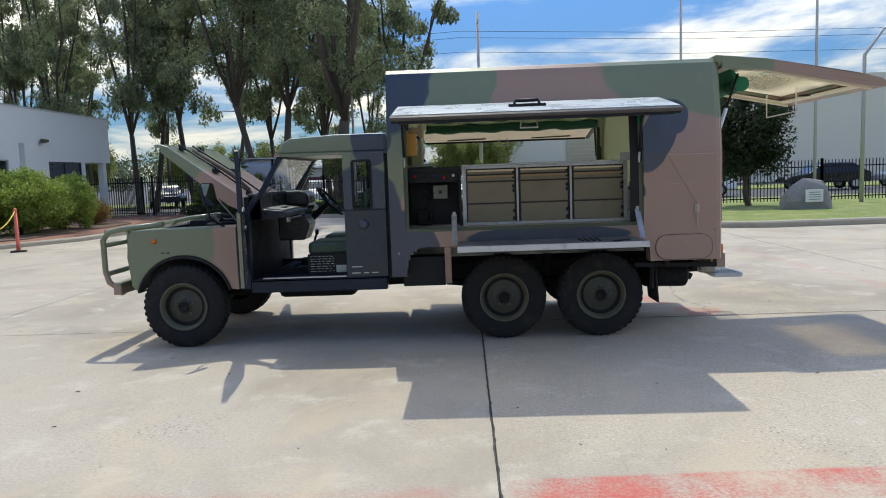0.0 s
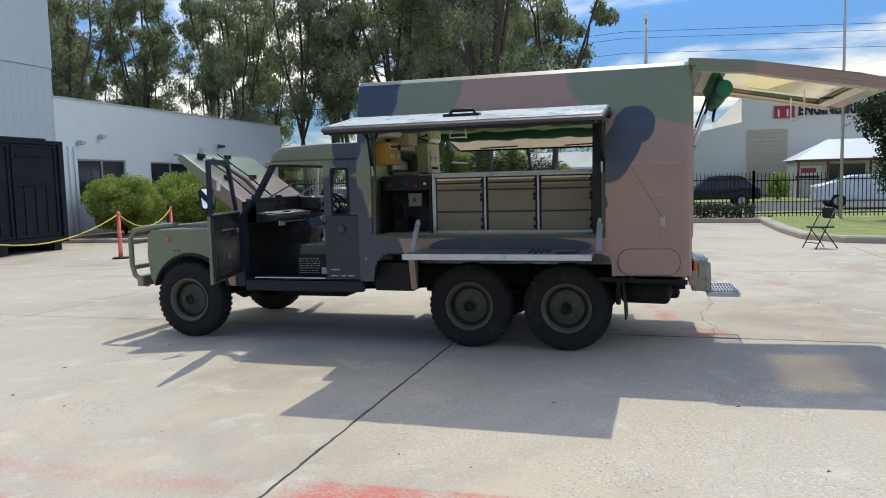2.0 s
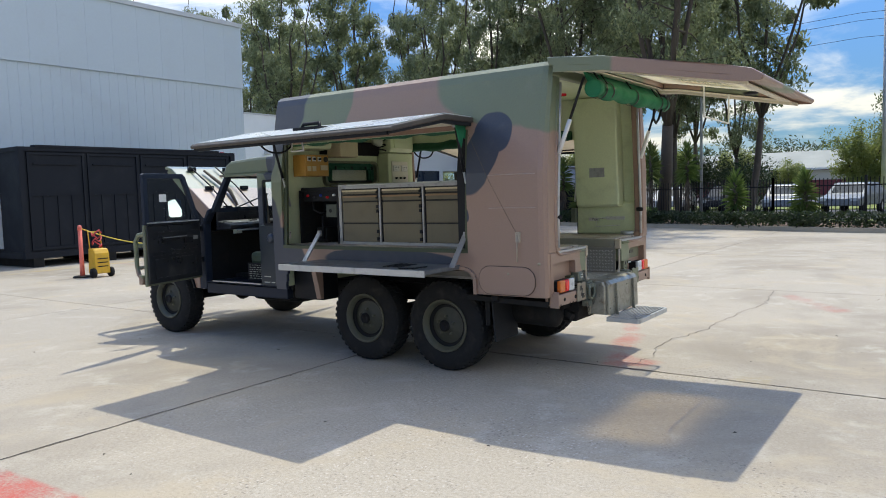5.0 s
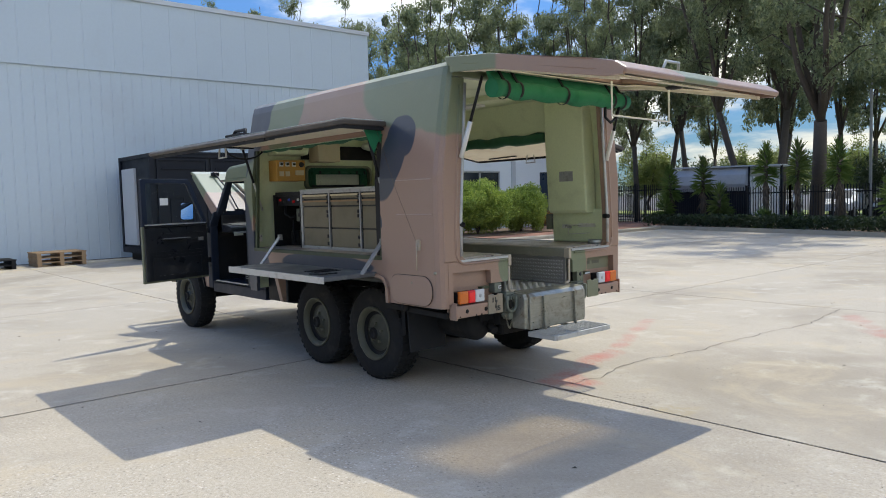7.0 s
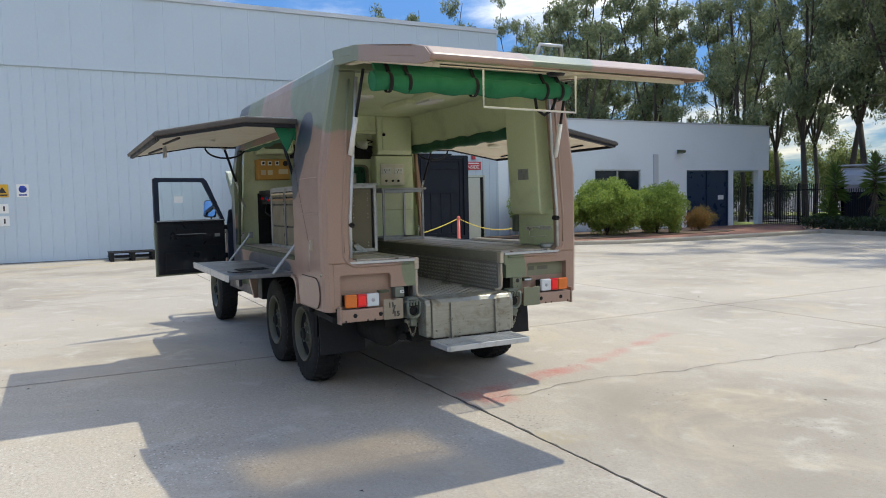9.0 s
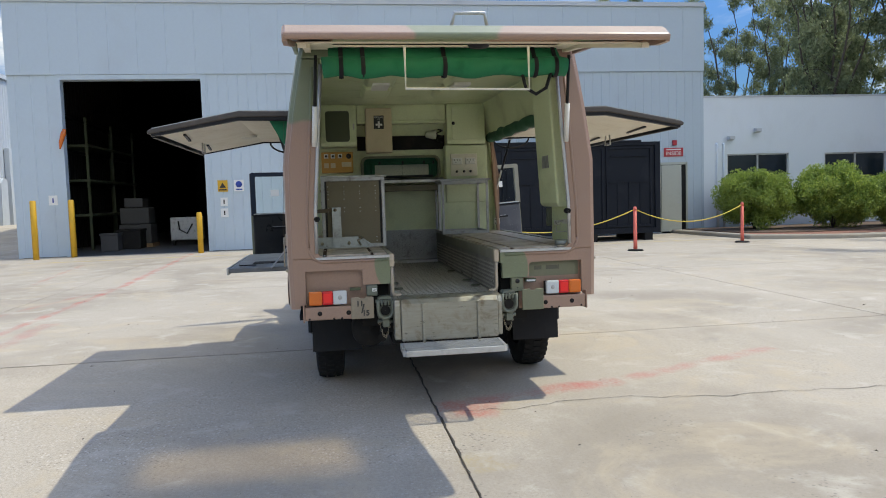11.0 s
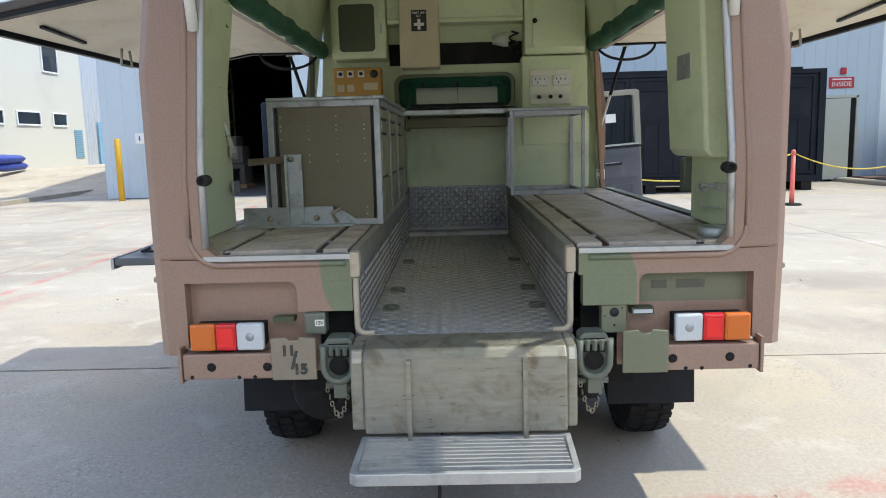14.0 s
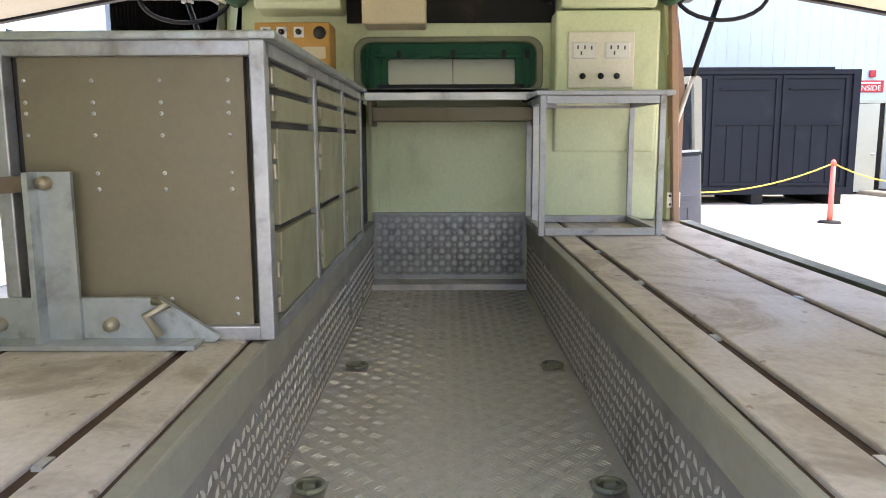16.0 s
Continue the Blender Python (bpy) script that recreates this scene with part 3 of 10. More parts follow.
M["maroon"] = worn("maroon_roof", (0.18, 0.035, 0.045), 0.6, 0, (0.12, 0.04, 0.04), 0.3, 1, 20, 0.05)

for key in ("black", "chassis", "rubber", "flap", "navy_steel", "fence", "navy_paint"):
    M[key].node_tree.nodes["Principled BSDF"].inputs["Specular IOR Level"].default_value = 0.22


# ---- building blocks ----
def box(bm, x0, x1, y0, y1, z0, z1):
    v = [bm.verts.new((x, y, z)) for z in (z0, z1) for x, y in ((x0, y0), (x1, y0), (x1, y1), (x0, y1))]
    for f in ((3, 2, 1, 0), (4, 5, 6, 7), (0, 1, 5, 4), (1, 2, 6, 5), (2, 3, 7, 6), (3, 0, 4, 7)):
        bm.faces.new([v[i] for i in f])
    return v


def prism(bm, pts, axis, a, b):
    """A flat outline pushed along an axis: pts hold the other two coordinates in x, y, z order."""
    def at(p, k):
        return {"x": (k, p[0], p[1]), "y": (p[0], k, p[1]), "z": (p[0], p[1], k)}[axis]
    lo, hi = [bm.verts.new(at(p, a)) for p in pts], [bm.verts.new(at(p, b)) for p in pts]
    n = len(pts)
    f = [bm.faces.new(lo[::-1]), bm.faces.new(hi)]
    for i in range(n):
        f.append(bm.faces.new((lo[i], lo[(i + 1) % n], hi[(i + 1) % n], hi[i])))
    bmesh.ops.recalc_face_normals(bm, faces=f)


def bar(bm, p0, p1, w, h=None, up=(0, 0, 1)):
    """A square bar from p0 to p1."""
    p0, p1, h = Vector(p0), Vector(p1), w if h is None else h
    d = (p1 - p0).normalized()
    s = d.cross(Vector(up))
    s = s.normalized() if s.length > 1e-4 else d.orthogonal().normalized()
    u = s.cross(d)
    v = [bm.verts.new(p + s * (a * w / 2) + u * (b * h / 2)) for p in (p0, p1) for a, b in ((-1, -1), (1, -1), (1, 1), (-1, 1))]
    f = [bm.faces.new([v[i] for i in q]) for q in ((3, 2, 1, 0), (4, 5, 6, 7), (0, 1, 5, 4), (1, 2, 6, 5), (2, 3, 7, 6), (3, 0, 4, 7))]
    bmesh.ops.recalc_face_normals(bm, faces=f)


def tube(bm, pts, r, seg=10, cap=True):
    """A round tube along points; r may be one radius or one for each point."""
    pts = [Vector(p) for p in pts]
    rs = r if isinstance(r, (list, tuple)) else [r] * len(pts)
    rings, side = [], None
    for i, p in enumerate(pts):
        d = (pts[min(i + 1, len(pts) - 1)] - pts[max(i - 1, 0)]).normalized()
        side = d.orthogonal() if side is None else side - d * side.dot(d)
        side.normalize()
        up = d.cross(side)
        rings.append([bm.verts.new(p + (side * math.cos(a) + up * math.sin(a)) * rs[i]) for a in (2 * math.pi * k / seg for k in range(seg))])
    for a, b in zip(rings, rings[1:]):
        for k in range(seg):
            f = bm.faces.new((a[k], a[(k + 1) % seg], b[(k + 1) % seg], b[k]))
            f.smooth = True
    if cap:
        bm.faces.new(rings[0][::-1]), bm.faces.new(rings[-1])


def lathe(bm, profile, centre, axis="y", seg=36):
    """Turns (radius, along) pairs round an axis."""
    c = Vector(centre)
    rings = []
    for r, h in profile:
        ring = []
        for k in range(seg):
            a = 2 * math.pi * k / seg
            u, w = r * math.cos(a), r * math.sin(a)
            ring.append(bm.verts.new(c + Vector({"x": (h, u, w), "y": (u, h, w), "z": (u, w, h)}[axis])))
        rings.append(ring)
    fs = []
    for a, b in zip(rings, rings[1:]):
        for k in range(seg):
            f = bm.faces.new((a[k], a[(k + 1) % seg], b[(k + 1) % seg], b[k]))
            f.smooth = True
            fs.append(f)
    bmesh.ops.recalc_face_normals(bm, faces=fs)
    return rings


def rounded(x0, x1, y0, y1, r, n=5):
    pts = []
    for cx, cy, a0 in ((x1 - r, y1 - r, 0), (x0 + r, y1 - r, 90), (x0 + r, y0 + r, 180), (x1 - r, y0 + r, 270)):
        pts += [(cx + r * math.cos(radians(a0 + 90 * k / n)), cy + r * math.sin(radians(a0 + 90 * k / n))) for k in range(n + 1)]
    return pts


def rim_frame(bm, outer, inner, axis, a, b):
    """A frame between two outlines with as many points each."""
    def at(p, k):
        return {"x": (k, p[0], p[1]), "y": (p[0], k, p[1]), "z": (p[0], p[1], k)}[axis]
    n = len(outer)
    oa, ob, ia, ib = ([bm.verts.new(at(p, k)) for p in o] for o, k in ((outer, a), (outer, b), (inner, a), (inner, b)))
    fs = []
    for i in range(n):
        j = (i + 1) % n
        for q in ((oa[i], oa[j], ia[j], ia[i]), (ob[i], ib[i], ib[j], ob[j]), (oa[i], ob[i], ob[j], oa[j]), (ia[i], ia[j], ib[j], ib[i])):
            fs.append(bm.faces.new(q))
    bmesh.ops.recalc_face_normals(bm, faces=fs)


def finish(name, bm, material, bevel=0.0, smooth=False):
    me = bpy.data.meshes.new(name)
    if smooth:
        for f in bm.faces:
            f.smooth = True
    vs = np.array([v.co[:] for v in bm.verts])
    mid = Vector(((vs.min(0) + vs.max(0)) / 2).tolist())
    mid.z = float(vs[:, 2].min())
    bmesh.ops.translate(bm, verts=bm.verts, vec=-mid)
    bm.to_mesh(me)
    bm.free()
    for mt in (material if isinstance(material, (list, tuple)) else [material]):
        me.materials.append(M[mt] if isinstance(mt, str) else mt)
    ob = new(name, me)
    ob.location = mid
    if bevel:
        b = ob.modifiers.new("edge", "BEVEL")
        b.width, b.segments, b.limit_method, b.angle_limit = bevel, 2, "ANGLE", radians(40)
        b.harden_normals = False
    return ob


def part(name, bm, material, parent, label="", bevel=0.0, smooth=False):
    """Links a bmesh, built in world places, as one mesh under a thing or part."""
    ob = finish(name, bm, material, bevel, smooth)
    bpy.context.view_layer.update()
    ob.parent = parent
    ob.matrix_parent_inverse = parent.matrix_world.inverted()
    if material == "glass":
        ob.visible_shadow = False
    return tagged(ob, label)


def solid(name, bm, material, label, category, group="", kind="", bevel=0.0, smooth=False):
    """A thing or a piece of the setting that is one mesh."""
    return tagged(finish(name, bm, material, bevel, smooth), label, category, group, kind)


def thing(name, at, label, category, group="", kind=""):
    """An empty at a thing's base, to hold its parts."""
    ob = new(name)
    ob.empty_display_size = 0.2
    ob.location = at
    bpy.context.view_layer.update()
    return tagged(ob, label, category, group, kind)


def B():
    return bmesh.new()


def words(name, text, size, m, material, parent=None, label="", category="", thick=0.002, wide=0):
    """Built-in lettering as a mesh, at the pose m (reads along its x)."""
    cu = bpy.data.curves.new(name, "FONT")
    cu.body, cu.size, cu.extrude, cu.align_x, cu.align_y, cu.offset = text, size, thick, "CENTER", "CENTER", wide
    tmp = new(name + "_tmp", cu)
    bpy.context.view_layer.update()
    me = bpy.data.meshes.new_from_object(tmp.evaluated_get(bpy.context.evaluated_depsgraph_get()))
    bpy.data.objects.remove(tmp)
    me.materials.clear()
    me.materials.append(M[material])
    ob = new(name, me)
    ob.matrix_world = m
    if parent is not None:
        ob.parent = parent
        ob.matrix_parent_inverse = parent.matrix_world.inverted()
    return tagged(ob, label, category)

# ---- ground ----
bm = B()
box(bm, -900, 900, -900, 900, -0.6, -0.03)
solid("ground", bm, "asphalt", "dark asphalt and earth under the whole site", "ground", kind="structure")

XJ = [-34.8, -29.0, -23.2, -17.36, -11.53, -5.7, 0.13, 5.96, 11.8, 17.6, 23.4, 29.2]
YJ = [-30.2, -24.8, -19.4, -14.0, -8.6, -3.1, 2.3, 7.72, 13.12, 18.5, 24.0, 29.4, 34.8]
yard = thing("pavement", (0, 0, 0), "worn pale concrete yard in large slabs", "pavement", kind="structure")
for xa, xb in zip(XJ, XJ[1:]):
    for ya, yb in zip(YJ, YJ[1:]):
        if xa >= 5.9 and ya >= 18.4:
            continue
        bm = B()
        box(bm, xa + 0.007, xb - 0.007, ya + 0.007, yb - 0.007, -0.2, 0.0)
        part("slab", bm, "concrete", yard)


def ragged(bm, pts, w, z, step=0.1, jump=0.03):
    """A thin uneven crack along points."""
    rnd = random.Random(5)
    line = []
    for a, b in zip(pts, pts[1:]):
        a, b = Vector(a), Vector(b)
        k = max(1, int((b - a).length / step))
        line += [a.lerp(b, i / k) + Vector((rnd.uniform(-jump, jump), rnd.uniform(-jump, jump))) for i in range(k)]
    line.append(Vector(pts[-1]))
    last = None
    for i, p in enumerate(line):
        d = (line[min(i + 1, len(line) - 1)] - line[max(0, i - 1)]).normalized()
        s = Vector((-d.y, d.x)) * w * rnd.uniform(0.35, 1.0)
        now = (bm.verts.new((p.x + s.x, p.y + s.y, z)), bm.verts.new((p.x - s.x, p.y - s.y, z)))
        if last:
            bm.faces.new((last[0], last[1], now[1], now[0]))
        last = now


bm = B()
ragged(bm, [(2.55, 7.75), (2.62, 8.2), (2.5, 8.9), (2.68, 9.7), (2.7, 10.6), (2.86, 11.8), (2.7, 13.1)], 0.0045, 0.004)
part("crack", bm, "crack", yard, "dark open crack across a slab")
bm = B()
ragged(bm, [(0.13, 2.4), (0.13, 7.7)], 0.007, 0.004, 0.07, 0.008)
ragged(bm, [(0.3, 7.72), (5.9, 7.72)], 0.008, 0.004, 0.07, 0.008)
part("crack", bm, "crack", yard, "crumbled edge of the slab joints")
bm = B()
rnd = random.Random(3)
for i in range(150):
    x, y = rnd.uniform(-6, 6.5), rnd.uniform(1.8, 14)
    r, a = 0.006 + 0.02 * rnd.random() ** 3, rnd.uniform(0, 6.28)
    p = [(x + r * math.cos(a), y + r * math.sin(a), 0.004), (x + 0.4 * r * math.cos(a + 2), y + 0.4 * r * math.sin(a + 2), 0.008), (x - r * math.cos(a), y - r * math.sin(a), 0.005), (x + 0.4 * r * math.cos(a - 2), y + 0.4 * r * math.sin(a - 2), 0.012)]
    bm.faces.new([bm.verts.new(q) for q in p])
solid("fallen_leaves", bm, "bark", "small dry leaves and grit scattered over the concrete", "leaf litter", kind="stuff")

# lawn island with kerb
lawn_edge = [(5.35, 27.2), (5.3, 22.0), (5.45, 19.6), (6.1, 18.6), (7.4, 18.25), (12, 18.3), (20, 18.4), (60, 18.6)]
bm = B()
prism(bm, lawn_edge + [(60, 27.2)], "z", -0.1, 0.13)
solid("lawn", bm, "grass", "mown green lawn behind a concrete kerb", "lawn", kind="structure")


def kerb(name, pts, w, h, label):
    bm = B()
    pts = [Vector((p[0], p[1], 0)) for p in pts]
    rows = []
    for i, p in enumerate(pts):
        d = (pts[min(i + 1, len(pts) - 1)] - pts[max(i - 1, 0)]).normalized()
        s = Vector((-d.y, d.x, 0)) * w / 2
        rows.append([bm.verts.new(p + s * k + Vector((0, 0, z))) for k, z in ((1, -0.1), (1, h), (-0.8, h), (-1, h * 0.75), (-1, -0.1))])
    fs = [bm.faces.new((a[k], a[k + 1], b[k + 1], b[k])) for a, b in zip(rows, rows[1:]) for k in range(4)]
    fs += [bm.faces.new(rows[0]), bm.faces.new(rows[-1][::-1])]
    bmesh.ops.recalc_face_normals(bm, faces=fs)
    solid(name, bm, "kerb", label, "kerb", kind="structure")


kerb("kerb_lawn", lawn_edge, 0.3, 0.15, "pale concrete kerb along the lawn")
kerb("kerb_hedge", [(5.3, 26.2), (2, 26.7), (-0.5, 27.6), (-5, 29.0), (-11.4, 30.6)], 0.25, 0.14, "low concrete kerb in front of the hedge")

# path and bed in front of the office
bm = B()
prism(bm, [(-16.78, 18.9), (-12.4, 19.2), (-11.3, 21.0), (-11.0, 24), (-11.0, 30), (-12.5, 35.5), (-16.78, 35.5)], "z", -0.1, 0.1)
solid("paved_path", bm, "brick", "red brick paved path before the office", "pavement", kind="structure")
kerb("kerb_path", [(-16.7, 18.8), (-12.3, 19.1), (-11.15, 21.0), (-10.85, 24), (-10.85, 30.4)], 0.28, 0.12, "weathered concrete kerb round the paved path")
bm = B()
prism(bm, [(-16.75, 19.2), (-13.6, 19.4), (-12.7, 21), (-12.6, 27.5), (-13.2, 28.6), (-16.75, 28.6)], "z", 0.0, 0.13)
solid("garden_bed", bm, "mulch", "bark mulch bed under the clipped bushes", "garden bed", kind="structure")
bm = B()
prism(bm, [(5.2, 26.5), (2, 27.0), (-0.5, 27.9), (-5, 29.3), (-11.4, 30.9), (-12.0, 36), (6, 29.5)], "z", -0.1, 0.09)
solid("hedge_bed", bm, "mulch", "bare earth bed along the fence", "garden bed", kind="structure")

# verge, street and far grass beyond the fence
bm = B()
prism(bm, [(-60, 36.5), (5, 28.6), (60, 28.6), (60, 33), (5, 34), (-60, 44)], "z", -0.1, 0.03)
solid("verge", bm, "grass", "green grass verge beyond the fence", "grass", kind="structure")
bm = B()
prism(bm, [(-60, 52), (70, 41), (70, 47), (-60, 60)], "z", -0.1, 0.03)
solid("far_verge", bm, "grass", "green grass on the far side of the street", "grass", kind="structure")

# ---- shed ----
SX = -16.8


def ribbed(bm, y0, y1, z0, z1, x, pitch=0.2, depth=0.012, sheet=0.05):
    """Ribbed sheet facing +x, with real upright ribs."""
    pts = [(x - sheet, y0), (x, y0)]
    y = y0 + pitch / 2
    while y < y1 - 0.03:
        pts += [(x, y - 0.02), (x + depth, y - 0.008), (x + depth, y + 0.008), (x, y + 0.02)]
        y += pitch
    prism(bm, pts + [(x, y1), (x - sheet, y1)], "z", z0, z1)


shed = thing("shed", (SX, 9, 0), "large grey-blue sheet metal workshop shed with an open roller door", "shed", kind="structure")
bm = B()
ribbed(bm, -2.45, -1.0, 0, 5.55, SX, 0.45, 0.008)
ribbed(bm, 3.25, 19.98, 0.0, 5.55, SX, 0.3, 0.009)
part("wall", bm, "shed", shed)
bm = B()
ribbed(bm, -2.45, 19.98, 5.55, 7.72, SX + 0.05, 0.85, 0.006, 0.1)
part("wall", bm, "shed", shed, "upper band of smooth grey cladding")
bm = B()
box(bm, SX - 0.12, SX + 0.1, -2.5, 20.02, 7.72, 7.86)
part("gutter", bm, "tin", shed)
bm = B()
box(bm, SX - 30, SX - 0.15, -2.45, -2.35, 0, 7.7)
box(bm, SX - 30, SX - 0.15, 19.86, 19.96, 0, 7.7)
box(bm, SX - 30.1, SX - 30, -2.45, 19.96, 0, 7.7)
part("wall", bm, "shed", shed, "side and rear cladding")
bm = B()
box(bm, SX - 30.1, SX - 0.14, -2.46, 19.97, 7.705, 7.8)
part("roof", bm, "tin", shed)
# the floor colour is darkened to stand for the shade indoors
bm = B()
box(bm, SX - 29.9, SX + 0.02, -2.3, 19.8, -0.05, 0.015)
part("floor", bm, "asphalt", shed, "workshop floor, darkened to stand for indoor shade")
bm = B()
for y0, y1 in ((-1.06, -0.94), (3.19, 3.31)):
    box(bm, SX - 0.25, SX + 0.03, y0, y1, 0, 5.4)
box(bm, SX - 0.35, SX + 0.03, -1.06, 3.31, 5.4, 5.545)
part("door_frame", bm, "shed", shed)
# racking and crates inside
rack = thing("storage_rack", (SX - 6, -1.2, 0.015), "steel storage rack with dark crates inside the shed", "rack")
for x in (SX - 9, SX - 6, SX - 3):
    for y in (-2.1, -1.2):
        bm = B()
        box(bm, x - 0.04, x + 0.04, y - 0.04, y + 0.04, 0.015, 4.6)
        part("upright", bm, "olive_dark", rack)
for z in (1.2, 2.4, 3.6):
    bm = B()
    box(bm, SX - 9.1, SX - 2.9, -2.2, -1.1, z, z + 0.08)
    part("shelf", bm, "olive_dark", rack)
# crates and cartons are coloured dark as part of the same indoor shade
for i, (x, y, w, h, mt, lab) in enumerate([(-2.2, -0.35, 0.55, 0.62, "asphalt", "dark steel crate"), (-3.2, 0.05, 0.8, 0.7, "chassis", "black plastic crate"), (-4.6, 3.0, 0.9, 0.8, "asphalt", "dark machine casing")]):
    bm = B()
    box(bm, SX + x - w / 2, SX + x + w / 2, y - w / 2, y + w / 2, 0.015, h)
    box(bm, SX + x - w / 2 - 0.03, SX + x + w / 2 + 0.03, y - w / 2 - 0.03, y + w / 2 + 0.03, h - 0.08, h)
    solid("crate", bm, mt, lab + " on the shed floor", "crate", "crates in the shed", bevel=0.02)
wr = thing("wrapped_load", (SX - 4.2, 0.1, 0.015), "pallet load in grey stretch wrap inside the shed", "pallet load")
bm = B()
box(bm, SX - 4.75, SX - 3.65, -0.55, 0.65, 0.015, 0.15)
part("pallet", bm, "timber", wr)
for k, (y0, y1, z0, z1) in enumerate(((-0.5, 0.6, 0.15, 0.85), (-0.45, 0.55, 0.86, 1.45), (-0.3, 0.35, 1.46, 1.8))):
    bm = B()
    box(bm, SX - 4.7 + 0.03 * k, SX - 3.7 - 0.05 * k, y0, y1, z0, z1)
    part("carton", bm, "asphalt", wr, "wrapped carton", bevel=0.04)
mc = thing("workshop_machine", (SX - 4.4, 1.6, 0.015), "pale cabinet machine with black hoses inside the shed", "machine")
bm = B()
box(bm, SX - 4.8, SX - 4.0, 1.2, 2.3, 0.2, 1.05)
part("cabinet", bm, "alu_dull", mc, bevel=0.04)
for y in (1.3, 2.2):
    bm = B()
    lathe(bm, [(0.02, -0.04), (0.12, -0.04), (0.12, 0.04), (0.02, 0.04)], (SX - 4.1, y, 0.135), "y", 16)
    part("wheel", bm, "rubber", mc)
bm = B()
tube(bm, [(SX - 3.98, 1.5, 0.9), (SX - 3.9, 1.55, 0.6), (SX - 3.95, 1.8, 0.45), (SX - 3.98, 2.0, 0.8)], 0.025, 8)
part("hose", bm, "black", mc)
# ribbed lining and girts, coloured dark to stand for the shade indoors
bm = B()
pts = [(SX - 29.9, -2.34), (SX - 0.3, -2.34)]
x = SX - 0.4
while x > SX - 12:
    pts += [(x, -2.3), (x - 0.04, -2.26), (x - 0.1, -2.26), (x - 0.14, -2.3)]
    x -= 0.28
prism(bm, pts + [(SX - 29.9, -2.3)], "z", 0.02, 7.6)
part("inner_wall", bm, "chassis", shed, "ribbed inner wall, coloured as deep indoor shade")
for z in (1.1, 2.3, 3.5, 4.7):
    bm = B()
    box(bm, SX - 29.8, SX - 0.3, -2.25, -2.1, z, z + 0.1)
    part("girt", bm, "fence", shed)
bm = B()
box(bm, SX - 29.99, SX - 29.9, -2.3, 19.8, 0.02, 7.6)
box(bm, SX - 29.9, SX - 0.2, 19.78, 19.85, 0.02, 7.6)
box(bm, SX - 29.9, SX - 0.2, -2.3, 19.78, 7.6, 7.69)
part("inner_wall", bm, "chassis", shed, "inner cladding, coloured as deep indoor shade")
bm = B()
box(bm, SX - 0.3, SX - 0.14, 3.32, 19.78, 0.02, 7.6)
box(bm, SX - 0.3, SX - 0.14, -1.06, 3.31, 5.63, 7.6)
part("inner_wall", bm, "chassis", shed, "inner cladding, coloured as deep indoor shade")
# bollards at the roller door
for i, (y, h, x) in enumerate(((-1.62, 1.75, SX + 0.9), (-0.72, 1.75, SX + 0.4), (3.05, 1.25, SX + 0.7))):
    bm = B()
    tube(bm, [(x, y, 0), (x, y, h - 0.03), (x, y, h)], [0.085, 0.085, 0.06], 16)
    solid("bollard", bm, "yellow", "yellow painted steel bollard beside the roller door", "bollard", "bollards at the shed door")
# orange hose reel at the door jamb
bm = B()
tube(bm, [(SX + 0.12, -1.02, 3.3), (SX + 0.14, -0.98, 3.5), (SX + 0.13, -0.9, 3.75), (SX + 0.12, -0.86, 3.9)], [0.02, 0.06, 0.08, 0.05], 10)
solid("warning_flag", bm, "amber", "orange fabric flag hanging by the door", "flag")
# wall signs
for y, z, s, mt in ((3.7, 2.05, 0.36, "yellow"), (4.2, 2.05, 0.36, "white"), (3.72, 1.55, 0.26, "white"), (3.72, 1.2, 0.28, "white"), (-1.35, 1.75, 0.3, "white")):
    sg = thing("wall_sign", (SX + 0.02, y, z - s / 2), "small %s safety sign on the shed wall" % ("yellow" if mt == "yellow" else "white"), "sign", "signs on the shed wall")
    bm = B()
    box(bm, SX + 0.014, SX + 0.03, y - s * 0.42, y + s * 0.42, z - s / 2, z + s / 2)
    part("plate", bm, mt, sg)
    bm = B()
    if mt == "yellow":
        prism(bm, [(y - 0.1, z - 0.06), (y + 0.1, z - 0.06), (y, z + 0.11)], "x", SX + 0.031, SX + 0.036)
        box(bm, SX + 0.031, SX + 0.036, y - 0.12, y + 0.12, z - 0.14, z - 0.1)
    elif s > 0.3:
        lathe(bm, [(0.001, 0), (0.1, 0), (0.1, 0.005), (0.001, 0.005)], (SX + 0.031, y, z + 0.04), "x", 20)
        box(bm, SX + 0.031, SX + 0.036, y - 0.1, y + 0.1, z - 0.14, z - 0.1)
    else:
        box(bm, SX + 0.031, SX + 0.036, y - 0.02, y + 0.02, z - 0.07, z + 0.07)
    part("symbol", bm, "lettering" if mt == "yellow" or s < 0.3 else "blue", sg)
sg = thing("inside_sign", (SX + 0.02, 18.85, 2.65), "red sign with white letters above the side door", "sign")
bm = B()
box(bm, SX + 0.014, SX + 0.035, 18.5, 19.2, 2.64, 2.94)
part("plate", bm, "red_sign", sg)
words("lettering", "INSIDE", 0.19, Matrix.Translation((SX + 0.038, 18.85, 2.74)) @ pose(0, 0, 0, 90, 0, 90), "white", sg)
bm = B()
box(bm, SX + 0.036, SX + 0.04, 18.58, 19.12, 2.86, 2.9)
part("text_bar", bm, "white", sg)
bm = B()
box(bm, SX + 0.014, SX + 0.1, 18.8, 18.95, 3.02, 3.2)
solid("alarm_bell", bm, "red_sign", "small red alarm box on the wall", "alarm", bevel=0.02)
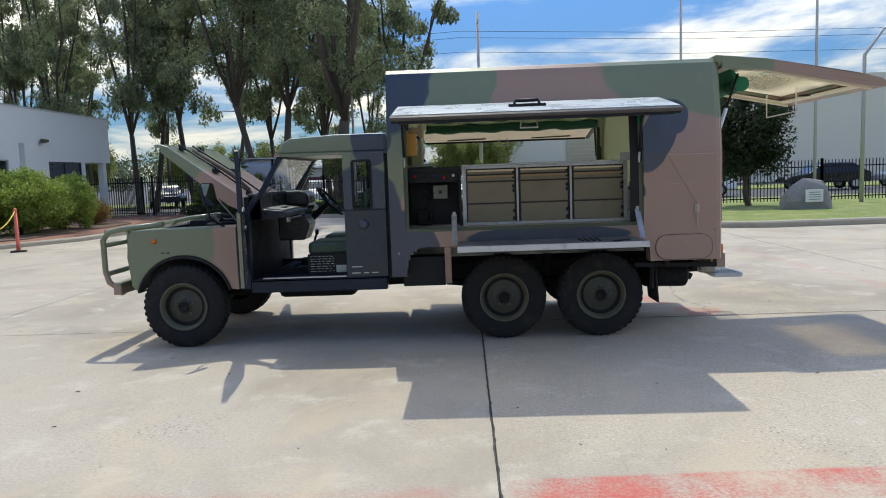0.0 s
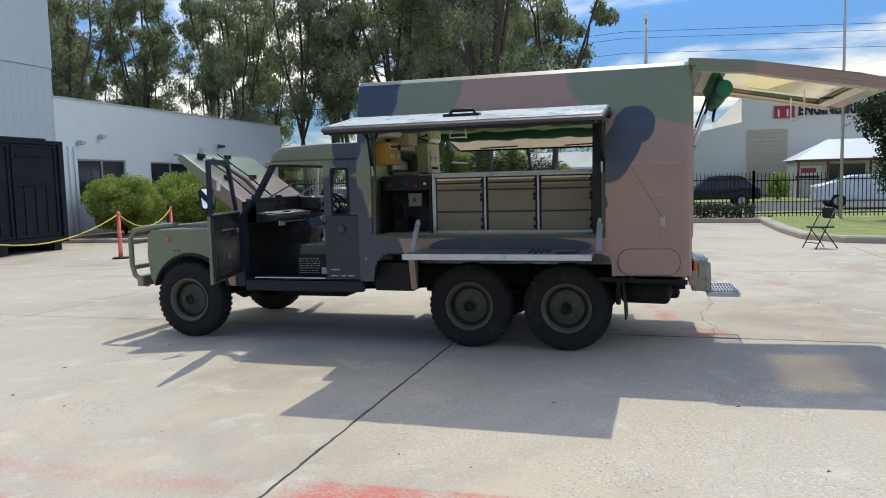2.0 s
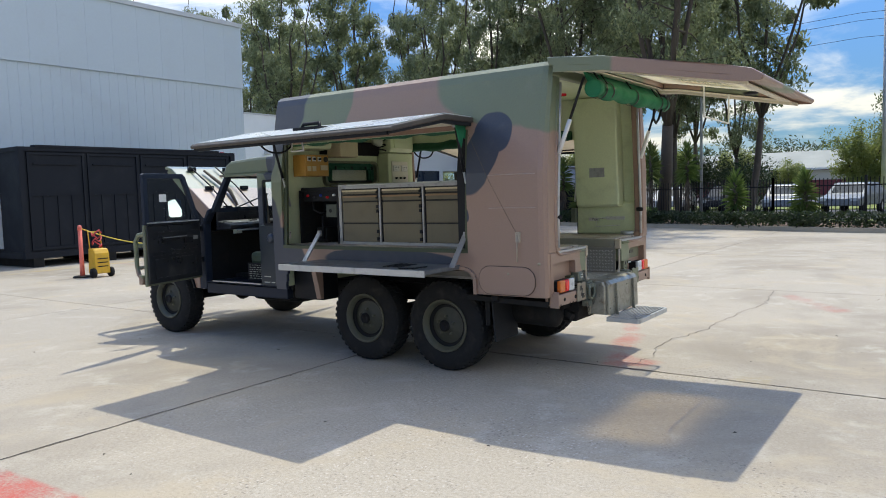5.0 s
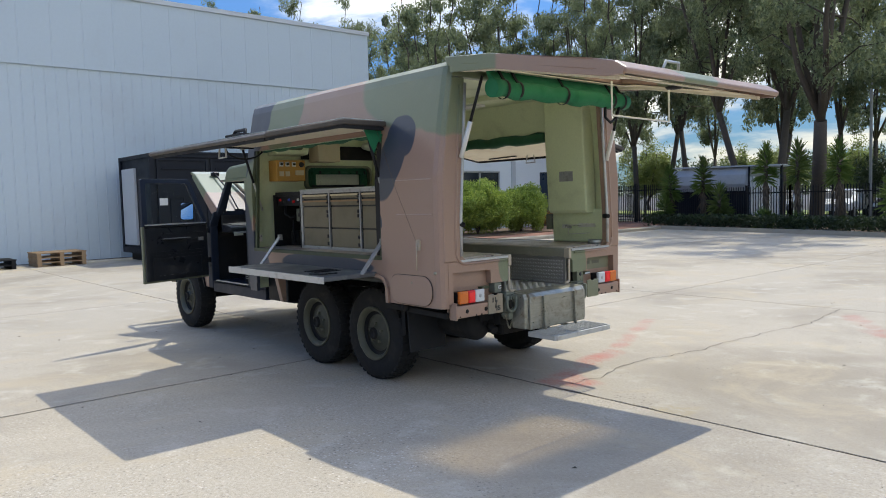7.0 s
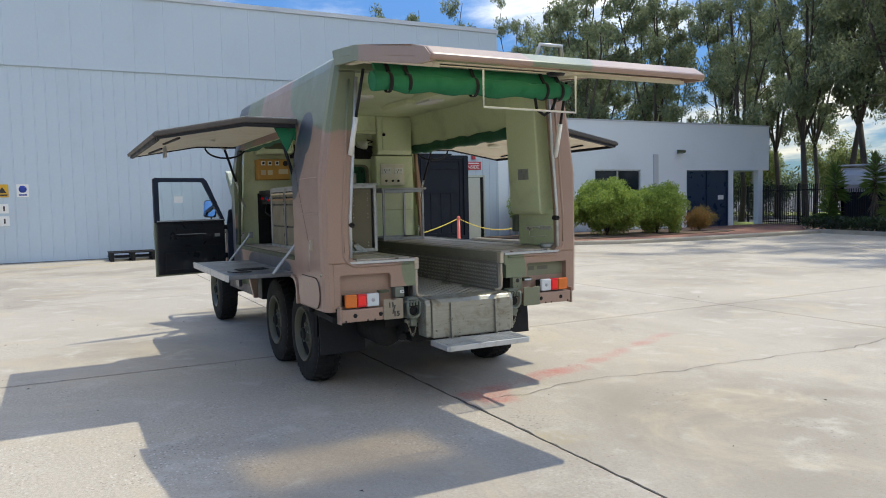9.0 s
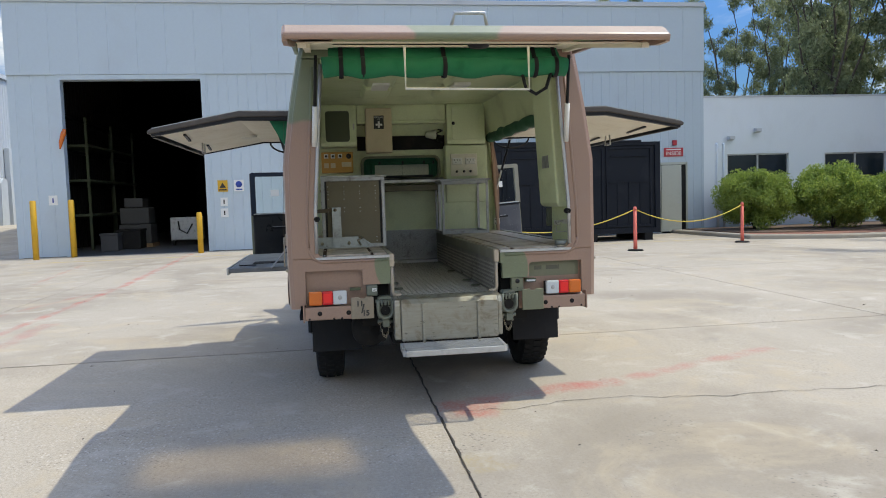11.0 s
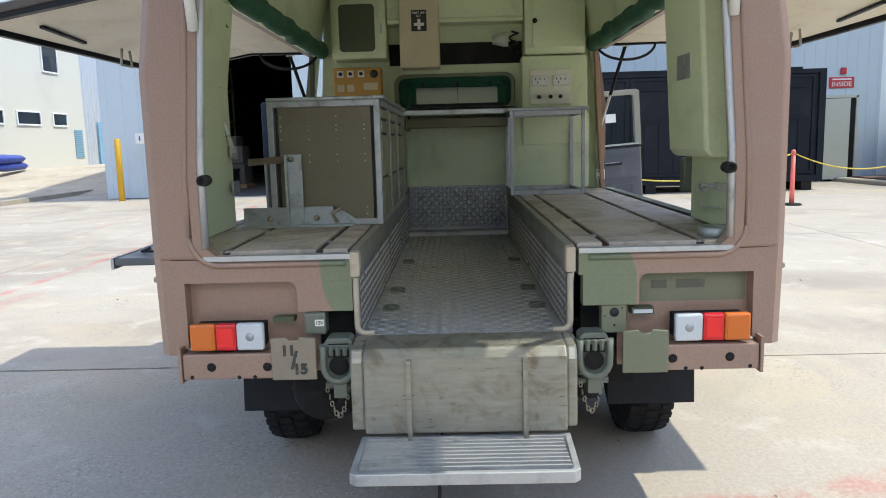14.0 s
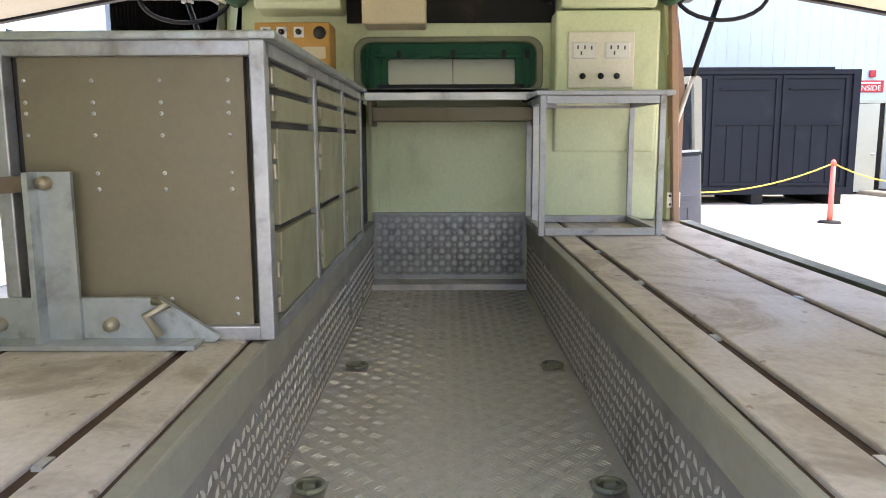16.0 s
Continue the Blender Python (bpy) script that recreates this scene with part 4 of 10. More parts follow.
# side door, ajar
d = thing("door_1", (SX, 18.85, 0.05), "pale green side door standing ajar in the shed wall", "door", kind="structure")
# no hole in the wall: a dark sheet stands for the shaded doorway
bm = B()
box(bm, SX + 0.014, SX + 0.03, 18.35, 19.3, 0.0, 2.4)
part("opening", bm, "chassis", d, "dark sheet painted as the shade behind the door")
bm = B()
for y0, y1, z0, z1 in ((18.3, 18.36, 0, 2.42), (19.28, 19.34, 0, 2.42), (18.3, 19.34, 2.36, 2.44)):
    box(bm, SX + 0.014, SX + 0.07, y0, y1, z0, z1)
part("frame", bm, "panel_grey", d)
bm = B()
prism(bm, [(SX + 0.05, 18.38), (SX + 0.09, 18.38), (SX + 0.33, 18.98), (SX + 0.29, 19.0)], "z", 0.06, 2.34)
part("leaf", bm, "panel_grey", d, "pale door leaf")
bm = B()
tube(bm, [(SX + 0.3, 18.93, 1.05), (SX + 0.38, 18.9, 1.05), (SX + 0.38, 18.8, 1.05)], 0.015, 8)
part("handle", bm, "alu", d)
bm = B()
for y in (20.45, 20.7):
    tube(bm, [(SX + 0.05, y, 0.1), (SX + 0.05, y, 3.0), (SX + 0.0, y, 3.05)], 0.04, 8)
solid("downpipe", bm, "office", "pale conduit pipes running up the wall", "pipe", kind="structure")

# ---- office ----
office = thing("office_building", (SX, 27.5, 0), "low white rendered office with dark windows and a flat roof", "building", kind="structure")
wins = [(20.85, 23.2, 1.15, 2.68), (24.6, 27.05, 1.15, 2.65), (29.7, 32.3, 0.1, 2.62)]


def office_wall(*b):
    bm = B()
    box(bm, *b)
    part("wall", bm, "office", office)


y = 19.98
for a, b, z0, z1 in wins:
    office_wall(SX - 0.25, SX, y, a, 0, 4.64)
    office_wall(SX - 0.25, SX, a, b, z1, 4.64)
    if z0 > 0.2:
        office_wall(SX - 0.25, SX, a, b, 0, z0)
    y = b
office_wall(SX - 0.25, SX, y, 32.6, 0, 4.64)
office_wall(SX - 0.25, SX, 32.6, 34.96, 2.62, 4.64)
office_wall(SX - 8, SX - 0.25, 32.35, 32.6, 0, 4.5)
office_wall(SX - 8, SX - 0.25, 34.7, 34.95, 2.62, 4.64)
bm = B()
box(bm, SX - 8, SX - 0.25, 19.98, 34.7, 4.3, 4.5)
box(bm, SX - 8, SX - 0.25, 32.6, 34.7, 2.6, 2.66)
part("roof", bm, "tin", office)
bm = B()
box(bm, SX - 0.28, SX + 0.03, 19.96, 35.0, 4.64, 4.7)
part("parapet_cap", bm, "tin", office)
bm = B()
box(bm, SX - 0.3, SX - 0.04, 34.3, 34.6, 0, 2.62)
part("post", bm, "office", office)
bm = B()
for y0 in (27.75,):
    box(bm, SX, SX + 0.06, y0, y0 + 0.25, 1.3, 3.3)
part("meter_duct", bm, "tin", office)
for a, b, z0, z1 in wins:
    w = thing("window_1" if z0 > 0.2 else "door_2", (SX, (a + b) / 2, z0), "dark glazed window in a pale aluminium frame" if z0 > 0.2 else "navy glazed double entrance door", "window" if z0 > 0.2 else "door", kind="structure")
    bm = B()
    mid = (a + b) / 2
    for y0, y1, q0, q1 in ((a, a + 0.05, z0, z1), (b - 0.05, b, z0, z1), (mid - 0.03, mid + 0.03, z0, z1), (a, b, z1 - 0.05, z1), (a, b, z0, z0 + 0.05)):
        box(bm, SX - 0.12, SX - 0.03, y0, y1, q0, q1)
    part("frame", bm, "alu" if z0 > 0.2 else "navy_door", w)
    for p0, p1 in ((a + 0.05, mid - 0.03), (mid + 0.03, b - 0.05)):
        bm = B()
        box(bm, SX - 0.1, SX - 0.08, p0, p1, z0 + 0.05, z1 - 0.05)
        part("pane", bm, "dark_glass" if z0 > 0.2 else "navy_door", w)
    if z0 < 0.2:
        bm = B()
        box(bm, SX - 0.078, SX - 0.07, 31.7, 32.05, 1.3, 1.5)
        part("notice", bm, "white", w)
for y0, z in ((29.2, 3.4), (21.9, 3.45), (20.9, 3.2)):
    lt = thing("wall_light", (SX, y0, z), "small grey flood light on the office wall", "lamp", "lights on the office wall")
    bm = B()
    box(bm, SX, SX + 0.16, y0 - 0.03, y0 + 0.03, z, z + 0.06)
    part("bracket", bm, "tin", lt)
    bm = B()
    k = 0.16 if y0 > 25 else 0.1
    prism(bm, [(SX + 0.1, z - 0.06), (SX + 0.28, z - 0.02), (SX + 0.28, z + 0.08), (SX + 0.1, z + 0.1)], "y", y0 - k, y0 + k)
    part("head", bm, "olive_dark" if y0 > 25 else "tin", lt)

# ---- container ----
con = thing("shipping_container", (-14.9, 13.7, 0), "navy blue steel shipping container on blocks beside the shed", "container")
CX, CY0, CY1, CZ0, CZ1 = -13.65, 10.45, 16.9, 0.22, 2.95
bm = B()
box(bm, CX - 2.43, CX - 0.06, CY0 + 0.06, CY1 - 0.06, CZ0 + 0.1, CZ1 - 0.03)
part("shell", bm, "navy_steel", con)
bm = B()
for y0, y1 in ((CY0, CY0 + 0.12), (CY1 - 0.16, CY1)):
    for x0 in (CX - 2.44, CX - 0.12):
        box(bm, x0, x0 + 0.12, y0, y1, CZ0, CZ1)
for z0, z1 in ((CZ0, CZ0 + 0.16), (CZ1 - 0.1, CZ1)):
    box(bm, CX - 0.115, CX - 0.005, CY0 + 0.12, CY1 - 0.16, z0, z1)
    box(bm, CX - 2.43, CX - 0.12, CY0 + 0.003, CY0 + 0.1, z0, z1)
    box(bm, CX - 2.43, CX - 0.12, CY1 - 0.1, CY1 - 0.003, z0, z1)
part("corner_frame", bm, "navy_steel", con)
for k in range(4):
    y0 = CY0 + 0.2 + k * 1.52
    bm = B()
    rim_frame(bm, [(y0, 0.42), (y0 + 1.44, 0.42), (y0 + 1.44, 2.82), (y0, 2.82)], [(y0 + 0.06, 0.48), (y0 + 1.38, 0.48), (y0 + 1.38, 2.76), (y0 + 0.06, 2.76)], "x", CX - 0.06, CX - 0.02)
    for j in range(1, 4):
        box(bm, CX - 0.06, CX - 0.035, y0 + j * 0.36 - 0.02, y0 + j * 0.36 + 0.02, 0.5, 1.75)
    box(bm, CX - 0.06, CX - 0.03, y0 + 0.07, y0 + 1.37, 1.75, 1.8)
    box(bm, CX - 0.059, CX - 0.02, y0 + 0.15, y0 + 1.25, 2.52, 2.56)
    part("side_panel", bm, "navy_steel", con)
for y0 in (CY0 + 0.2, CY0 + 2.1, CY0 + 4.2, CY1 - 0.5):
    bm = B()
    box(bm, CX - 2.3, CX - 0.02, y0, y0 + 0.25, 0.0, CZ0)
    part("block", bm, "chassis", con)
bm = B()
box(bm, CX - 0.22, CX + 0.02, CY0 + 0.4, CY1 - 0.6, CZ1, CZ1 + 0.05)
part("roof_rail", bm, "navy_steel", con)
bm = B()
box(bm, CX - 2.2, CX - 1.2, CY0 - 0.01, CY0 + 0.055, 0.45, 2.6)
part("end_door", bm, "tin", con, "grey end door panel")

# ---- rope posts ----
def rope_post():
    t = thing("rope_post", (0, 0, 0), "orange plastic safety post on a black base with a yellow rope", "safety post", "roped safety posts")
    bm = B()
    lathe(bm, [(0.001, 0.045), (0.17, 0.035), (0.2, 0.0), (0.001, 0.0)], (0, 0, 0), "z", 20)
    part("base", bm, "chassis", t, "black rubber base")
    bm = B()
    tube(bm, [(0, 0, 0.04), (0, 0, 0.25), (0, 0, 1.0)], [0.05, 0.045, 0.04], 14)
    part("post", bm, "orange", t)
    bm = B()
    lathe(bm, [(0.001, 1.1), (0.03, 1.09), (0.045, 1.05), (0.045, 1.0), (0.001, 1.0)], (0, 0, 0), "z", 14)
    part("cap", bm, "orange", t)
    return t


posts = [(-9.95, 14.5), (-11.2, 18.1), (-10.1, 9.9)]
first = rope_post()
first.location = (posts[0][0], posts[0][1], 0)
for x, y in posts[1:]:
    copy_thing(first, pose(x, y, 0))
for (xa, ya), (xb, yb), sag in ((posts[0], posts[1], 0.38), (posts[0], posts[2], 0.5)):
    bm = B()
    n = 16
    tube(bm, [(xa + (xb - xa) * k / n, ya + (yb - ya) * k / n, 1.03 - 4 * sag * (k / n) * (1 - k / n)) for k in range(n + 1)], 0.013, 6)
    solid("rope", bm, "yellow_rope", "sagging yellow rope between the safety posts", "rope", "ropes between the posts")
# yellow test unit on wheels by the post
tu = thing("trolley_unit", (-9.83, 10.1, 0), "small yellow wheeled workshop unit with a red cable", "trolley")
bm = B()
prism(bm, [(-9.96, 0.08), (-9.66, 0.08), (-9.68, 0.5), (-9.74, 0.6), (-9.92, 0.6)], "y", 9.95, 10.27)
part("body", bm, "yellow", tu, bevel=0.02)
bm = B()
for z in (0.22, 0.3, 0.38):
    box(bm, -9.672, -9.658, 10.0, 10.22, z, z + 0.02)
part("vent", bm, "chassis", tu)
for y in (9.92, 10.3):
    bm = B()
    lathe(bm, [(0.02, -0.03), (0.1, -0.03), (0.1, 0.03), (0.02, 0.03)], (-9.71, y, 0.1), "y", 18)
    part("wheel", bm, "rubber", tu)
bm = B()
tube(bm, [(-9.9, 9.98, 0.58), (-9.94, 9.98, 0.95), (-9.94, 10.24, 0.95), (-9.9, 10.24, 0.58)], 0.013, 8)
part("handle", bm, "yellow", tu)
bm = B()
tube(bm, [(-9.83 + 0.07 * math.cos(k * 0.8), 10.1 + 0.1 * math.sin(k * 0.8), 0.62 + 0.02 * k + 0.05 * math.sin(k * 2.1)) for k in range(18)], 0.014, 7)
part("cable", bm, "red_sign", tu)
# pallets by the shed wall
def pallet(name, x, y, z, mt, label):
    t = thing(name, (x, y, z), label, "pallet", "pallets by the shed")
    for k in range(3):
        bm = B()
        box(bm, x - 0.5, x + 0.5, y - 0.6 + k * 0.55, y - 0.5 + k * 0.55, z, z + 0.1)
        part("bearer", bm, mt, t)
    for k in range(7):
        bm = B()
        box(bm, x - 0.5 + k * 0.15, x - 0.4 + k * 0.15, y - 0.62, y + 0.62, z + 0.1, z + 0.125)
        part("board", bm, mt, t)


pallet("pallet", SX + 1.0, 8.6, 0, "timber", "bare timber pallet lying by the shed wall")
pallet("pallet", SX + 1.0, 8.6, 0.125, "timber", "bare timber pallet stacked on another")
pallet("pallet", SX + 1.0, 8.6, 0.25, "timber", "bare timber pallet on top of a stack")
pallet("pallet", SX + 1.0, 6.9, 0, "chassis", "dark plastic pallet lying by the shed wall")
pallet("pallet", SX + 1.0, 6.9, 0.125, "chassis", "dark plastic pallet stacked on another")

# ---- two-storey building beyond the shed ----
LY, LZ = -11.0, 0.7
bm = B()
prism(bm, [(-70, -0.1), (-70, LZ), (-26, LZ), (-19.0, 0.004), (-19.0, -0.1)], "y", -24, -3.2)
solid("driveway_ramp", bm, "concrete", "pale concrete drive rising beside the shed", "pavement", kind="structure")
nb = thing("workshop_building", (-24, LY - 4, LZ), "cream two-storey workshop with small dark windows and a steel roof", "building", kind="structure")
bm = B()
box(bm, -33, -15, LY - 9, LY, 0, 7.55)
part("wall", bm, "cream", nb)
bm = B()
prism(bm, [(LY - 9.2, 7.55), (LY + 0.25, 7.55), (LY + 0.25, 7.85), (LY - 9.2, 8.3)], "x", -33, -14.8)
part("roof", bm, "tin", nb)
for x0, x1, z0, z1 in ((-25.7, -24.2, 4.95, 6.3), (-30.9, -29.5, 5.05, 6.3), (-26.2, -24.2, 2.6, 3.25), (-29.0, -27.1, 2.6, 3.25), (-31.3, -30.0, 2.6, 3.25), (-21.5, -20.0, 4.95, 6.3), (-22.5, -20.5, 2.6, 3.25)):
    bm = B()
    rim_frame(bm, [(x0, z0), (x1, z0), (x1, z1), (x0, z1)], [(x0 + 0.07, z0 + 0.07), (x1 - 0.07, z0 + 0.07), (x1 - 0.07, z1 - 0.07), (x0 + 0.07, z1 - 0.07)], "y", LY, LY + 0.06)
    w = part("window", bm, "white", nb)
    bm = B()
    box(bm, x0 + 0.06, x1 - 0.06, LY + 0.004, LY + 0.02, z0 + 0.06, z1 - 0.06)
    part("pane", bm, "dark_glass", w)
bm = B()
for k in range(14):
    box(bm, -32.7, -31.9, LY + 0.003, LY + 0.04, 1.1 + k * 0.1, 1.16 + k * 0.1)
part("louvre", bm, "pale_blue", nb)
wb = thing("corrugated_shed", (-44, LY - 4, LZ), "tall pale corrugated steel shed behind the workshop", "building", kind="structure")
bm = B()
pts = [(-60, LY - 12), (-33.02, LY - 12), (-33.02, LY - 0.02)]
x = -33.2
while x > -59.8:
    pts += [(x + 0.07, LY - 0.02), (x, LY + 0.03), (x - 0.07, LY - 0.02)]
    x -= 0.3
prism(bm, pts + [(-60, LY - 0.02)], "z", 0, 8.9)
part("wall", bm, "tin", wb)
bm = B()
box(bm, -60.2, -32.8, LY - 12.2, LY + 0.15, 8.9, 9.15)
part("roof", bm, "tin", wb)
bm = B()
box(bm, -35.4, -34.3, LY + 0.035, LY + 0.09, LZ, 2.9)
part("door", bm, "pale_blue", wb)
bm = B()
box(bm, -41, -37.5, LY + 0.035, LY + 0.3, LZ, 5.0)
part("canopy", bm, "tin", wb)
bm = B()
prism(bm, [(-36.9, LZ), (-36.0, LZ), (-36.1, 3.0), (-36.5, 3.3), (-36.9, 3.2)], "y", LY + 0.035, LY + 0.35)
part("vent_duct", bm, "tin", wb)
ac = thing("roof_unit", (-35, LY - 2.5, 9.15), "grey air conditioning unit on the shed roof", "air conditioner")
bm = B()
box(bm, -36.5, -33.2, LY - 3.5, LY - 1, 9.15, 10.3)
part("casing", bm, "olive_dark", ac, bevel=0.05)
bm = B()
for k in range(6):
    box(bm, -36.4 + k * 0.55, -36.0 + k * 0.55, LY - 0.995, LY - 0.96, 9.3, 10.15)
part("grille", bm, "tin", ac)
# boats on the left
for k, (y, z) in enumerate(((-10.1, 0.0), (-10.1, 0.3))):
    bm = B()
    lathe(bm, [(0.02, -1.6), (0.25, -1.1), (0.33, 0), (0.25, 1.1), (0.02, 1.6)], (-24.5 + 0.3 * k, y + 0.1 * k, 0.88 + z), "x", 14)
    for v in bm.verts:
        v.co.z = (v.co.z - z - 0.88) * 0.6 + z + 0.88
    solid("kayak", bm, "blue", "upturned blue plastic kayak on the concrete", "kayak", "kayaks")
bm = B()
for k in range(3):
    box(bm, -12.6 + k * 0.06, -11.3, -5.6 + k * 0.5, -5.3 + k * 0.5, 0, 0.12)
solid("barrier_feet", bm, "orange", "flat orange plastic barrier feet on the ground", "barrier foot", bevel=0.02)
bm = B()
for x in (-12.4, -11.4):
    tube(bm, [(x, -5.2, 0.1), (x, -5.2, 2.1)], 0.02, 8)
tube(bm, [(-12.4, -5.2, 2.1), (-11.4, -5.2, 2.1)], 0.02, 8)
solid("mesh_barrier", bm, "galv", "galvanised temporary fence frame", "barrier")
kerb("kerb_garden", [(-20, -4.6), (-13, -4.7), (-9.5, -4.2), (-8.8, -5.2), (-9, -9)], 0.3, 0.13, "concrete kerb round a planted corner")

# ---- truck ----
C = 7.85
truck = thing("army_truck", (-0.5, C, 0), "six-wheeled camouflage-painted army workshop truck with hatches, doors and bonnet open", "truck")
PROFILE = [(0.62, 1.09), (0.72, 1.098), (0.91, 1.102), (1.06, 1.105), (1.70, 1.105), (2.06, 1.055), (2.30, 1.012), (2.44, 0.985), (2.50, 0.965), (2.535, 0.925)]


def half(z):
    return float(np.interp(z, [p[0] for p in PROFILE], [p[1] for p in PROFILE]))


def shell_wall(bm, xs, zs, keep, side, t0, t1):
    """A leaning wall of cells, between two depths under the outer face; keep says which cells are there."""
    out, inn = {}, {}
    for i, x in enumerate(xs):
        for j, z in enumerate(zs):
            out[i, j] = bm.verts.new((x, C + side * (half(z) - t0), z))
            inn[i, j] = bm.verts.new((x, C + side * (half(z) - t1), z))
    there = {(i, j) for i in range(len(xs) - 1) for j in range(len(zs) - 1) if keep((xs[i] + xs[i + 1]) / 2, (zs[j] + zs[j + 1]) / 2)}
    fs = []
    for i, j in there:
        q = [(i, j), (i + 1, j), (i + 1, j + 1), (i, j + 1)]
        fs.append(bm.faces.new([out[k] for k in q]))
        fs.append(bm.faces.new([inn[k] for k in q[::-1]]))
        for (a, b), other in (((q[0], q[1]), (i, j - 1)), ((q[1], q[2]), (i + 1, j)), ((q[2], q[3]), (i, j + 1)), ((q[3], q[0]), (i - 1, j))):
            if other not in there:
                fs.append(bm.faces.new((out[a], inn[a], inn[b], out[b])))
    bmesh.ops.recalc_face_normals(bm, faces=fs)
    bmesh.ops.delete(bm, geom=[v for v in bm.verts if not v.link_faces], context="VERTS")


X0, X1 = -0.69, 2.33
OX0, OX1, OZ0, OZ1 = -0.55, 1.62, 1.06, 2.06
ARCX = [-0.55, -0.546, -0.535, -0.515, -0.485, -0.45, -0.41, -0.36]


def arch_z(x):
    return 0.64 + 0.27 * math.sqrt(max(0.0, 1 - ((x + 0.36) / 0.19) ** 2))


XS = [X0] + ARCX + [OX1, 1.655, 1.69, 1.76, 1.8, X1 - 0.06, X1 - 0.02, X1]
ZS = sorted({round(arch_z(x), 4) for x in ARCX} | {0.64, 0.72, 0.87, 0.91}) + [OZ0, 1.4, 1.70, OZ1, 2.30, 2.44, 2.50, 2.535]


def outer_keep(x, z):
    if OX0 < x < OX1 and OZ0 < z < OZ1:
        return False
    if z < 0.91:
        if x < OX0:
            return True
        if x < -0.36:
            return z > arch_z(x)
        if x < 1.655:
            return False
        if x < 1.69:
            return z > 0.87
        if x < 1.76:
            return z > 0.72
        return z > 0.72
    return True


for side in (-1, 1):
    bm = B()
    shell_wall(bm, XS, ZS, outer_keep, side, 0.0, 0.035)
    for v in bm.verts:
        if v.co.x > X1 - 0.03:
            v.co.y -= side * (0.012 if v.co.x < X1 - 0.01 else 0.04)
        elif side > 0 and v.co.x < OX0 + 0.001 and v.co.z > 1.0:
            v.co.y -= 0.05
    part("side_wall", bm, "camo", truck, "green, brown and dark blue camouflage panel", bevel=0.006)
    bm = B()
    shell_wall(bm, [X0 + 0.04, OX0, OX1, X1 - 0.07], [1.06, 1.4, 1.70, OZ1, 2.30, 2.44, 2.50], lambda x, z: not (OX0 < x < OX1 and z < OZ1), side, 0.037, 0.06)
    if side > 0:
        for v in bm.verts:
            if v.co.x < OX0 + 0.001:
                v.co.y -= 0.05
    part("inner_lining", bm, "olive", truck, "light green painted inner lining")
    if side < 0:
        # flat cover on the inside of the rear post
        bm = B()
        shell_wall(bm, [1.515, 1.56, X1 - 0.075], [1.086, 1.4, 1.70, 2.05], lambda x, z: True, side, 0.045, 0.072)
        part("post_cover", bm, "olive", truck, "light green flat cover panel", bevel=0.006)
        # thin black backing, added only to darken the cover as seen from outside
        bm = B()
        shell_wall(bm, [1.508, 1.53, 1.62], [1.086, 1.4, 1.70, 2.05], lambda x, z: True, side, 0.038, 0.044)
        part("cover_backing", bm, "black", truck, "black backing added to darken the cover's outer face")
    # raised ribs moulded into the rear of the side, paler than the panel
    bm = B()
    for z in (1.42, 1.68):
        y = C + side * half(z)
        prism(bm, [(y - 0.012 * side, z - 0.006), (y + 0.005 * side, z - 0.003), (y + 0.004 * side, z), (y - 0.012 * side, z + 0.012)], "x", 1.83, X1 - 0.08)
    part("moulded_rib", bm, "worn_edge", truck, "pale rib in the side")
    # opening rim
    bm = B()
    y0, y1 = C + side * 1.03, C + side * 1.112
    ya, yb = C + side * (half(OZ0) - 0.025), C + side * (half(OZ1) - 0.025)
    bar(bm, (OX0, ya, OZ0 + 0.008), (OX1, ya, OZ0 + 0.008), 0.055, 0.03)
    part("opening_seal", bm, "olive_dark", truck, "dark green rubber seal")
    for x, w, mt, lab in ((OX0 + 0.008, 0.075 if side > 0 else 0.055, "jamb" if side > 0 else "olive_dark", "painted opening post"), (OX1 - 0.008, 0.055, "olive_dark", "dark green rubber seal")):
        bm = B()
        inn = 0.05 if side > 0 and x < 0 else 0.0
        bar(bm, (x, ya - inn, OZ0), (x, yb - inn, OZ1), w, 0.03, (0, 1, 0))
        part("opening_post", bm, mt, truck, lab, bevel=0.004)
    # drilled keeper on the front post
    bm = B()
    yk = C + side * (half(1.18) - (0.09 if side > 0 else 0.05))
    box(bm, OX0 + 0.024, OX0 + 0.029, yk - 0.03, yk + 0.032, 1.145, 1.215)
    kp = part("keeper_plate", bm, "panel_ivory", truck, "pale drilled keeper plate", bevel=0.002)
    for dy_, z in ((-0.017, 1.2), (0.017, 1.2), (0.0, 1.182), (-0.015, 1.16)):
        bm = B()
        lathe(bm, [(0.001, 0.0015), (0.006, 0.0015), (0.006, 0.0)], (OX0 + 0.029, yk + dy_, z), "x", 8)
        part("bolt_hole", bm, "lettering", kp)
    # lower service panel behind the rear wheel
    bm = B()
    y = C + side * 1.1
    pts = rounded(1.7225, 2.2395, 0.7285, 0.9585, 0.103)
    prism(bm, pts, "y", y - 0.004, y + 0.0075 * side)
    part("panel_gap", bm, "chassis", truck, "dark gap round the service panel")
    bm = B()
    pts = rounded(1.726, 2.236, 0.732, 0.955, 0.1)
    prism(bm, pts, "y", y - 0.004, y + 0.012 * side)
    part("service_panel", bm, "camo", truck, bevel=0.004)
    # latch and bolts on the side
    bm = B()
    box(bm, 2.075, 2.115, min(y, y + side * 0.022), max(y, y + side * 0.022), 1.15, 1.23)
    tube(bm, [(2.095, y + side * 0.03, 1.21), (2.095, y + side * 0.034, 1.0)], 0.005, 6)
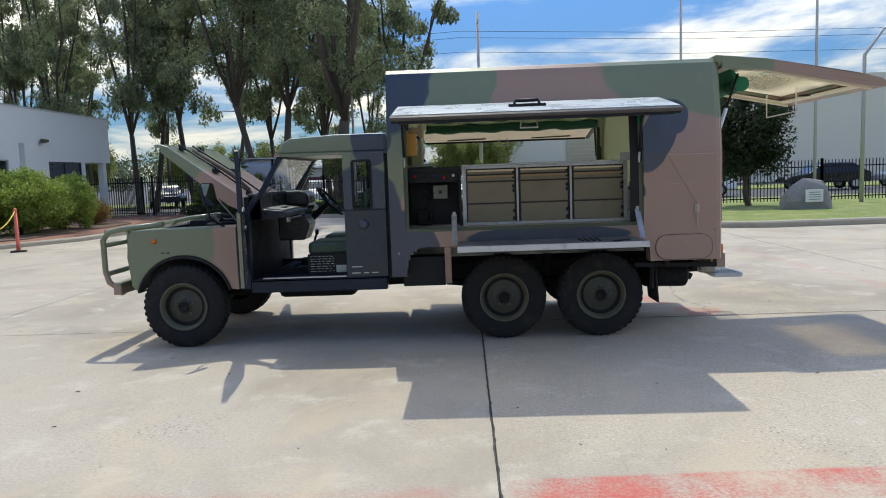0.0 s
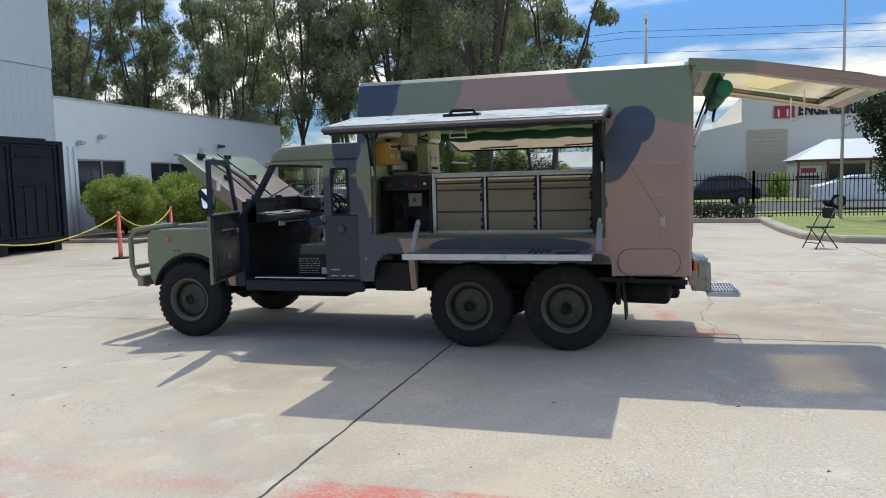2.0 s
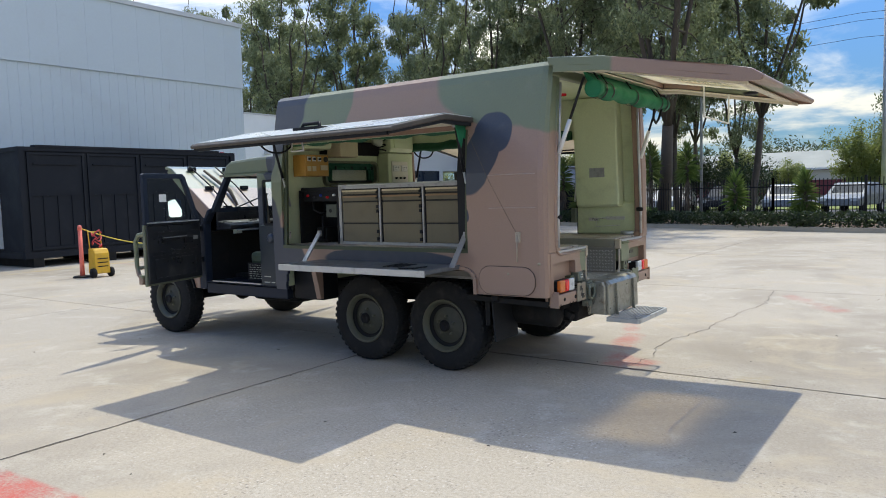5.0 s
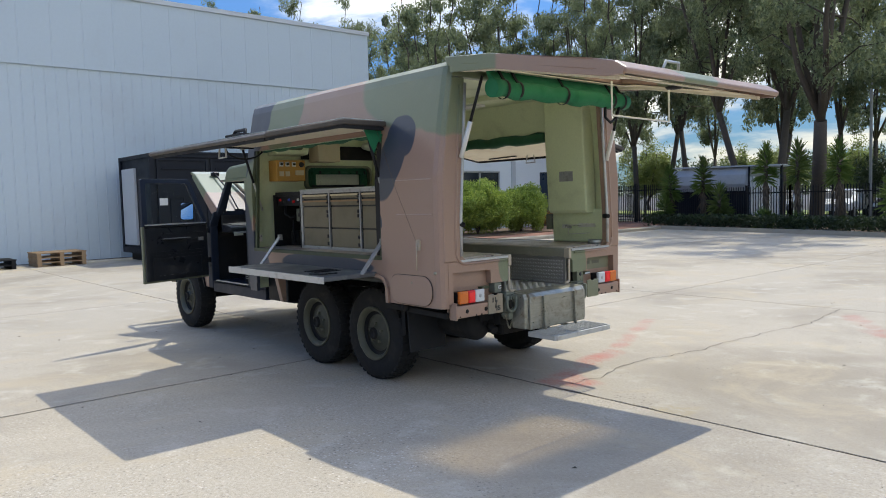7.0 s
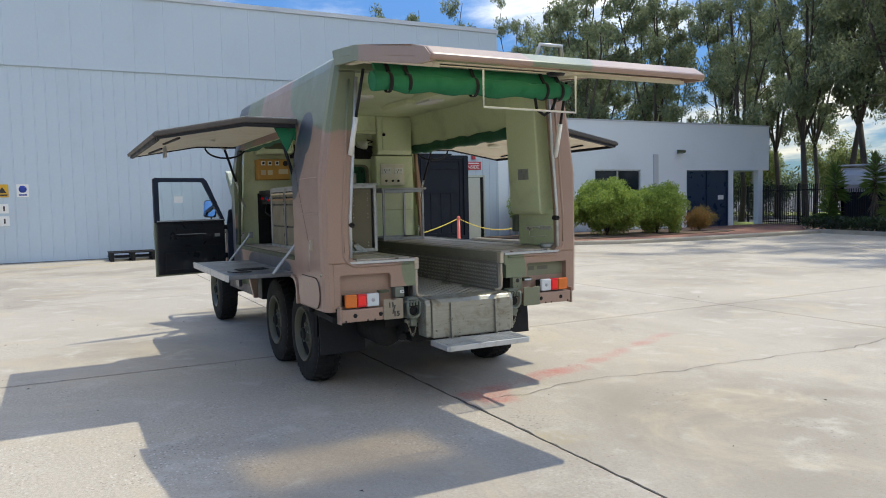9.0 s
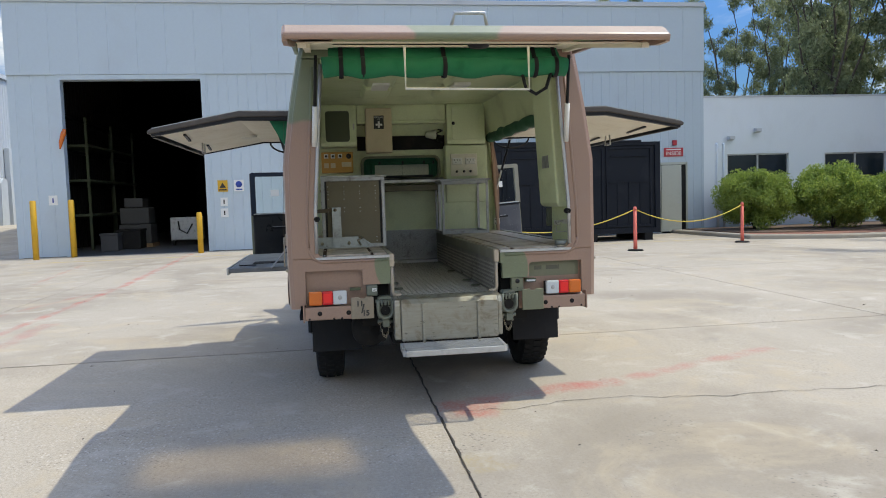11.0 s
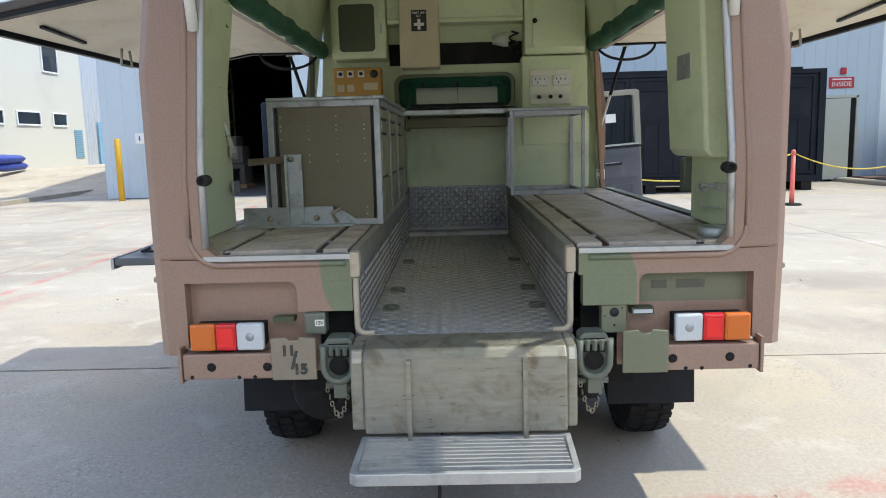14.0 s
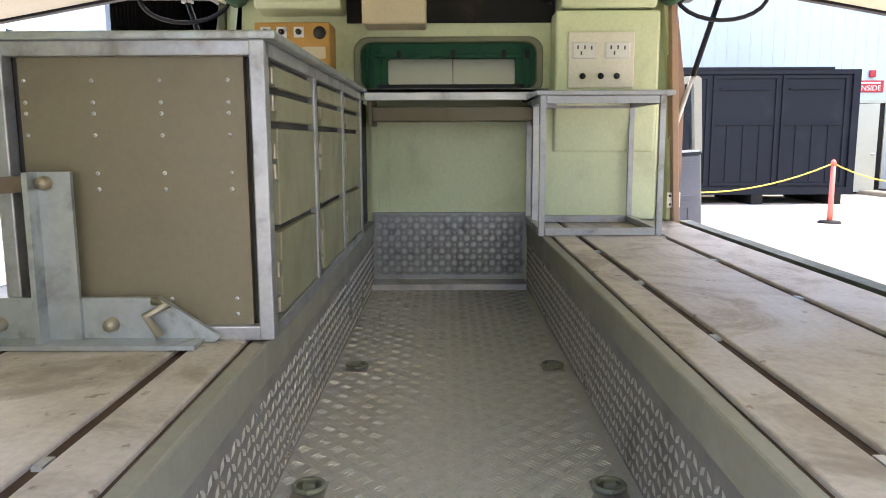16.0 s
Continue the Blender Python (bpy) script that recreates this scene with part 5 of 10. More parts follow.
    part("latch", bm, "cap", truck, "small worn brown hatch latch")
    for x, z in ((2.27, 0.985), (-0.62, 0.86), (2.0, 0.9)):
        bm = B()
        lathe(bm, [(0.001, 0.014 * side), (0.01, 0.014 * side), (0.013, 0.0)], (x, y, z), "y", 10)
        part("bolt", bm, "steel_dull", truck)

# wheel-arch lip of the box
for side in (-1, 1):
    bm = B()
    y = C + side * 1.1
    arc = [(1.52, 0.93), (1.6, 0.925), (1.655, 0.9), (1.685, 0.85), (1.69, 0.72)]
    for a, b in zip(arc, arc[1:]):
        bar(bm, (a[0], y - side * 0.06, a[1]), (b[0], y - side * 0.06, b[1]), 0.16, 0.03, (0, 0, 1))
    part("arch_lip", bm, "camo", truck)
    bm = B()
    box(bm, -0.36, 1.6, C + side * 1.0 - 0.1, C + side * 1.0 + 0.095, 0.905, 0.935)
    part("arch_plate", bm, "chassis", truck)

# roof
bm = B()
pts = [(C - 0.93, 2.525), (C - 0.9, 2.54), (C - 0.5, 2.555), (C, 2.56), (C + 0.5, 2.555), (C + 0.9, 2.54), (C + 0.93, 2.525), (C + 0.9, 2.5), (C - 0.9, 2.5)]
prism(bm, pts, "x", X0 + 0.002, X1 - 0.002)
part("roof", bm, "camo", truck, bevel=0.01)
bm = B()
box(bm, X0 + 0.06, X1 - 0.07, C - 0.915, C + 0.915, 2.46, 2.498)
part("roof_lining", bm, "olive", truck, "light green roof lining")
for y in (C - 0.34, C + 0.34):
    for x in (0.6, 1.35):
        bm = B()
        prism(bm, [(y - 0.14, 2.46), (y + 0.14, 2.46), (y + 0.11, 2.415), (y - 0.11, 2.415)], "x", x - 0.3, x + 0.3)
        part("roof_bulge", bm, "olive", truck, "light fitting housing", bevel=0.012)
for y in (C - 0.34, C + 0.34):
    bm = B()
    box(bm, 1.0, 1.3, y - 0.07, y + 0.07, 2.395, 2.414)
    part("interior_light", bm, "white", truck, "white diffuser light")
bm = B()
for y in (C + 0.4,):
    lathe(bm, [(0.001, 0.0), (0.045, 0.0), (0.05, 0.02)], (1.75, y, 2.44), "z", 16)
part("interior_light", bm, "red_lens", truck, "small red lamp")

# front wall with window into the cab
bm = B()
FX0, FX1 = X0 + 0.003, -0.62
rim_frame(bm, [(C - 1.06, 0.66), (C + 1.06, 0.66), (C + 0.94, 2.48), (C - 0.94, 2.48)], [(7.425, 1.69), (8.24, 1.69), (8.24, 1.9), (7.425, 1.9)], "x", FX0, FX1)
part("front_wall", bm, "olive", truck, "light green front wall")
bm = B()
rim_frame(bm, rounded(7.395, 8.262, 1.655, 1.925, 0.07), rounded(7.425, 8.232, 1.688, 1.9, 0.055), "x", FX1 - 0.01, FX1 + 0.05)
part("window_surround", bm, "camo_green", truck, bevel=0.008)
bm = B()
rim_frame(bm, rounded(7.415, 8.245, 1.682, 1.905, 0.04), rounded(7.547, 8.14, 1.715, 1.832, 0.01), "x", FX1 - 0.035, FX1 - 0.002)
for y in (7.6, 7.85, 8.1):
    tube(bm, [(FX1 - 0.004, y - 0.11 + 0.022 * k, 1.848 - 0.005 * math.sin(0.314 * k)) for k in range(11)], [0.011 + 0.003 * math.sin(k * 1.7) for k in range(11)], 8)
for y in (7.45, 7.475, 7.51, 8.17, 8.2):
    tube(bm, [(FX1 - 0.002, y, 1.69), (FX1 + 0.002, y + 0.004, 1.78), (FX1 - 0.002, y, 1.88)], 0.008, 6)
bc = part("blackout_curtain", bm, "canvas_dark", truck, "green canvas window blind")
for y in (7.6, 7.85, 8.085, 8.19):
    bm = B()
    box(bm, FX1, FX1 + 0.014, y - 0.01, y + 0.01, 1.832, 1.868)
    part("clip", bm, "black", bc, bevel=0.002)
bm = B()
box(bm, FX1 - 0.006, FX1 + 0.012, 7.5, 8.18, 1.687, 1.714)
part("window_ledge", bm, "black", truck, "black ledge under the window")
bm = B()
box(bm, FX1 - 0.05, FX1 - 0.04, 7.52, 8.18, 1.70, 1.88)
part("window_pane", bm, "glass", truck)
for y0, y1 in ((7.52, 7.848), (7.852, 8.18)):
    bm = B()
    box(bm, FX1 - 0.06, FX1 - 0.054, y0, y1, 1.695, 1.885)
    part("window_screen", bm, "screen", truck, "pale screen behind the window")

# rear frame
CI_ = 7.835
bm = B()
zs = [1.06, 1.4, 1.7, 2.06, 2.3, 2.42]
for side in (-1, 1):
    outer = [(C + side * (half(z) - 0.035), z) for z in zs]
    inner = [(C + side * (0.905 - max(0, z - 1.35) * 0.075), z) for z in zs]
    outer[-1] = (outer[-1][0], 2.42)
    prism(bm, outer + inner[::-1], "x", X1 - 0.06, X1 + 0.008)
pts = [(C - half(2.42) + 0.035, 2.42), (C + half(2.42) - 0.035, 2.42), (C + half(2.5) - 0.03, 2.5), (C + 0.86, 2.53), (C - 0.86, 2.53), (C - half(2.5) + 0.03, 2.5)]
prism(bm, pts, "x", X1 - 0.06, X1 + 0.008)
part("rear_frame", bm, "camo", truck, bevel=0.012)
for side in (-1, 1):
    bm = B()
    r = 0.09
    y0 = C + side * 0.912
    arc = [(y0 - side * r * (1 - math.cos(radians(a))), 1.062 + r * (1 - math.sin(radians(a)))) for a in range(0, 91, 15)]
    prism(bm, arc + [(y0, 1.062)], "x", X1 - 0.06, X1 + 0.009)
    part("corner_fillet", bm, "camo", truck)
    bm = B()
    yl = C + side * 0.945
    tube(bm, [(X1 + 0.006, C + side * (0.955 - 0.075 * max(0, z - 1.35)), z) for z in (2.36, 2.06, 1.7, 1.35, 1.14)] + [(X1 + 0.006, C + side * (0.955 - 0.1 * (1 - math.cos(radians(a)))), 1.04 + 0.1 * (1 - math.sin(radians(a)))) for a in range(0, 91, 15)] + [(X1 + 0.006, C + side * 0.42, 1.04)], 0.011, 8)
    part("moulded_lip", bm, "camo", truck)
for side in (-1, 1):
    bm = B()
    zz_ = [1.1, 1.4, 1.7, 2.06, 2.38]
    tube(bm, [(X1 + 0.006, C + side * (0.9 - max(0, z - 1.35) * 0.075), z) for z in zz_], 0.013, 8)
    part("rear_seal", bm, "alu", truck, "bright aluminium edge trim")
for side in (-1, 1):
    bm = B()
    lathe(bm, [(0.001, -0.03), (0.018, -0.03), (0.021, 0.0), (0.018, 0.03), (0.012, 0.032), (0.01, 0.02), (0.001, 0.02)], (X1 + 0.0, C + side * 0.89, 1.335), "x", 16)
    part("buffer", bm, "rubber", truck, "black rubber buffer")
for side in (-1, 1):
    a, b = C + side * 0.385, C + side * 1.03
    y0, y1 = min(a, b), max(a, b)
    bm = B()
    box(bm, X1 - 0.05, X1 + 0.004, y0, y1, 0.978, 1.0595)
    ia, ib = C + side * 0.4, C + side * 0.594
    box(bm, X1 - 0.05, X1 + 0.004, min(ia, ib), max(ia, ib), 0.87, 0.978)
    arc = [(C + side * (0.594 + 0.03 * (1 - math.sin(radians(q)))), 0.978 - 0.03 * (1 - math.cos(radians(q)))) for q in range(0, 91, 18)]
    prism(bm, arc + [(C + side * 0.594, 0.978)], "x", X1 - 0.05, X1 + 0.004)
    oa, ob_ = C + side * 0.985, C + side * 1.03
    box(bm, X1 - 0.05, X1 + 0.004, min(oa, ob_), max(oa, ob_), 0.745, 0.978)
    part("rear_panel", bm, "camo", truck, bevel=0.008)
    bm = B()
    ra, rb = C + side * 0.53, C + side * 0.99
    box(bm, X1 - 0.07, X1 - 0.05, min(ra, rb), max(ra, rb), 0.64, 0.975)
    part("recess_panel", bm, "camo", truck)
    bm = B()
    va, vb_ = C + side * 0.41, C + side * 0.6
    box(bm, X1 - 0.12, X1 - 0.1, min(va, vb_), max(va, vb_), 0.56, 0.98)
    part("rear_crossmember", bm, "chassis", truck, "dark steel behind the tow shackle")
    bm = B()
    box(bm, X1 - 0.03, X1 + 0.014, y0 + (0.0 if side > 0 else 0.12), y1 - (0.12 if side > 0 else 0), 1.055, 1.072)
    part("sill_trim", bm, "alu", truck, "bright aluminium sill edge")
    bm = B()
    yc = CI_ + side * 0.372
    box(bm, X1 - 0.04, X1 + 0.016, yc - 0.017, yc + 0.017, 0.99, 1.078)
    part("corner_cap", bm, "cap", truck, "pale painted corner cap", bevel=0.006)
    bm = B()
    arc = [(yc - side * 0.03 * (1 - math.cos(radians(q))), 0.816 - 0.03 * math.sin(radians(q))) for q in range(0, 91, 15)]
    tube(bm, [(X1 - 0.002, p, q) for p, q in [(yc, 0.985), (yc, 0.86)] + arc + [(yc - side * 0.06, 0.786)]], 0.011, 10)
    part("edge_trim", bm, "cap", truck, "pale worn edge trim", smooth=True)
    # lamp cluster
    bm = B()
    la, lb = C + side * 0.955, C + side * 0.715
    box(bm, X1 - 0.048, X1 + 0.02, min(la, lb), max(la, lb), 0.753, 0.832)
    lamp = part("tail_lamp", bm, "chassis", truck, "amber, red and clear tail lamp")
    for a, b, mt in ((0.965, 0.876, "amber"), (0.875, 0.803, "red_lens"), (0.802, 0.708, "clear_lens")):
        bm = B()
        p, q = C + side * a, C + side * b
        box(bm, X1 + 0.02, X1 + 0.05, min(p, q), max(p, q), 0.747, 0.842)
        ln_ = part("lens", bm, mt, lamp, bevel=0.008)
        bm = B()
        if mt == "clear_lens":
            lathe(bm, [(0.015, 0.05), (0.013, 0.0525), (0.001, 0.053)], (X1, (p + q) / 2, 0.795), "x", 16)
            part("bulb_spot", bm, "alu_dull", ln_, "grey bulb spot behind the lens")
        elif mt == "red_lens":
            box(bm, X1 + 0.049, X1 + 0.0525, (p + q) / 2 - 0.026, (p + q) / 2 + 0.026, 0.762, 0.827)
            part("lens_core", bm, "red_core", ln_, "bright red centre")
        else:
            box(bm, X1 + 0.049, X1 + 0.052, (p + q) / 2 - 0.036, (p + q) / 2 + 0.036, 0.757, 0.832)
            part("lens_core", bm, "amber", ln_)
    # bumper
    bm = B()
    a, b = C + side * 0.996, C + side * 0.54
    box(bm, X1 - 0.02, X1 + 0.05, min(a, b), max(a, b), 0.645, 0.736)
    bp = part("rear_bumper", bm, "camo", truck, bevel=0.006)
    for k, z, r in ((0.895, 0.69, 0.014), (0.7, 0.688, 0.014), (0.965, 0.655, 0.005), (0.8, 0.652, 0.005), (0.745, 0.652, 0.005)):
        bm = B()
        lathe(bm, [(0.001, 0.004), (r, 0.004), (r + 0.002, 0.0)], (X1 + 0.05, C + side * k, z), "x", 14)
        part("bumper_hole", bm, "chassis", bp, "dark round hole")
    bm = B()
    a, b = C + side * 1.008, C + side * 0.998
    box(bm, X1 - 0.02, X1 + 0.055, min(a, b), max(a, b), 0.634, 0.76)
    part("bumper_end", bm, "camo", truck)
    # unit plate
    bm = B()
    a, b = C + side * 0.682, C + side * 0.526
    prism(bm, [(a, 0.642), (b, 0.642), (b, 0.79), (b + (a - b) * 0.35, 0.794), (b + (a - b) * 0.4, 0.783), (b + (a - b) * 0.6, 0.783), (b + (a - b) * 0.65, 0.794), (a, 0.79)], "x", X1 + 0.052, X1 + 0.062)
    pl = part("unit_plate", bm, "plate_tan" if side < 0 else "camo_green", truck, "faded tan unit plate", bevel=0.004)
    if side < 0:
        for txt, dy, dz, s in (("11", -0.018, 0.03, 0.05), ("/", 0.002, -0.006, 0.085), ("15", 0.022, -0.036, 0.05)):
            words("lettering", txt, s, Matrix.Translation((X1 + 0.064, C - 0.604 + dy, 0.716 + dz)) @ pose(0, 0, 0, 90, 0, 90), "faded_black", pl, wide=0.002)
    # tow shackle with pin and chain
    ys = 7.84 + side * 0.4375
    bm = B()
    hoop = [(ys - 0.05, 0.765), (ys - 0.051, 0.72)] + [(ys - 0.05 * math.cos(radians(q)), 0.69 - 0.05 * math.sin(radians(q))) for q in range(0, 181, 15)] + [(ys + 0.051, 0.72), (ys + 0.05, 0.765)]
    tube(bm, [(X1 + 0.08, p, q) for p, q in hoop], 0.0115, 10)
    part("tow_shackle", bm, "shackle", truck, "olive steel tow shackle", smooth=True)
    bm = B()
    tube(bm, [(X1 + 0.06, ys - 0.066, 0.757), (X1 + 0.06, ys + 0.066, 0.757)], 0.012, 10)
    part("shackle_pin", bm, "shackle", truck)
    for dy in (-0.024, 0.0, 0.024):
        bm = B()
        bar(bm, (X1 + 0.079, ys + dy, 0.73), (X1 + 0.079, ys + dy, 0.768), 0.013, 0.014)
        part("shackle_rib", bm, "shackle", truck, bevel=0.003)
    bm = B()
    box(bm, X1 + 0.064, X1 + 0.068, ys - 0.036, ys + 0.036, 0.722, 0.77)
    part("shackle_slot", bm, "chassis", truck, "dark slot between the ribs")
    bm = B()
    box(bm, X1 - 0.08, X1 + 0.055, ys - 0.05, ys + 0.05, 0.635, 0.735)
    prism(bm, [(ys - 0.05, 0.72), (ys + 0.05, 0.72), (ys + 0.048, 0.775), (ys + 0.034, 0.788), (ys - 0.034, 0.788), (ys - 0.048, 0.775)], "x", X1 - 0.02, X1 + 0.065)
    box(bm, X1 + 0.0, X1 + 0.07, ys - 0.022, ys + 0.026, 0.575, 0.632)
    tube(bm, [(X1 + 0.03, ys - 0.055, 0.612), (X1 + 0.03, ys + 0.055, 0.612)], 0.014, 8)
    hole = B()
    lathe(hole, [(0.034, 0.066), (0.03, 0.068), (0.001, 0.068)], (X1, ys, 0.692), "x", 18)
    part("tow_hole", hole, "chassis", truck, "dark round hole")
    part("tow_bracket", bm, "shackle", truck, "olive steel tow bracket", bevel=0.004)
    bm = B()
    for k in range(12):
        z = 0.605 - 0.095 * math.sin(math.pi * k / 11)
        y = ys - 0.045 + 0.075 * k / 11
        ring = [(X1 + 0.06 + (0.006 * math.cos(a) if k % 2 else 0), y + (0 if k % 2 else 0.006 * math.cos(a)), z + 0.01 * math.sin(a)) for a in (radians(q) for q in range(0, 361, 60))]
        tube(bm, ring, 0.0022, 5, False)
    part("pin_chain", bm, "steel_dull", truck, "thin rusty pin chain")
# markings that cannot be shown as letters: plain bars
bm = B()
prism(bm, rounded(8.436, 8.828, 0.868, 0.972, 0.012), "x", X1 - 0.0505, X1 - 0.0492)
part("marking_ground", bm, "camo_green", truck, "faded green painted patch")
for y, w in ((8.497, 0.055), (8.585, 0.1)):
    bm = B()
    box(bm, X1 - 0.049, X1 - 0.047, y, y + w, 0.915, 0.945)
    part("marking_bar", bm, "faded", truck, "faded dark stencil marking")
bm = B()
box(bm, X1 - 0.049, X1 + 0.0, 7.165, 7.24, 0.833, 0.85)
part("plate_light", bm, "olive_dark", truck)
bm = B()
box(bm, X1 - 0.049, X1 + 0.0, 8.42, 8.497, 0.834, 0.857)
pl = part("plate_light", bm, "olive_dark", truck)
bm = B()
box(bm, X1 + 0.0, X1 + 0.003, 8.426, 8.491, 0.838, 0.851)
part("lens", bm, "clear_lens", pl)
bm = B()
box(bm, X1 - 0.05, X1 + 0.02, 7.28, 7.355, 0.79, 0.868)
sk = part("socket_box", bm, "shackle", truck, bevel=0.008)
bm = B()
box(bm, X1 + 0.021, X1 + 0.024, 7.318, 7.35, 0.822, 0.845)
lb = part("label_plate", bm, "white", sk)
words("lettering", "12V", 0.017, Matrix.Translation((X1 + 0.0255, 7.334, 0.8335)) @ pose(0, 0, 0, 90, 0, 90), "lettering", sk)
bm = B()
box(bm, X1 - 0.05, X1 + 0.0, 8.315, 8.402, 0.77, 0.868)
sp_ = part("cable_plate", bm, "camo_green", truck, "faded green plate with a round cable hole", bevel=0.003)
for y, z, r in ((8.359, 0.843, 0.0165), (8.36, 0.797, 0.004), (8.386, 0.858, 0.003), (8.326, 0.83, 0.003)):
    bm = B()
    lathe(bm, [(r, 0.0), (r, 0.0015), (0.001, 0.0015)], (X1, y, z), "x", 14)
    part("bolt_hole", bm, "lettering", sp_)

# rear step box and folding step
bm = B()
prism(bm, [(2.34, 0.785), (2.49, 0.775), (2.515, 0.745), (2.52, 0.49), (2.36, 0.49)], "y", 7.5, 8.17)
for ya, yb, k in ((7.455, 7.5, 0), (8.17, 8.205, 1)):
    prism(bm, [(2.34, 0.782), (2.478, 0.772), (2.498, 0.73), (2.5, 0.498), (2.36, 0.498)], "y", ya, yb)
part("step_box", bm, "step_steel", truck, "stained bare steel step box", bevel=0.008)
for y in (7.65, 8.03):
    bm = B()
    bar(bm, (2.532, y, 0.475), (2.522, y, 0.745), 0.016, 0.024, (1, 0, 0))
    part("step_box_rib", bm, "step_steel", truck)
bm = B()
rim_frame(bm, [(2.5, 7.485), (2.77, 7.48), (2.79, 7.5), (2.79, 8.15), (2.77, 8.17), (2.5, 8.18)], [(2.515, 7.505), (2.76, 7.5), (2.77, 7.51), (2.77, 8.14), (2.76, 8.15), (2.515, 8.16)], "z", 0.44, 0.478)
fs = part("folding_step", bm, "alu", truck, "ribbed aluminium folding step", bevel=0.003)
for k in range(9):
    bm = B()
    x = 2.527 + k * 0.0275
    box(bm, x, x + 0.0085, 7.508, 8.148, 0.468, 0.482)
    part("tread_bar", bm, "alu", fs)
for y in (7.7, 7.97):
    bm = B()
    box(bm, 2.515, 2.768, y - 0.032, y + 0.032, 0.455, 0.4675)
    bar(bm, (2.42, y, 0.48), (2.54, y, 0.455), 0.05, 0.016)
    part("step_bracket", bm, "galv", fs)

# ---- inside of the box ----
bm = B()
box(bm, -0.615, 2.34, 7.45, 8.22, 0.74, 0.762)
floor_p = part("well_floor", bm, "tread", truck, "worn tread plate well floor")


CI = 7.835


def tread_marks(bm, origin, u, v, nu, nv, pitch, w, bars=(-1, 0, 1), fat=0.11, gap=0.36):
    """Raised bars in a checker, five to a group, on the plane of u and v."""
    o, u, v = Vector(origin), Vector(u), Vector(v)
    nrm = u.cross(v)
    for i in range(nu):
        for j in range(nv):
            c = o + u * (i * pitch) + v * (j * pitch)
            d = (u + v).normalized() if (i + j) % 2 else (u - v).normalized()
            s = nrm.cross(d).normalized()
            for k in bars:
                q = c + s * (k * w * gap)
                a, b = q - d * w / 2, q + d * w / 2
                e = s * w * fat
                pts = [a, q + e, b, q - e]
                top = q + nrm * 0.004
                vs = [bm.verts.new(x) for x in pts] + [bm.verts.new(top)]
                for m_ in range(4):
                    bm.faces.new((vs[m_], vs[(m_ + 1) % 4], vs[4]))


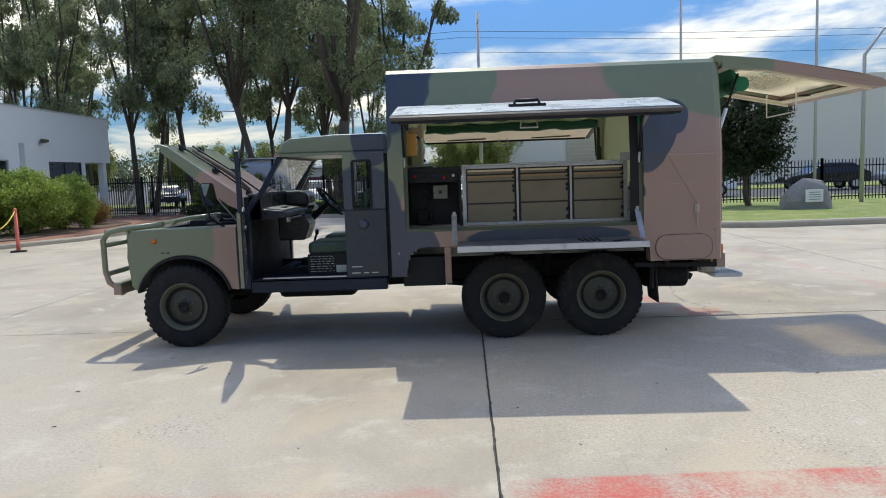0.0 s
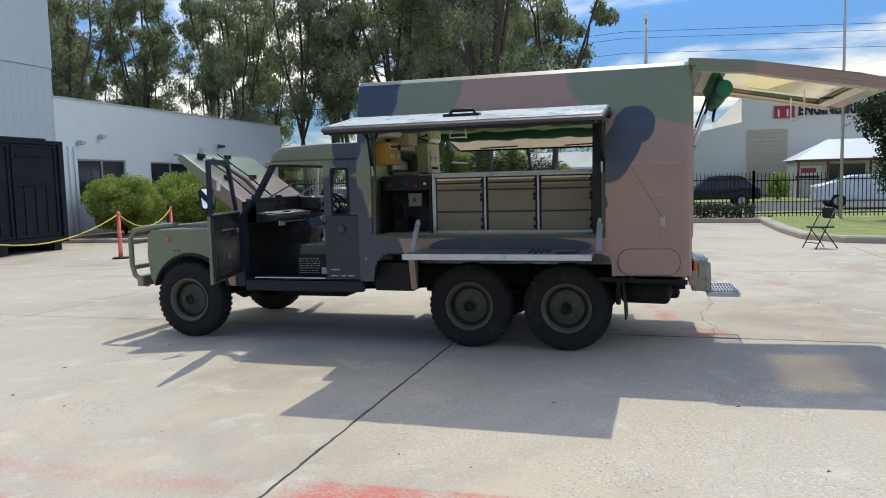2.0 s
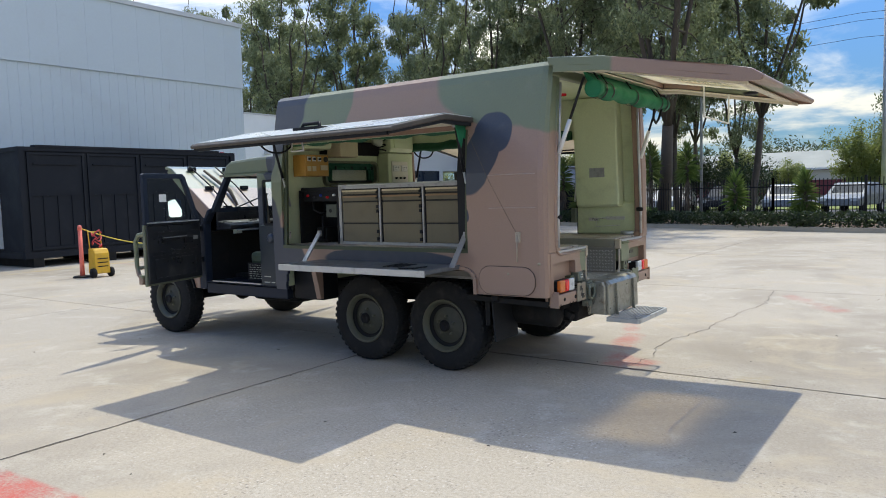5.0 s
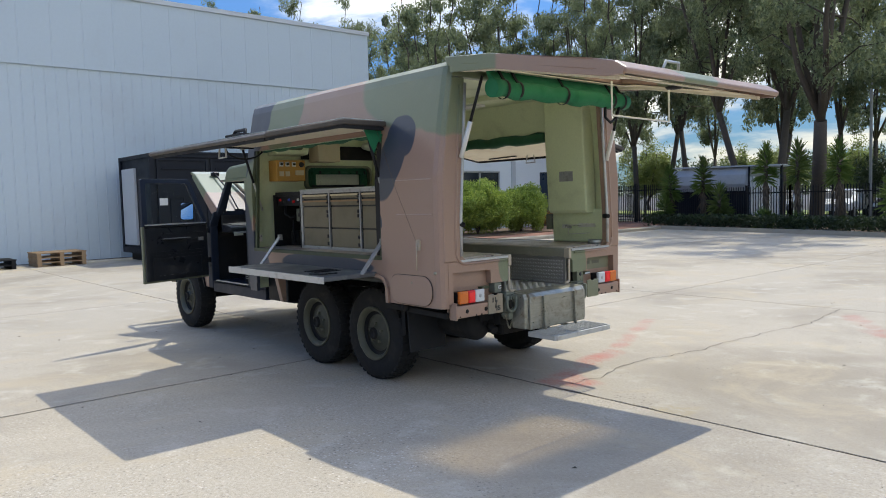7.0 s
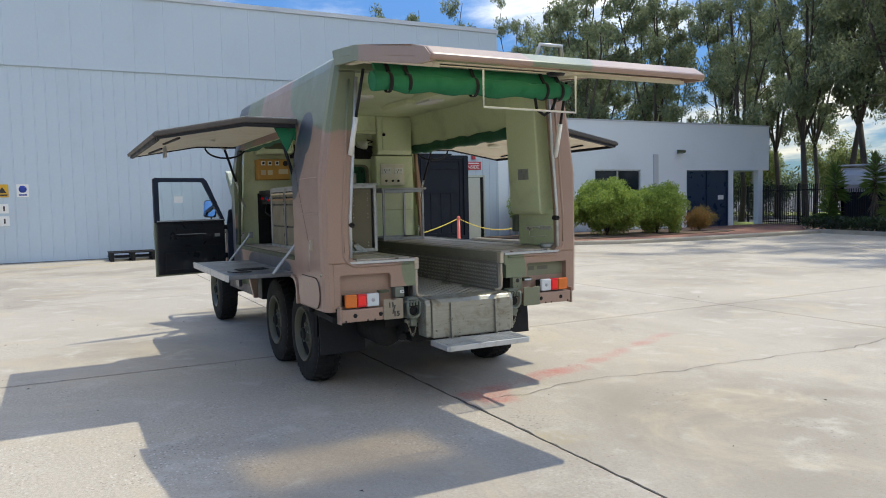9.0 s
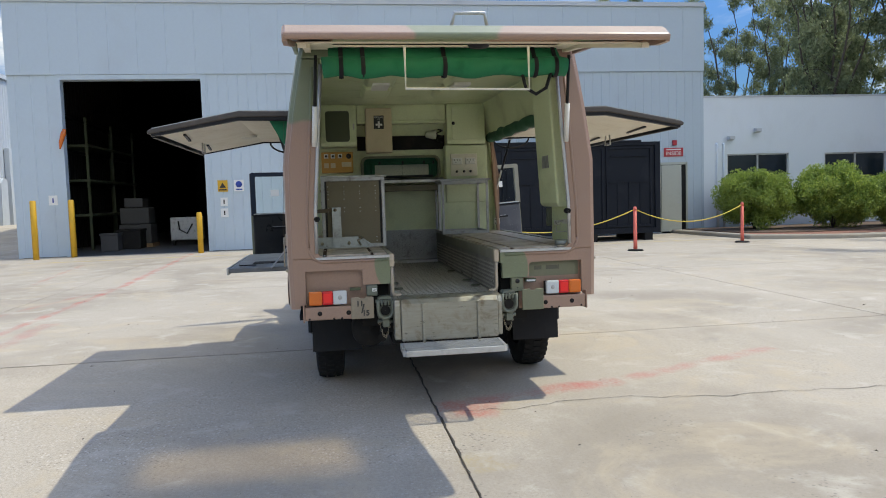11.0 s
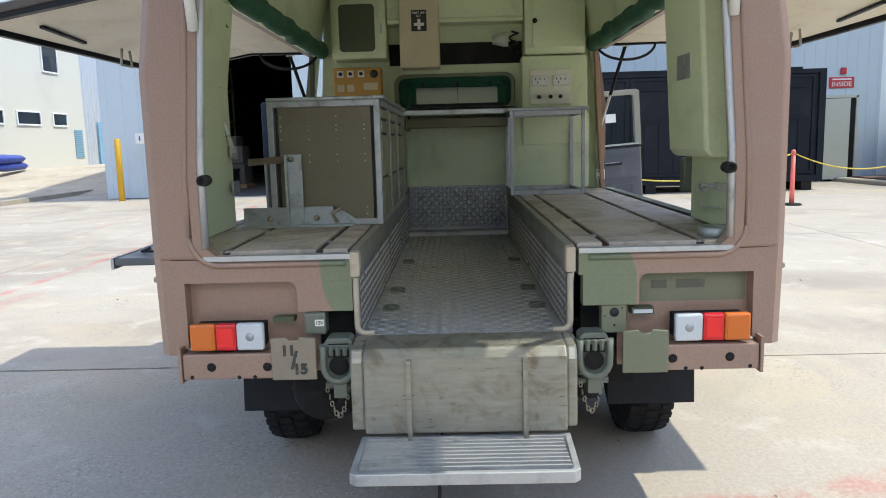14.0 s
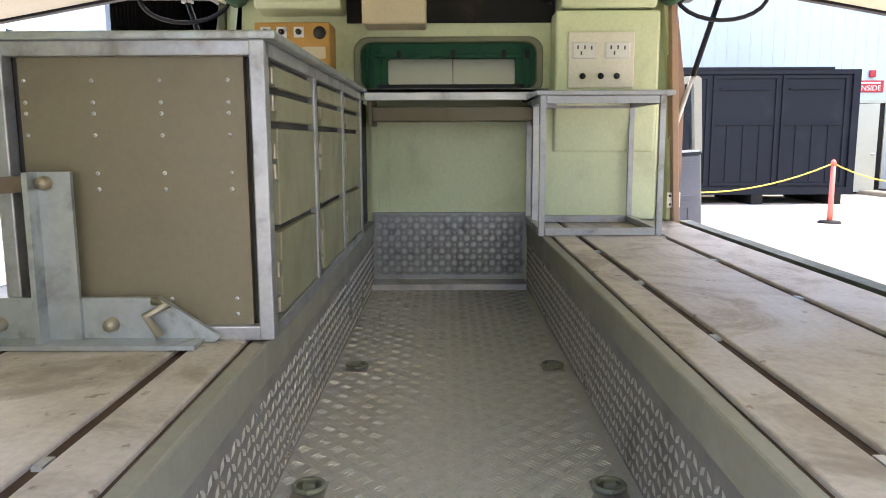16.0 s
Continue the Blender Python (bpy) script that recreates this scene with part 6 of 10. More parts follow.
bm = B()
tread_marks(bm, (-0.58, 7.49, 0.7622), (1, 0, 0), (0, 1, 0), 75, 18, 0.039, 0.034, (-1, 0, 1), 0.08, 0.3)
tagged(part("tread_pattern", bm, "floor_bar", truck, "raised bars of the tread plate"), kind="stuff")
for side in (-1, 1):
    y = CI + side * 0.366
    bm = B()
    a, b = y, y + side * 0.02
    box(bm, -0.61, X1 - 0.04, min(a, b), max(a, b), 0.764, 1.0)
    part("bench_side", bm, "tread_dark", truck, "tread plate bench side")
    bm = B()
    tread_marks(bm, (2.27 if side < 0 else -0.59, y - side * 0.0012, 0.785), (-1, 0, 0) if side < 0 else (1, 0, 0), (0, 0, 1), 96, 7, 0.03, 0.032, (0,), 0.2)
    tagged(part("tread_pattern", bm, "tread_bar", truck, "raised bars of the tread plate"), kind="stuff")
    bm = B()
    a, b = y - side * 0.004, y + side * 0.03
    box(bm, -0.61, X1 - 0.045, min(a, b), max(a, b), 1.0, 1.078)
    part("bench_edge", bm, "bench_edge", truck, "worn painted bench edge", bevel=0.006)
    # bench boards with grooves between
    for k, (a, b) in enumerate(((0.402, 0.491), (0.515, 0.82), (0.846, 1.035))):
        p, q = CI + side * a, CI + side * b
        bm = B()
        box(bm, -0.6, X1 - 0.05, min(p, q), max(p, q), 1.05, 1.083)
        part("bench_board", bm, "bench", truck, "scuffed grey bench board", bevel=0.004)
    bm = B()
    p, q = CI + side * 0.39, CI + side * 1.03
    box(bm, -0.6, X1 - 0.052, min(p, q), max(p, q), 1.03, 1.074)
    part("bench_base", bm, "groove", truck, "rusty channel between the boards")
    for k in range(5):
        for g in (0.503, 0.833):
            bm = B()
            x = -0.2 + k * 0.56 + (0.2 if g > 0.6 else 0)
            box(bm, x, x + 0.03, CI + side * g - 0.007, CI + side * g + 0.007, 1.074, 1.08)
            part("groove_clip", bm, "alu", truck, "small metal clips in the grooves")
    # rear pillar covers
    if side < 0:
        continue
    bm = B()
    ya, yb, yc = C + side * 1.03, C + side * 0.9, C + side * 0.87
    prism(bm, [(ya, 1.36), (yb, 1.36), (C + side * 0.88, 1.39), (C + side * 0.83, 2.3), (C + side * 0.83, 2.45), (C + side * 0.98, 2.45)], "x", 1.66, 2.12)
    part("pillar_cover", bm, "olive", truck, "light green moulded cover", bevel=0.015)
    bm = B()
    prism(bm, [(ya, 1.085), (C + side * 0.985, 1.085), (C + side * 0.985, 1.4), (ya, 1.4)], "x", 1.625, 2.27)
    part("pillar_foot", bm, "olive", truck, bevel=0.015)
    bm = B()
    a, b = C + side * 0.868, C + side * 0.86
    box(bm, 1.82, 1.98, min(a, b), max(a, b), 1.66, 1.8)
    part("pillar_plate", bm, "alu_dull", truck, "dull metal plate with worn print")
    bm = B()
    yy = C + side * 0.985
    box(bm, 1.76, 1.86, min(yy, yy - side * 0.02), max(yy, yy - side * 0.02), 1.215, 1.25)
    box(bm, 1.95, 2.14, min(yy, yy - side * 0.016), max(yy, yy - side * 0.016), 1.23, 1.262)
    tube(bm, [(1.84, yy - side * 0.024, 1.235), (1.9, yy - side * 0.03, 1.245), (2.0, yy - side * 0.028, 1.25)], 0.007, 7)
    tube(bm, [(1.85, yy - side * 0.03, 1.21), (1.84, yy - side * 0.03, 1.16), (2.1, yy - side * 0.03, 1.175)], 0.004, 6)
    part("grab_latch", bm, "zinc", truck, "bright metal catch")
    bm = B()
    prism(bm, [(C + side * 0.955, 1.2), (C + side * 1.02, 1.2), (C + side * 1.02, 1.35), (C + side * 0.955, 1.35)], "x", 1.565, 1.624)
    part("lock_block", bm, "shackle", truck, "dark grey lock block on the post", bevel=0.008)
    bm = B()
    lathe(bm, [(0.06, 0.0), (0.066, 0.005), (0.066, 0.035), (0.06, 0.038), (0.054, 0.035), (0.054, 0.012), (0.001, 0.01)], (2.2, C + side * 0.9, 1.083), "z", 28)
    part("cup_ring", bm, "galv", truck, "round grey metal cup on the bench")
for y in (7.54, 8.14):
    for x in (1.5, 1.87, 0.7):
        bm = B()
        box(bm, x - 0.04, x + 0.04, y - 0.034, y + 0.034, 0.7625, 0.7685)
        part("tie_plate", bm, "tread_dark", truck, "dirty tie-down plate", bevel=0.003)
        bm = B()
        tube(bm, [(x + 0.03 * math.cos(radians(a)), y + 0.03 * math.sin(radians(a)), 0.776) for a in range(0, 361, 30)], 0.006, 6, False)
        box(bm, x - 0.008, x + 0.008, y - 0.012, y + 0.012, 0.769, 0.784)
        part("tie_down", bm, "shackle", truck, "recessed tie-down ring")
bm = B()
box(bm, -0.618, -0.6, 7.465, 8.197, 0.8, 1.118)
part("kick_plate", bm, "alu_dull", truck, "bright tread plate kick panel")
bm = B()
tread_marks(bm, (-0.5985, 7.48, 0.83), (0, 1, 0), (0, 0, 1), 24, 10, 0.03, 0.032, (-2, -1, 0, 1, 2), 0.07, 0.2)
tagged(part("tread_pattern", bm, "alu_dull", truck, "raised bars of the tread plate"), kind="stuff")
bm = B()
prism(bm, [(-0.6, 0.764), (-0.5, 0.764), (-0.5, 0.79), (-0.59, 0.8)], "y", 7.47, 8.19)
part("kick_ledge", bm, "alu", truck)
bm = B()
box(bm, -0.618, -0.606, 7.5, 7.55, 1.12, 1.6)
box(bm, -0.618, -0.598, 7.465, 7.5, 1.12, 1.62)
part("wall_strip", bm, "olive", truck)

# counter with a shallow tray under the window
bm = B()
box(bm, -0.6, -0.3, 7.47, 8.25, 1.655, 1.675)
box(bm, -0.315, -0.3, 7.47, 8.25, 1.625, 1.675)
part("counter", bm, "alu", truck, bevel=0.003)
bm = B()
box(bm, -0.58, -0.33, 7.5, 8.2, 1.54, 1.6)
for y in (7.48, 8.2):
    box(bm, -0.58, -0.32, y, y + 0.018, 1.52, 1.65)
part("counter_tray", bm, "drawer", truck, bevel=0.004)
bm = B()
for x, y in ((-0.31, 8.2),):
    box(bm, x - 0.012, x + 0.012, y - 0.012, y + 0.012, 1.08, 1.66)
part("counter_leg", bm, "alu", truck)

# upper lockers
for y0, y1, lab in ((6.98, 7.36, "light green locker with a dark window"), (8.32, 8.74, "light green wall locker")):
    bm = B()
    prism(bm, [(-0.62, 2.02), (-0.45, 2.03), (-0.43, 2.07), (-0.43, 2.46), (-0.62, 2.46)], "y", y0, y1)
    lk = part("locker", bm, "olive", truck, lab, bevel=0.012)
    bm = B()
    if y0 < C:
        prism(bm, [(y, z) for y, z in rounded(7.03, 7.29, 2.07, 2.4, 0.03)], "x", -0.43, -0.424)
        part("locker_window", bm, "olive_dark", lk, "dark window")
        bm = B()
        rim_frame(bm, rounded(7.015, 7.305, 2.055, 2.415, 0.035), rounded(7.035, 7.285, 2.075, 2.395, 0.03), "x", -0.43, -0.415)
        part("window_rim", bm, "olive", lk)
        bm = B()
        box(bm, -0.43, -0.41, 7.32, 7.335, 2.2, 2.26)
        part("catch", bm, "alu", lk)
    else:
        prism(bm, rounded(8.375, 8.67, 2.07, 2.43, 0.03), "x", -0.43, -0.418)
        dr = part("locker_door", bm, "olive", lk, bevel=0.004)
        bm = B()
        lathe(bm, [(0.001, 0.02), (0.015, 0.018), (0.018, 0)], (-0.418, 8.39, 2.25), "x", 12)
        part("knob", bm, "black", dr)
bm = B()
box(bm, -0.62, -0.45, 7.365, 8.315, 2.26, 2.29)
box(bm, -0.62, -0.46, 7.365, 8.315, 2.29, 2.46)
part("header_ledge", bm, "olive", truck, bevel=0.008)
# flat dark sheet on the wall stands for the shade behind the kit
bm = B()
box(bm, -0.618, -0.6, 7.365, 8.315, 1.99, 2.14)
part("recess_shade", bm, "chassis", truck, "dark sheet painted as the shade behind the kit")
bm = B()
prism(bm, [(-0.62, 1.4), (-0.5, 1.4), (-0.46, 1.66), (-0.46, 2.02), (-0.62, 2.02)], "y", 8.3, 8.76)
part("panel_backing", bm, "olive", truck, bevel=0.012)
bm = B()
prism(bm, [(-0.62, 1.09), (-0.52, 1.09), (-0.5, 1.62), (-0.62, 1.62)], "y", 8.22, 8.78)
part("corner_panel", bm, "olive", truck, bevel=0.01)

# ---- things fixed in the box ----
sw = thing("switch_panel", (-0.45, 7.15, 1.755), "orange electrical switch box with white dials and a black gauge", "switch box")
bm = B()
box(bm, -0.615, -0.44, 6.98, 7.31, 1.755, 1.97)
part("casing", bm, "panel_orange", sw, bevel=0.006)
for y in (7.03, 7.1, 7.175):
    bm = B()
    box(bm, -0.44, -0.435, y - 0.022, y + 0.022, 1.905, 1.95)
    d = part("dial_plate", bm, "white", sw)
    bm = B()
    lathe(bm, [(0.001, 0.018), (0.012, 0.018), (0.013, 0)], (-0.435, y, 1.928), "x", 10)
    part("knob", bm, "lettering", d)
bm = B()
lathe(bm, [(0.001, 0.012), (0.026, 0.012), (0.028, 0)], (-0.44, 7.265, 1.925), "x", 20)
part("gauge", bm, "lettering", sw)
for y, z, w, h in ((7.03, 1.83, 0.05, 0.05), (7.1, 1.83, 0.05, 0.05), (7.24, 1.84, 0.1, 0.05)):
    bm = B()
    box(bm, -0.44, -0.434, y - w / 2, y + w / 2, z - h / 2, z + h / 2)
    part("outlet_plate", bm, "panel_beige", sw)
fk = thing("first_aid_box", (-0.5, 7.59, 1.955), "beige metal first aid box with a black label", "first aid kit")
bm = B()
box(bm, -0.6, -0.4, 7.455, 7.73, 1.955, 2.42)
part("case", bm, "panel_beige", fk, bevel=0.01)
bm = B()
box(bm, -0.4, -0.397, 7.54, 7.645, 2.2, 2.34)
lb = part("label", bm, "lettering", fk, "black label with white print")
bm = B()
box(bm, -0.397, -0.395, 7.583, 7.603, 2.21, 2.28)
box(bm, -0.397, -0.395, 7.558, 7.628, 2.235, 2.255)
part("cross", bm, "white", lb)
words("lettering", "FIRST AID\nKIT", 0.022, Matrix.Translation((-0.395, 7.593, 2.31)) @ pose(0, 0, 0, 90, 0, 90), "white", lb, thick=0.0008)
sp = thing("socket_panel", (-0.45, 8.5, 1.69), "ivory plate with two power sockets and three knobs", "socket plate")
bm = B()
box(bm, -0.46, -0.448, 8.355, 8.645, 1.685, 1.925)
part("plate", bm, "panel_ivory", sp, bevel=0.003)
for y in (8.425, 8.57):
    bm = B()
    box(bm, -0.448, -0.436, y - 0.055, y + 0.055, 1.81, 1.88)
    so = part("socket", bm, "white", sp, bevel=0.006)
    bm = B()
    for dy, dz in ((-0.03, 0.012), (0.0, 0.012), (-0.015, -0.012), (0.03, 0.01)):
        bm = B()
        box(bm, -0.436, -0.4345, y + dy - 0.003, y + dy + 0.003, 1.845 + dz - 0.008, 1.845 + dz + 0.008)
        part("pin_hole", bm, "lettering", so)
for y in (8.42, 8.5, 8.57):
    bm = B()
    lathe(bm, [(0.001, 0.02), (0.01, 0.02), (0.014, 0.0)], (-0.448, y, 1.735), "x", 12)
    part("knob", bm, "lettering", sp)
wl_ = thing("work_lamp", (-0.45, 8.2, 2.08), "black handheld work lamp with a coiled cable", "lamp")
bm = B()
lathe(bm, [(0.001, -0.06), (0.03, -0.06), (0.05, 0.02), (0.05, 0.05), (0.001, 0.05)], (-0.5, 8.16, 2.14), "y", 14)
part("head", bm, "panel_grey", wl_)
bm = B()
tube(bm, [(-0.5 + 0.05 * math.cos(k * 0.7), 8.25 + 0.03 * math.sin(k * 0.7), 2.04 + 0.007 * k) for k in range(24)], 0.007, 6)
part("cable", bm, "black", wl_)

# drawer cabinet
cab = thing("drawer_cabinet", (0.75, 7.22, 1.083), "olive tool drawer cabinet in an aluminium angle frame", "cabinet")
KX0, KX1, KY0, KY1, KZ0, KZ1 = 0.0, 1.51, 7.0, 7.475, 1.084, 1.64
bm = B()
box(bm, KX0 + 0.02, KX1 - 0.004, KY0 + 0.03, KY1 - 0.03, KZ0 + 0.01, KZ1 - 0.02)
part("body", bm, "drawer", cab, "olive board carcass")
# black boards stand for the shadows in the gaps round the drawers
for ya, yb in ((KY0 + 0.004, KY0 + 0.029), (KY1 - 0.029, KY1 - 0.004)):
    bm = B()
    box(bm, KX0 + 0.02, KX1 - 0.02, ya, yb, KZ0 + 0.012, KZ1 - 0.022)
    part("drawer_gap_shade", bm, "lettering", cab, "black board painted as the shade between the drawers")
bm = B()
posts_x = [KX0, 0.5, 1.0, KX1]
for x in posts_x:
    box(bm, x - 0.018, x + 0.018, KY1 - 0.014, KY1 + 0.014, KZ0, KZ1)
    if x in (KX0, KX1):
        box(bm, x - 0.018, x + 0.018, KY0 - 0.014, KY0 + 0.014, KZ0, KZ1)
for z in (KZ0 + 0.012, KZ1 - 0.014):
    for y in (KY0, KY1):
        bar(bm, (KX0, y, z), (KX1, y, z), 0.028, 0.028)
    for x in (KX0, KX1):
        bar(bm, (x, KY0, z), (x, KY1, z), 0.028, 0.028)
part("frame", bm, "alu_dull", cab, "aluminium angle frame", bevel=0.003)
for x in posts_x[1:-1]:
    # black strip stands for the shaded gap beside each post
    bm = B()
    box(bm, x - 0.022, x + 0.022, KY0 - 0.004, KY0 + 0.01, KZ0 + 0.03, KZ1 - 0.03)
    part("post_gap", bm, "black", cab, "black strip painted as the shade beside the post")
    bm = B()
    box(bm, x - 0.009, x + 0.009, KY0 - 0.018, KY0 - 0.004, KZ0 + 0.002, KZ1 - 0.002)
    part("post", bm, "alu_dull", cab)
bm = B()
box(bm, KX0 - 0.02, KX1 + 0.02, KY0 - 0.015, KY1 + 0.035, KZ1, KZ1 + 0.016)
part("top", bm, "galv", cab, "grey metal top", bevel=0.004)
for xa, xb in zip(posts_x, posts_x[1:]):
    for face in (-1, 1):
        y = KY0 - 0.004 if face < 0 else KY1 + 0.004
        for z0, z1 in ((1.112, 1.278), (1.292, 1.483), (1.497, 1.548), (1.562, 1.602)):
            bm = B()
            ya, yb = sorted((y - face * 0.02, y + face * 0.006))
            x0, x1 = (xa + 0.03, xb - 0.03) if face < 0 else (xa + 0.022, xb - 0.09)
            box(bm, x0, x1, ya, yb, z0, z1)
            dr = part("drawer", bm, "drawer" if face < 0 else "drawer_front", cab, bevel=0.003)
            if face < 0 and z1 in (1.548, 1.602):
                bm = B()
                box(bm, x0 + 0.003, x1 - 0.003, ya - 0.01, ya, z1 - 0.018, z1 - 0.002)
                part("drawer_lip", bm, "timber" if z1 == 1.548 else "panel_beige", dr, "pale drawer lip")
        ya, yb = sorted((y - face * 0.01, y + face * 0.012))
        for z in (1.14, 1.21, 1.4, 1.44, 1.53, 1.58):
            bm = B()
            x = xb - 0.05 if face > 0 else xb - 0.034
            box(bm, x - 0.014, x + 0.014, ya, yb, z - 0.016, z + 0.016)
            part("catch", bm, "black" if face < 0 else "steel_dull", cab, bevel=0.003)
for row in (1.13, 1.16, 1.37, 1.4, 1.47, 1.51, 1.53, 1.57):
    for k in range(4):
        bm = B()
        lathe(bm, [(0.001, 0.003), (0.0035, 0.0025), (0.0045, 0)], (KX1 - 0.004, 7.04 + 0.125 * k, row), "x", 7)
        part("rivet", bm, "alu", cab, "small bright rivets")
# steel vice bracket at the cabinet end
vb = thing("bracket", (1.7, 7.1, 1.083), "galvanised steel post bracket bolted on the bench", "bracket")
bm = B()
prism(bm, [(6.86, 1.085), (7.38, 1.085), (7.39, 1.095), (7.28, 1.17), (6.86, 1.17)], "x", 1.53, 1.542)
part("base_plate", bm, "galv", vb)
bm = B()
box(bm, 1.542, 1.6, 6.86, 7.36, 1.085, 1.093)
part("base_flange", bm, "galv", vb)
bm = B()
box(bm, 1.542, 1.552, 7.065, 7.135, 1.093, 1.405)
box(bm, 1.552, 1.585, 7.065, 7.075, 1.093, 1.405)
part("post", bm, "galv", vb)
bm = B()
tube(bm, [(1.545, 7.27, 1.165), (1.56, 7.3, 1.16), (1.56, 7.26, 1.14), (1.56, 7.285, 1.1)], 0.009, 7)
part("hook", bm, "steel_dull", vb)
for x, y, z in ((1.553, 7.09, 1.385), (1.543, 7.19, 1.12), (1.543, 6.98, 1.12)):
    bm = B()
    lathe(bm, [(0.001, 0.02), (0.012, 0.018), (0.014, 0)], (x, y, z), "x", 8)
    part("bolt", bm, "steel_dull", vb)
# latch plates on the rear edge of the side opening
for z in (1.27, 1.425):
    bm = B()
    box(bm, 1.51, 1.6, 6.83, 6.842, z - 0.025, z + 0.025)
    box(bm, 1.51, 1.52, 6.8, 6.842, z - 0.035, z + 0.02)
    part("latch_plate", bm, "galv", truck, "dull metal latch plate", bevel=0.003)
bm = B()
bar(bm, (1.56, 6.9, 1.375), (1.56, 7.07, 1.385), 0.012, 0.03)
part("strap", bm, "strap", vb, "worn brown strap")
# open aluminium frame on the other bench
fr = thing("metal_frame", (-0.28, 8.42, 1.083), "empty aluminium angle frame stand on the bench", "frame")
for x in (-0.48, 0.0):
    for y in (8.19, 8.65):
        bm = B()
        box(bm, x - 0.011, x + 0.011, y - 0.011, y + 0.011, 1.084, 1.625)
        part("upright", bm, "alu_dull", fr)
for z in (1.1, 1.61):
    for x in (-0.48, 0.0):
        bm = B()
        box(bm, x - 0.012, x + 0.012, 8.204, 8.636, z - 0.014, z + 0.014)
        part("rail", bm, "alu_dull", fr)
    for y in (8.19, 8.65):
        bm = B()
        box(bm, -0.466, -0.014, y - 0.012, y + 0.012, z - 0.014, z + 0.014)
        part("rail", bm, "alu_dull", fr)
bm = B()
box(bm, -0.51, 0.03, 8.16, 8.69, 1.625, 1.645)
part("top", bm, "alu_dull", fr, bevel=0.004)
# black equipment bay by the left opening
eb = thing("equipment_bay", (-0.28, 7.1, 1.083), "black equipment bay with toggles, cables and a grey outlet box", "control panel")
bm = B()
box(bm, -0.54, -0.03, 7.3, 7.45, 1.084, 1.62)
box(bm, -0.54, -0.03, 7.0, 7.44, 1.6, 1.64)
box(bm, -0.05, -0.03, 6.99, 7.44, 1.084, 1.6)
part("carcass", bm, "black", eb, bevel=0.004)
bm = B()
box(bm, -0.555, -0.541, 6.985, 7.44, 1.084, 1.615)
part("side_panel", bm, "chassis", eb, "black panel beside the opening")
bm = B()
box(bm, -0.53, -0.06, 7.02, 7.04, 1.5, 1.6)
pn = part("toggle_panel", bm, "black", eb)
for k, mt in enumerate(("red_lens", "lettering", "blue", "red_lens", "white")):
    bm = B()
    lathe(bm, [(0.001, -0.02), (0.012, -0.018), (0.014, 0)], (-0.46 + 0.09 * k, 7.02, 1.56 - 0.02 * (k % 2)), "y", 10)
    part("toggle", bm, mt, pn)
bm = B()
box(bm, -0.3, -0.16, 7.1, 7.3, 1.34, 1.47)
ob2 = part("outlet_box", bm, "shackle", eb, "grey outlet box", bevel=0.006)
bm = B()
lathe(bm, [(0.02, -0.01), (0.001, -0.01)], (-0.23, 7.1, 1.405), "y", 12)
part("outlet", bm, "lettering", ob2)
bm = B()
tube(bm, [(-0.42, 7.05, 1.5), (-0.4, 7.03, 1.42), (-0.32, 7.05, 1.38), (-0.3, 7.1, 1.4)], 0.01, 7)
tube(bm, [(-0.35, 7.1, 1.35), (-0.33, 7.08, 1.25), (-0.36, 7.12, 1.12)], 0.012, 7)
part("cable", bm, "black", eb)
bm = B()
box(bm, -0.46, -0.32, 7.12, 7.29, 1.09, 1.24)
part("lower_case", bm, "chassis", eb, bevel=0.01)

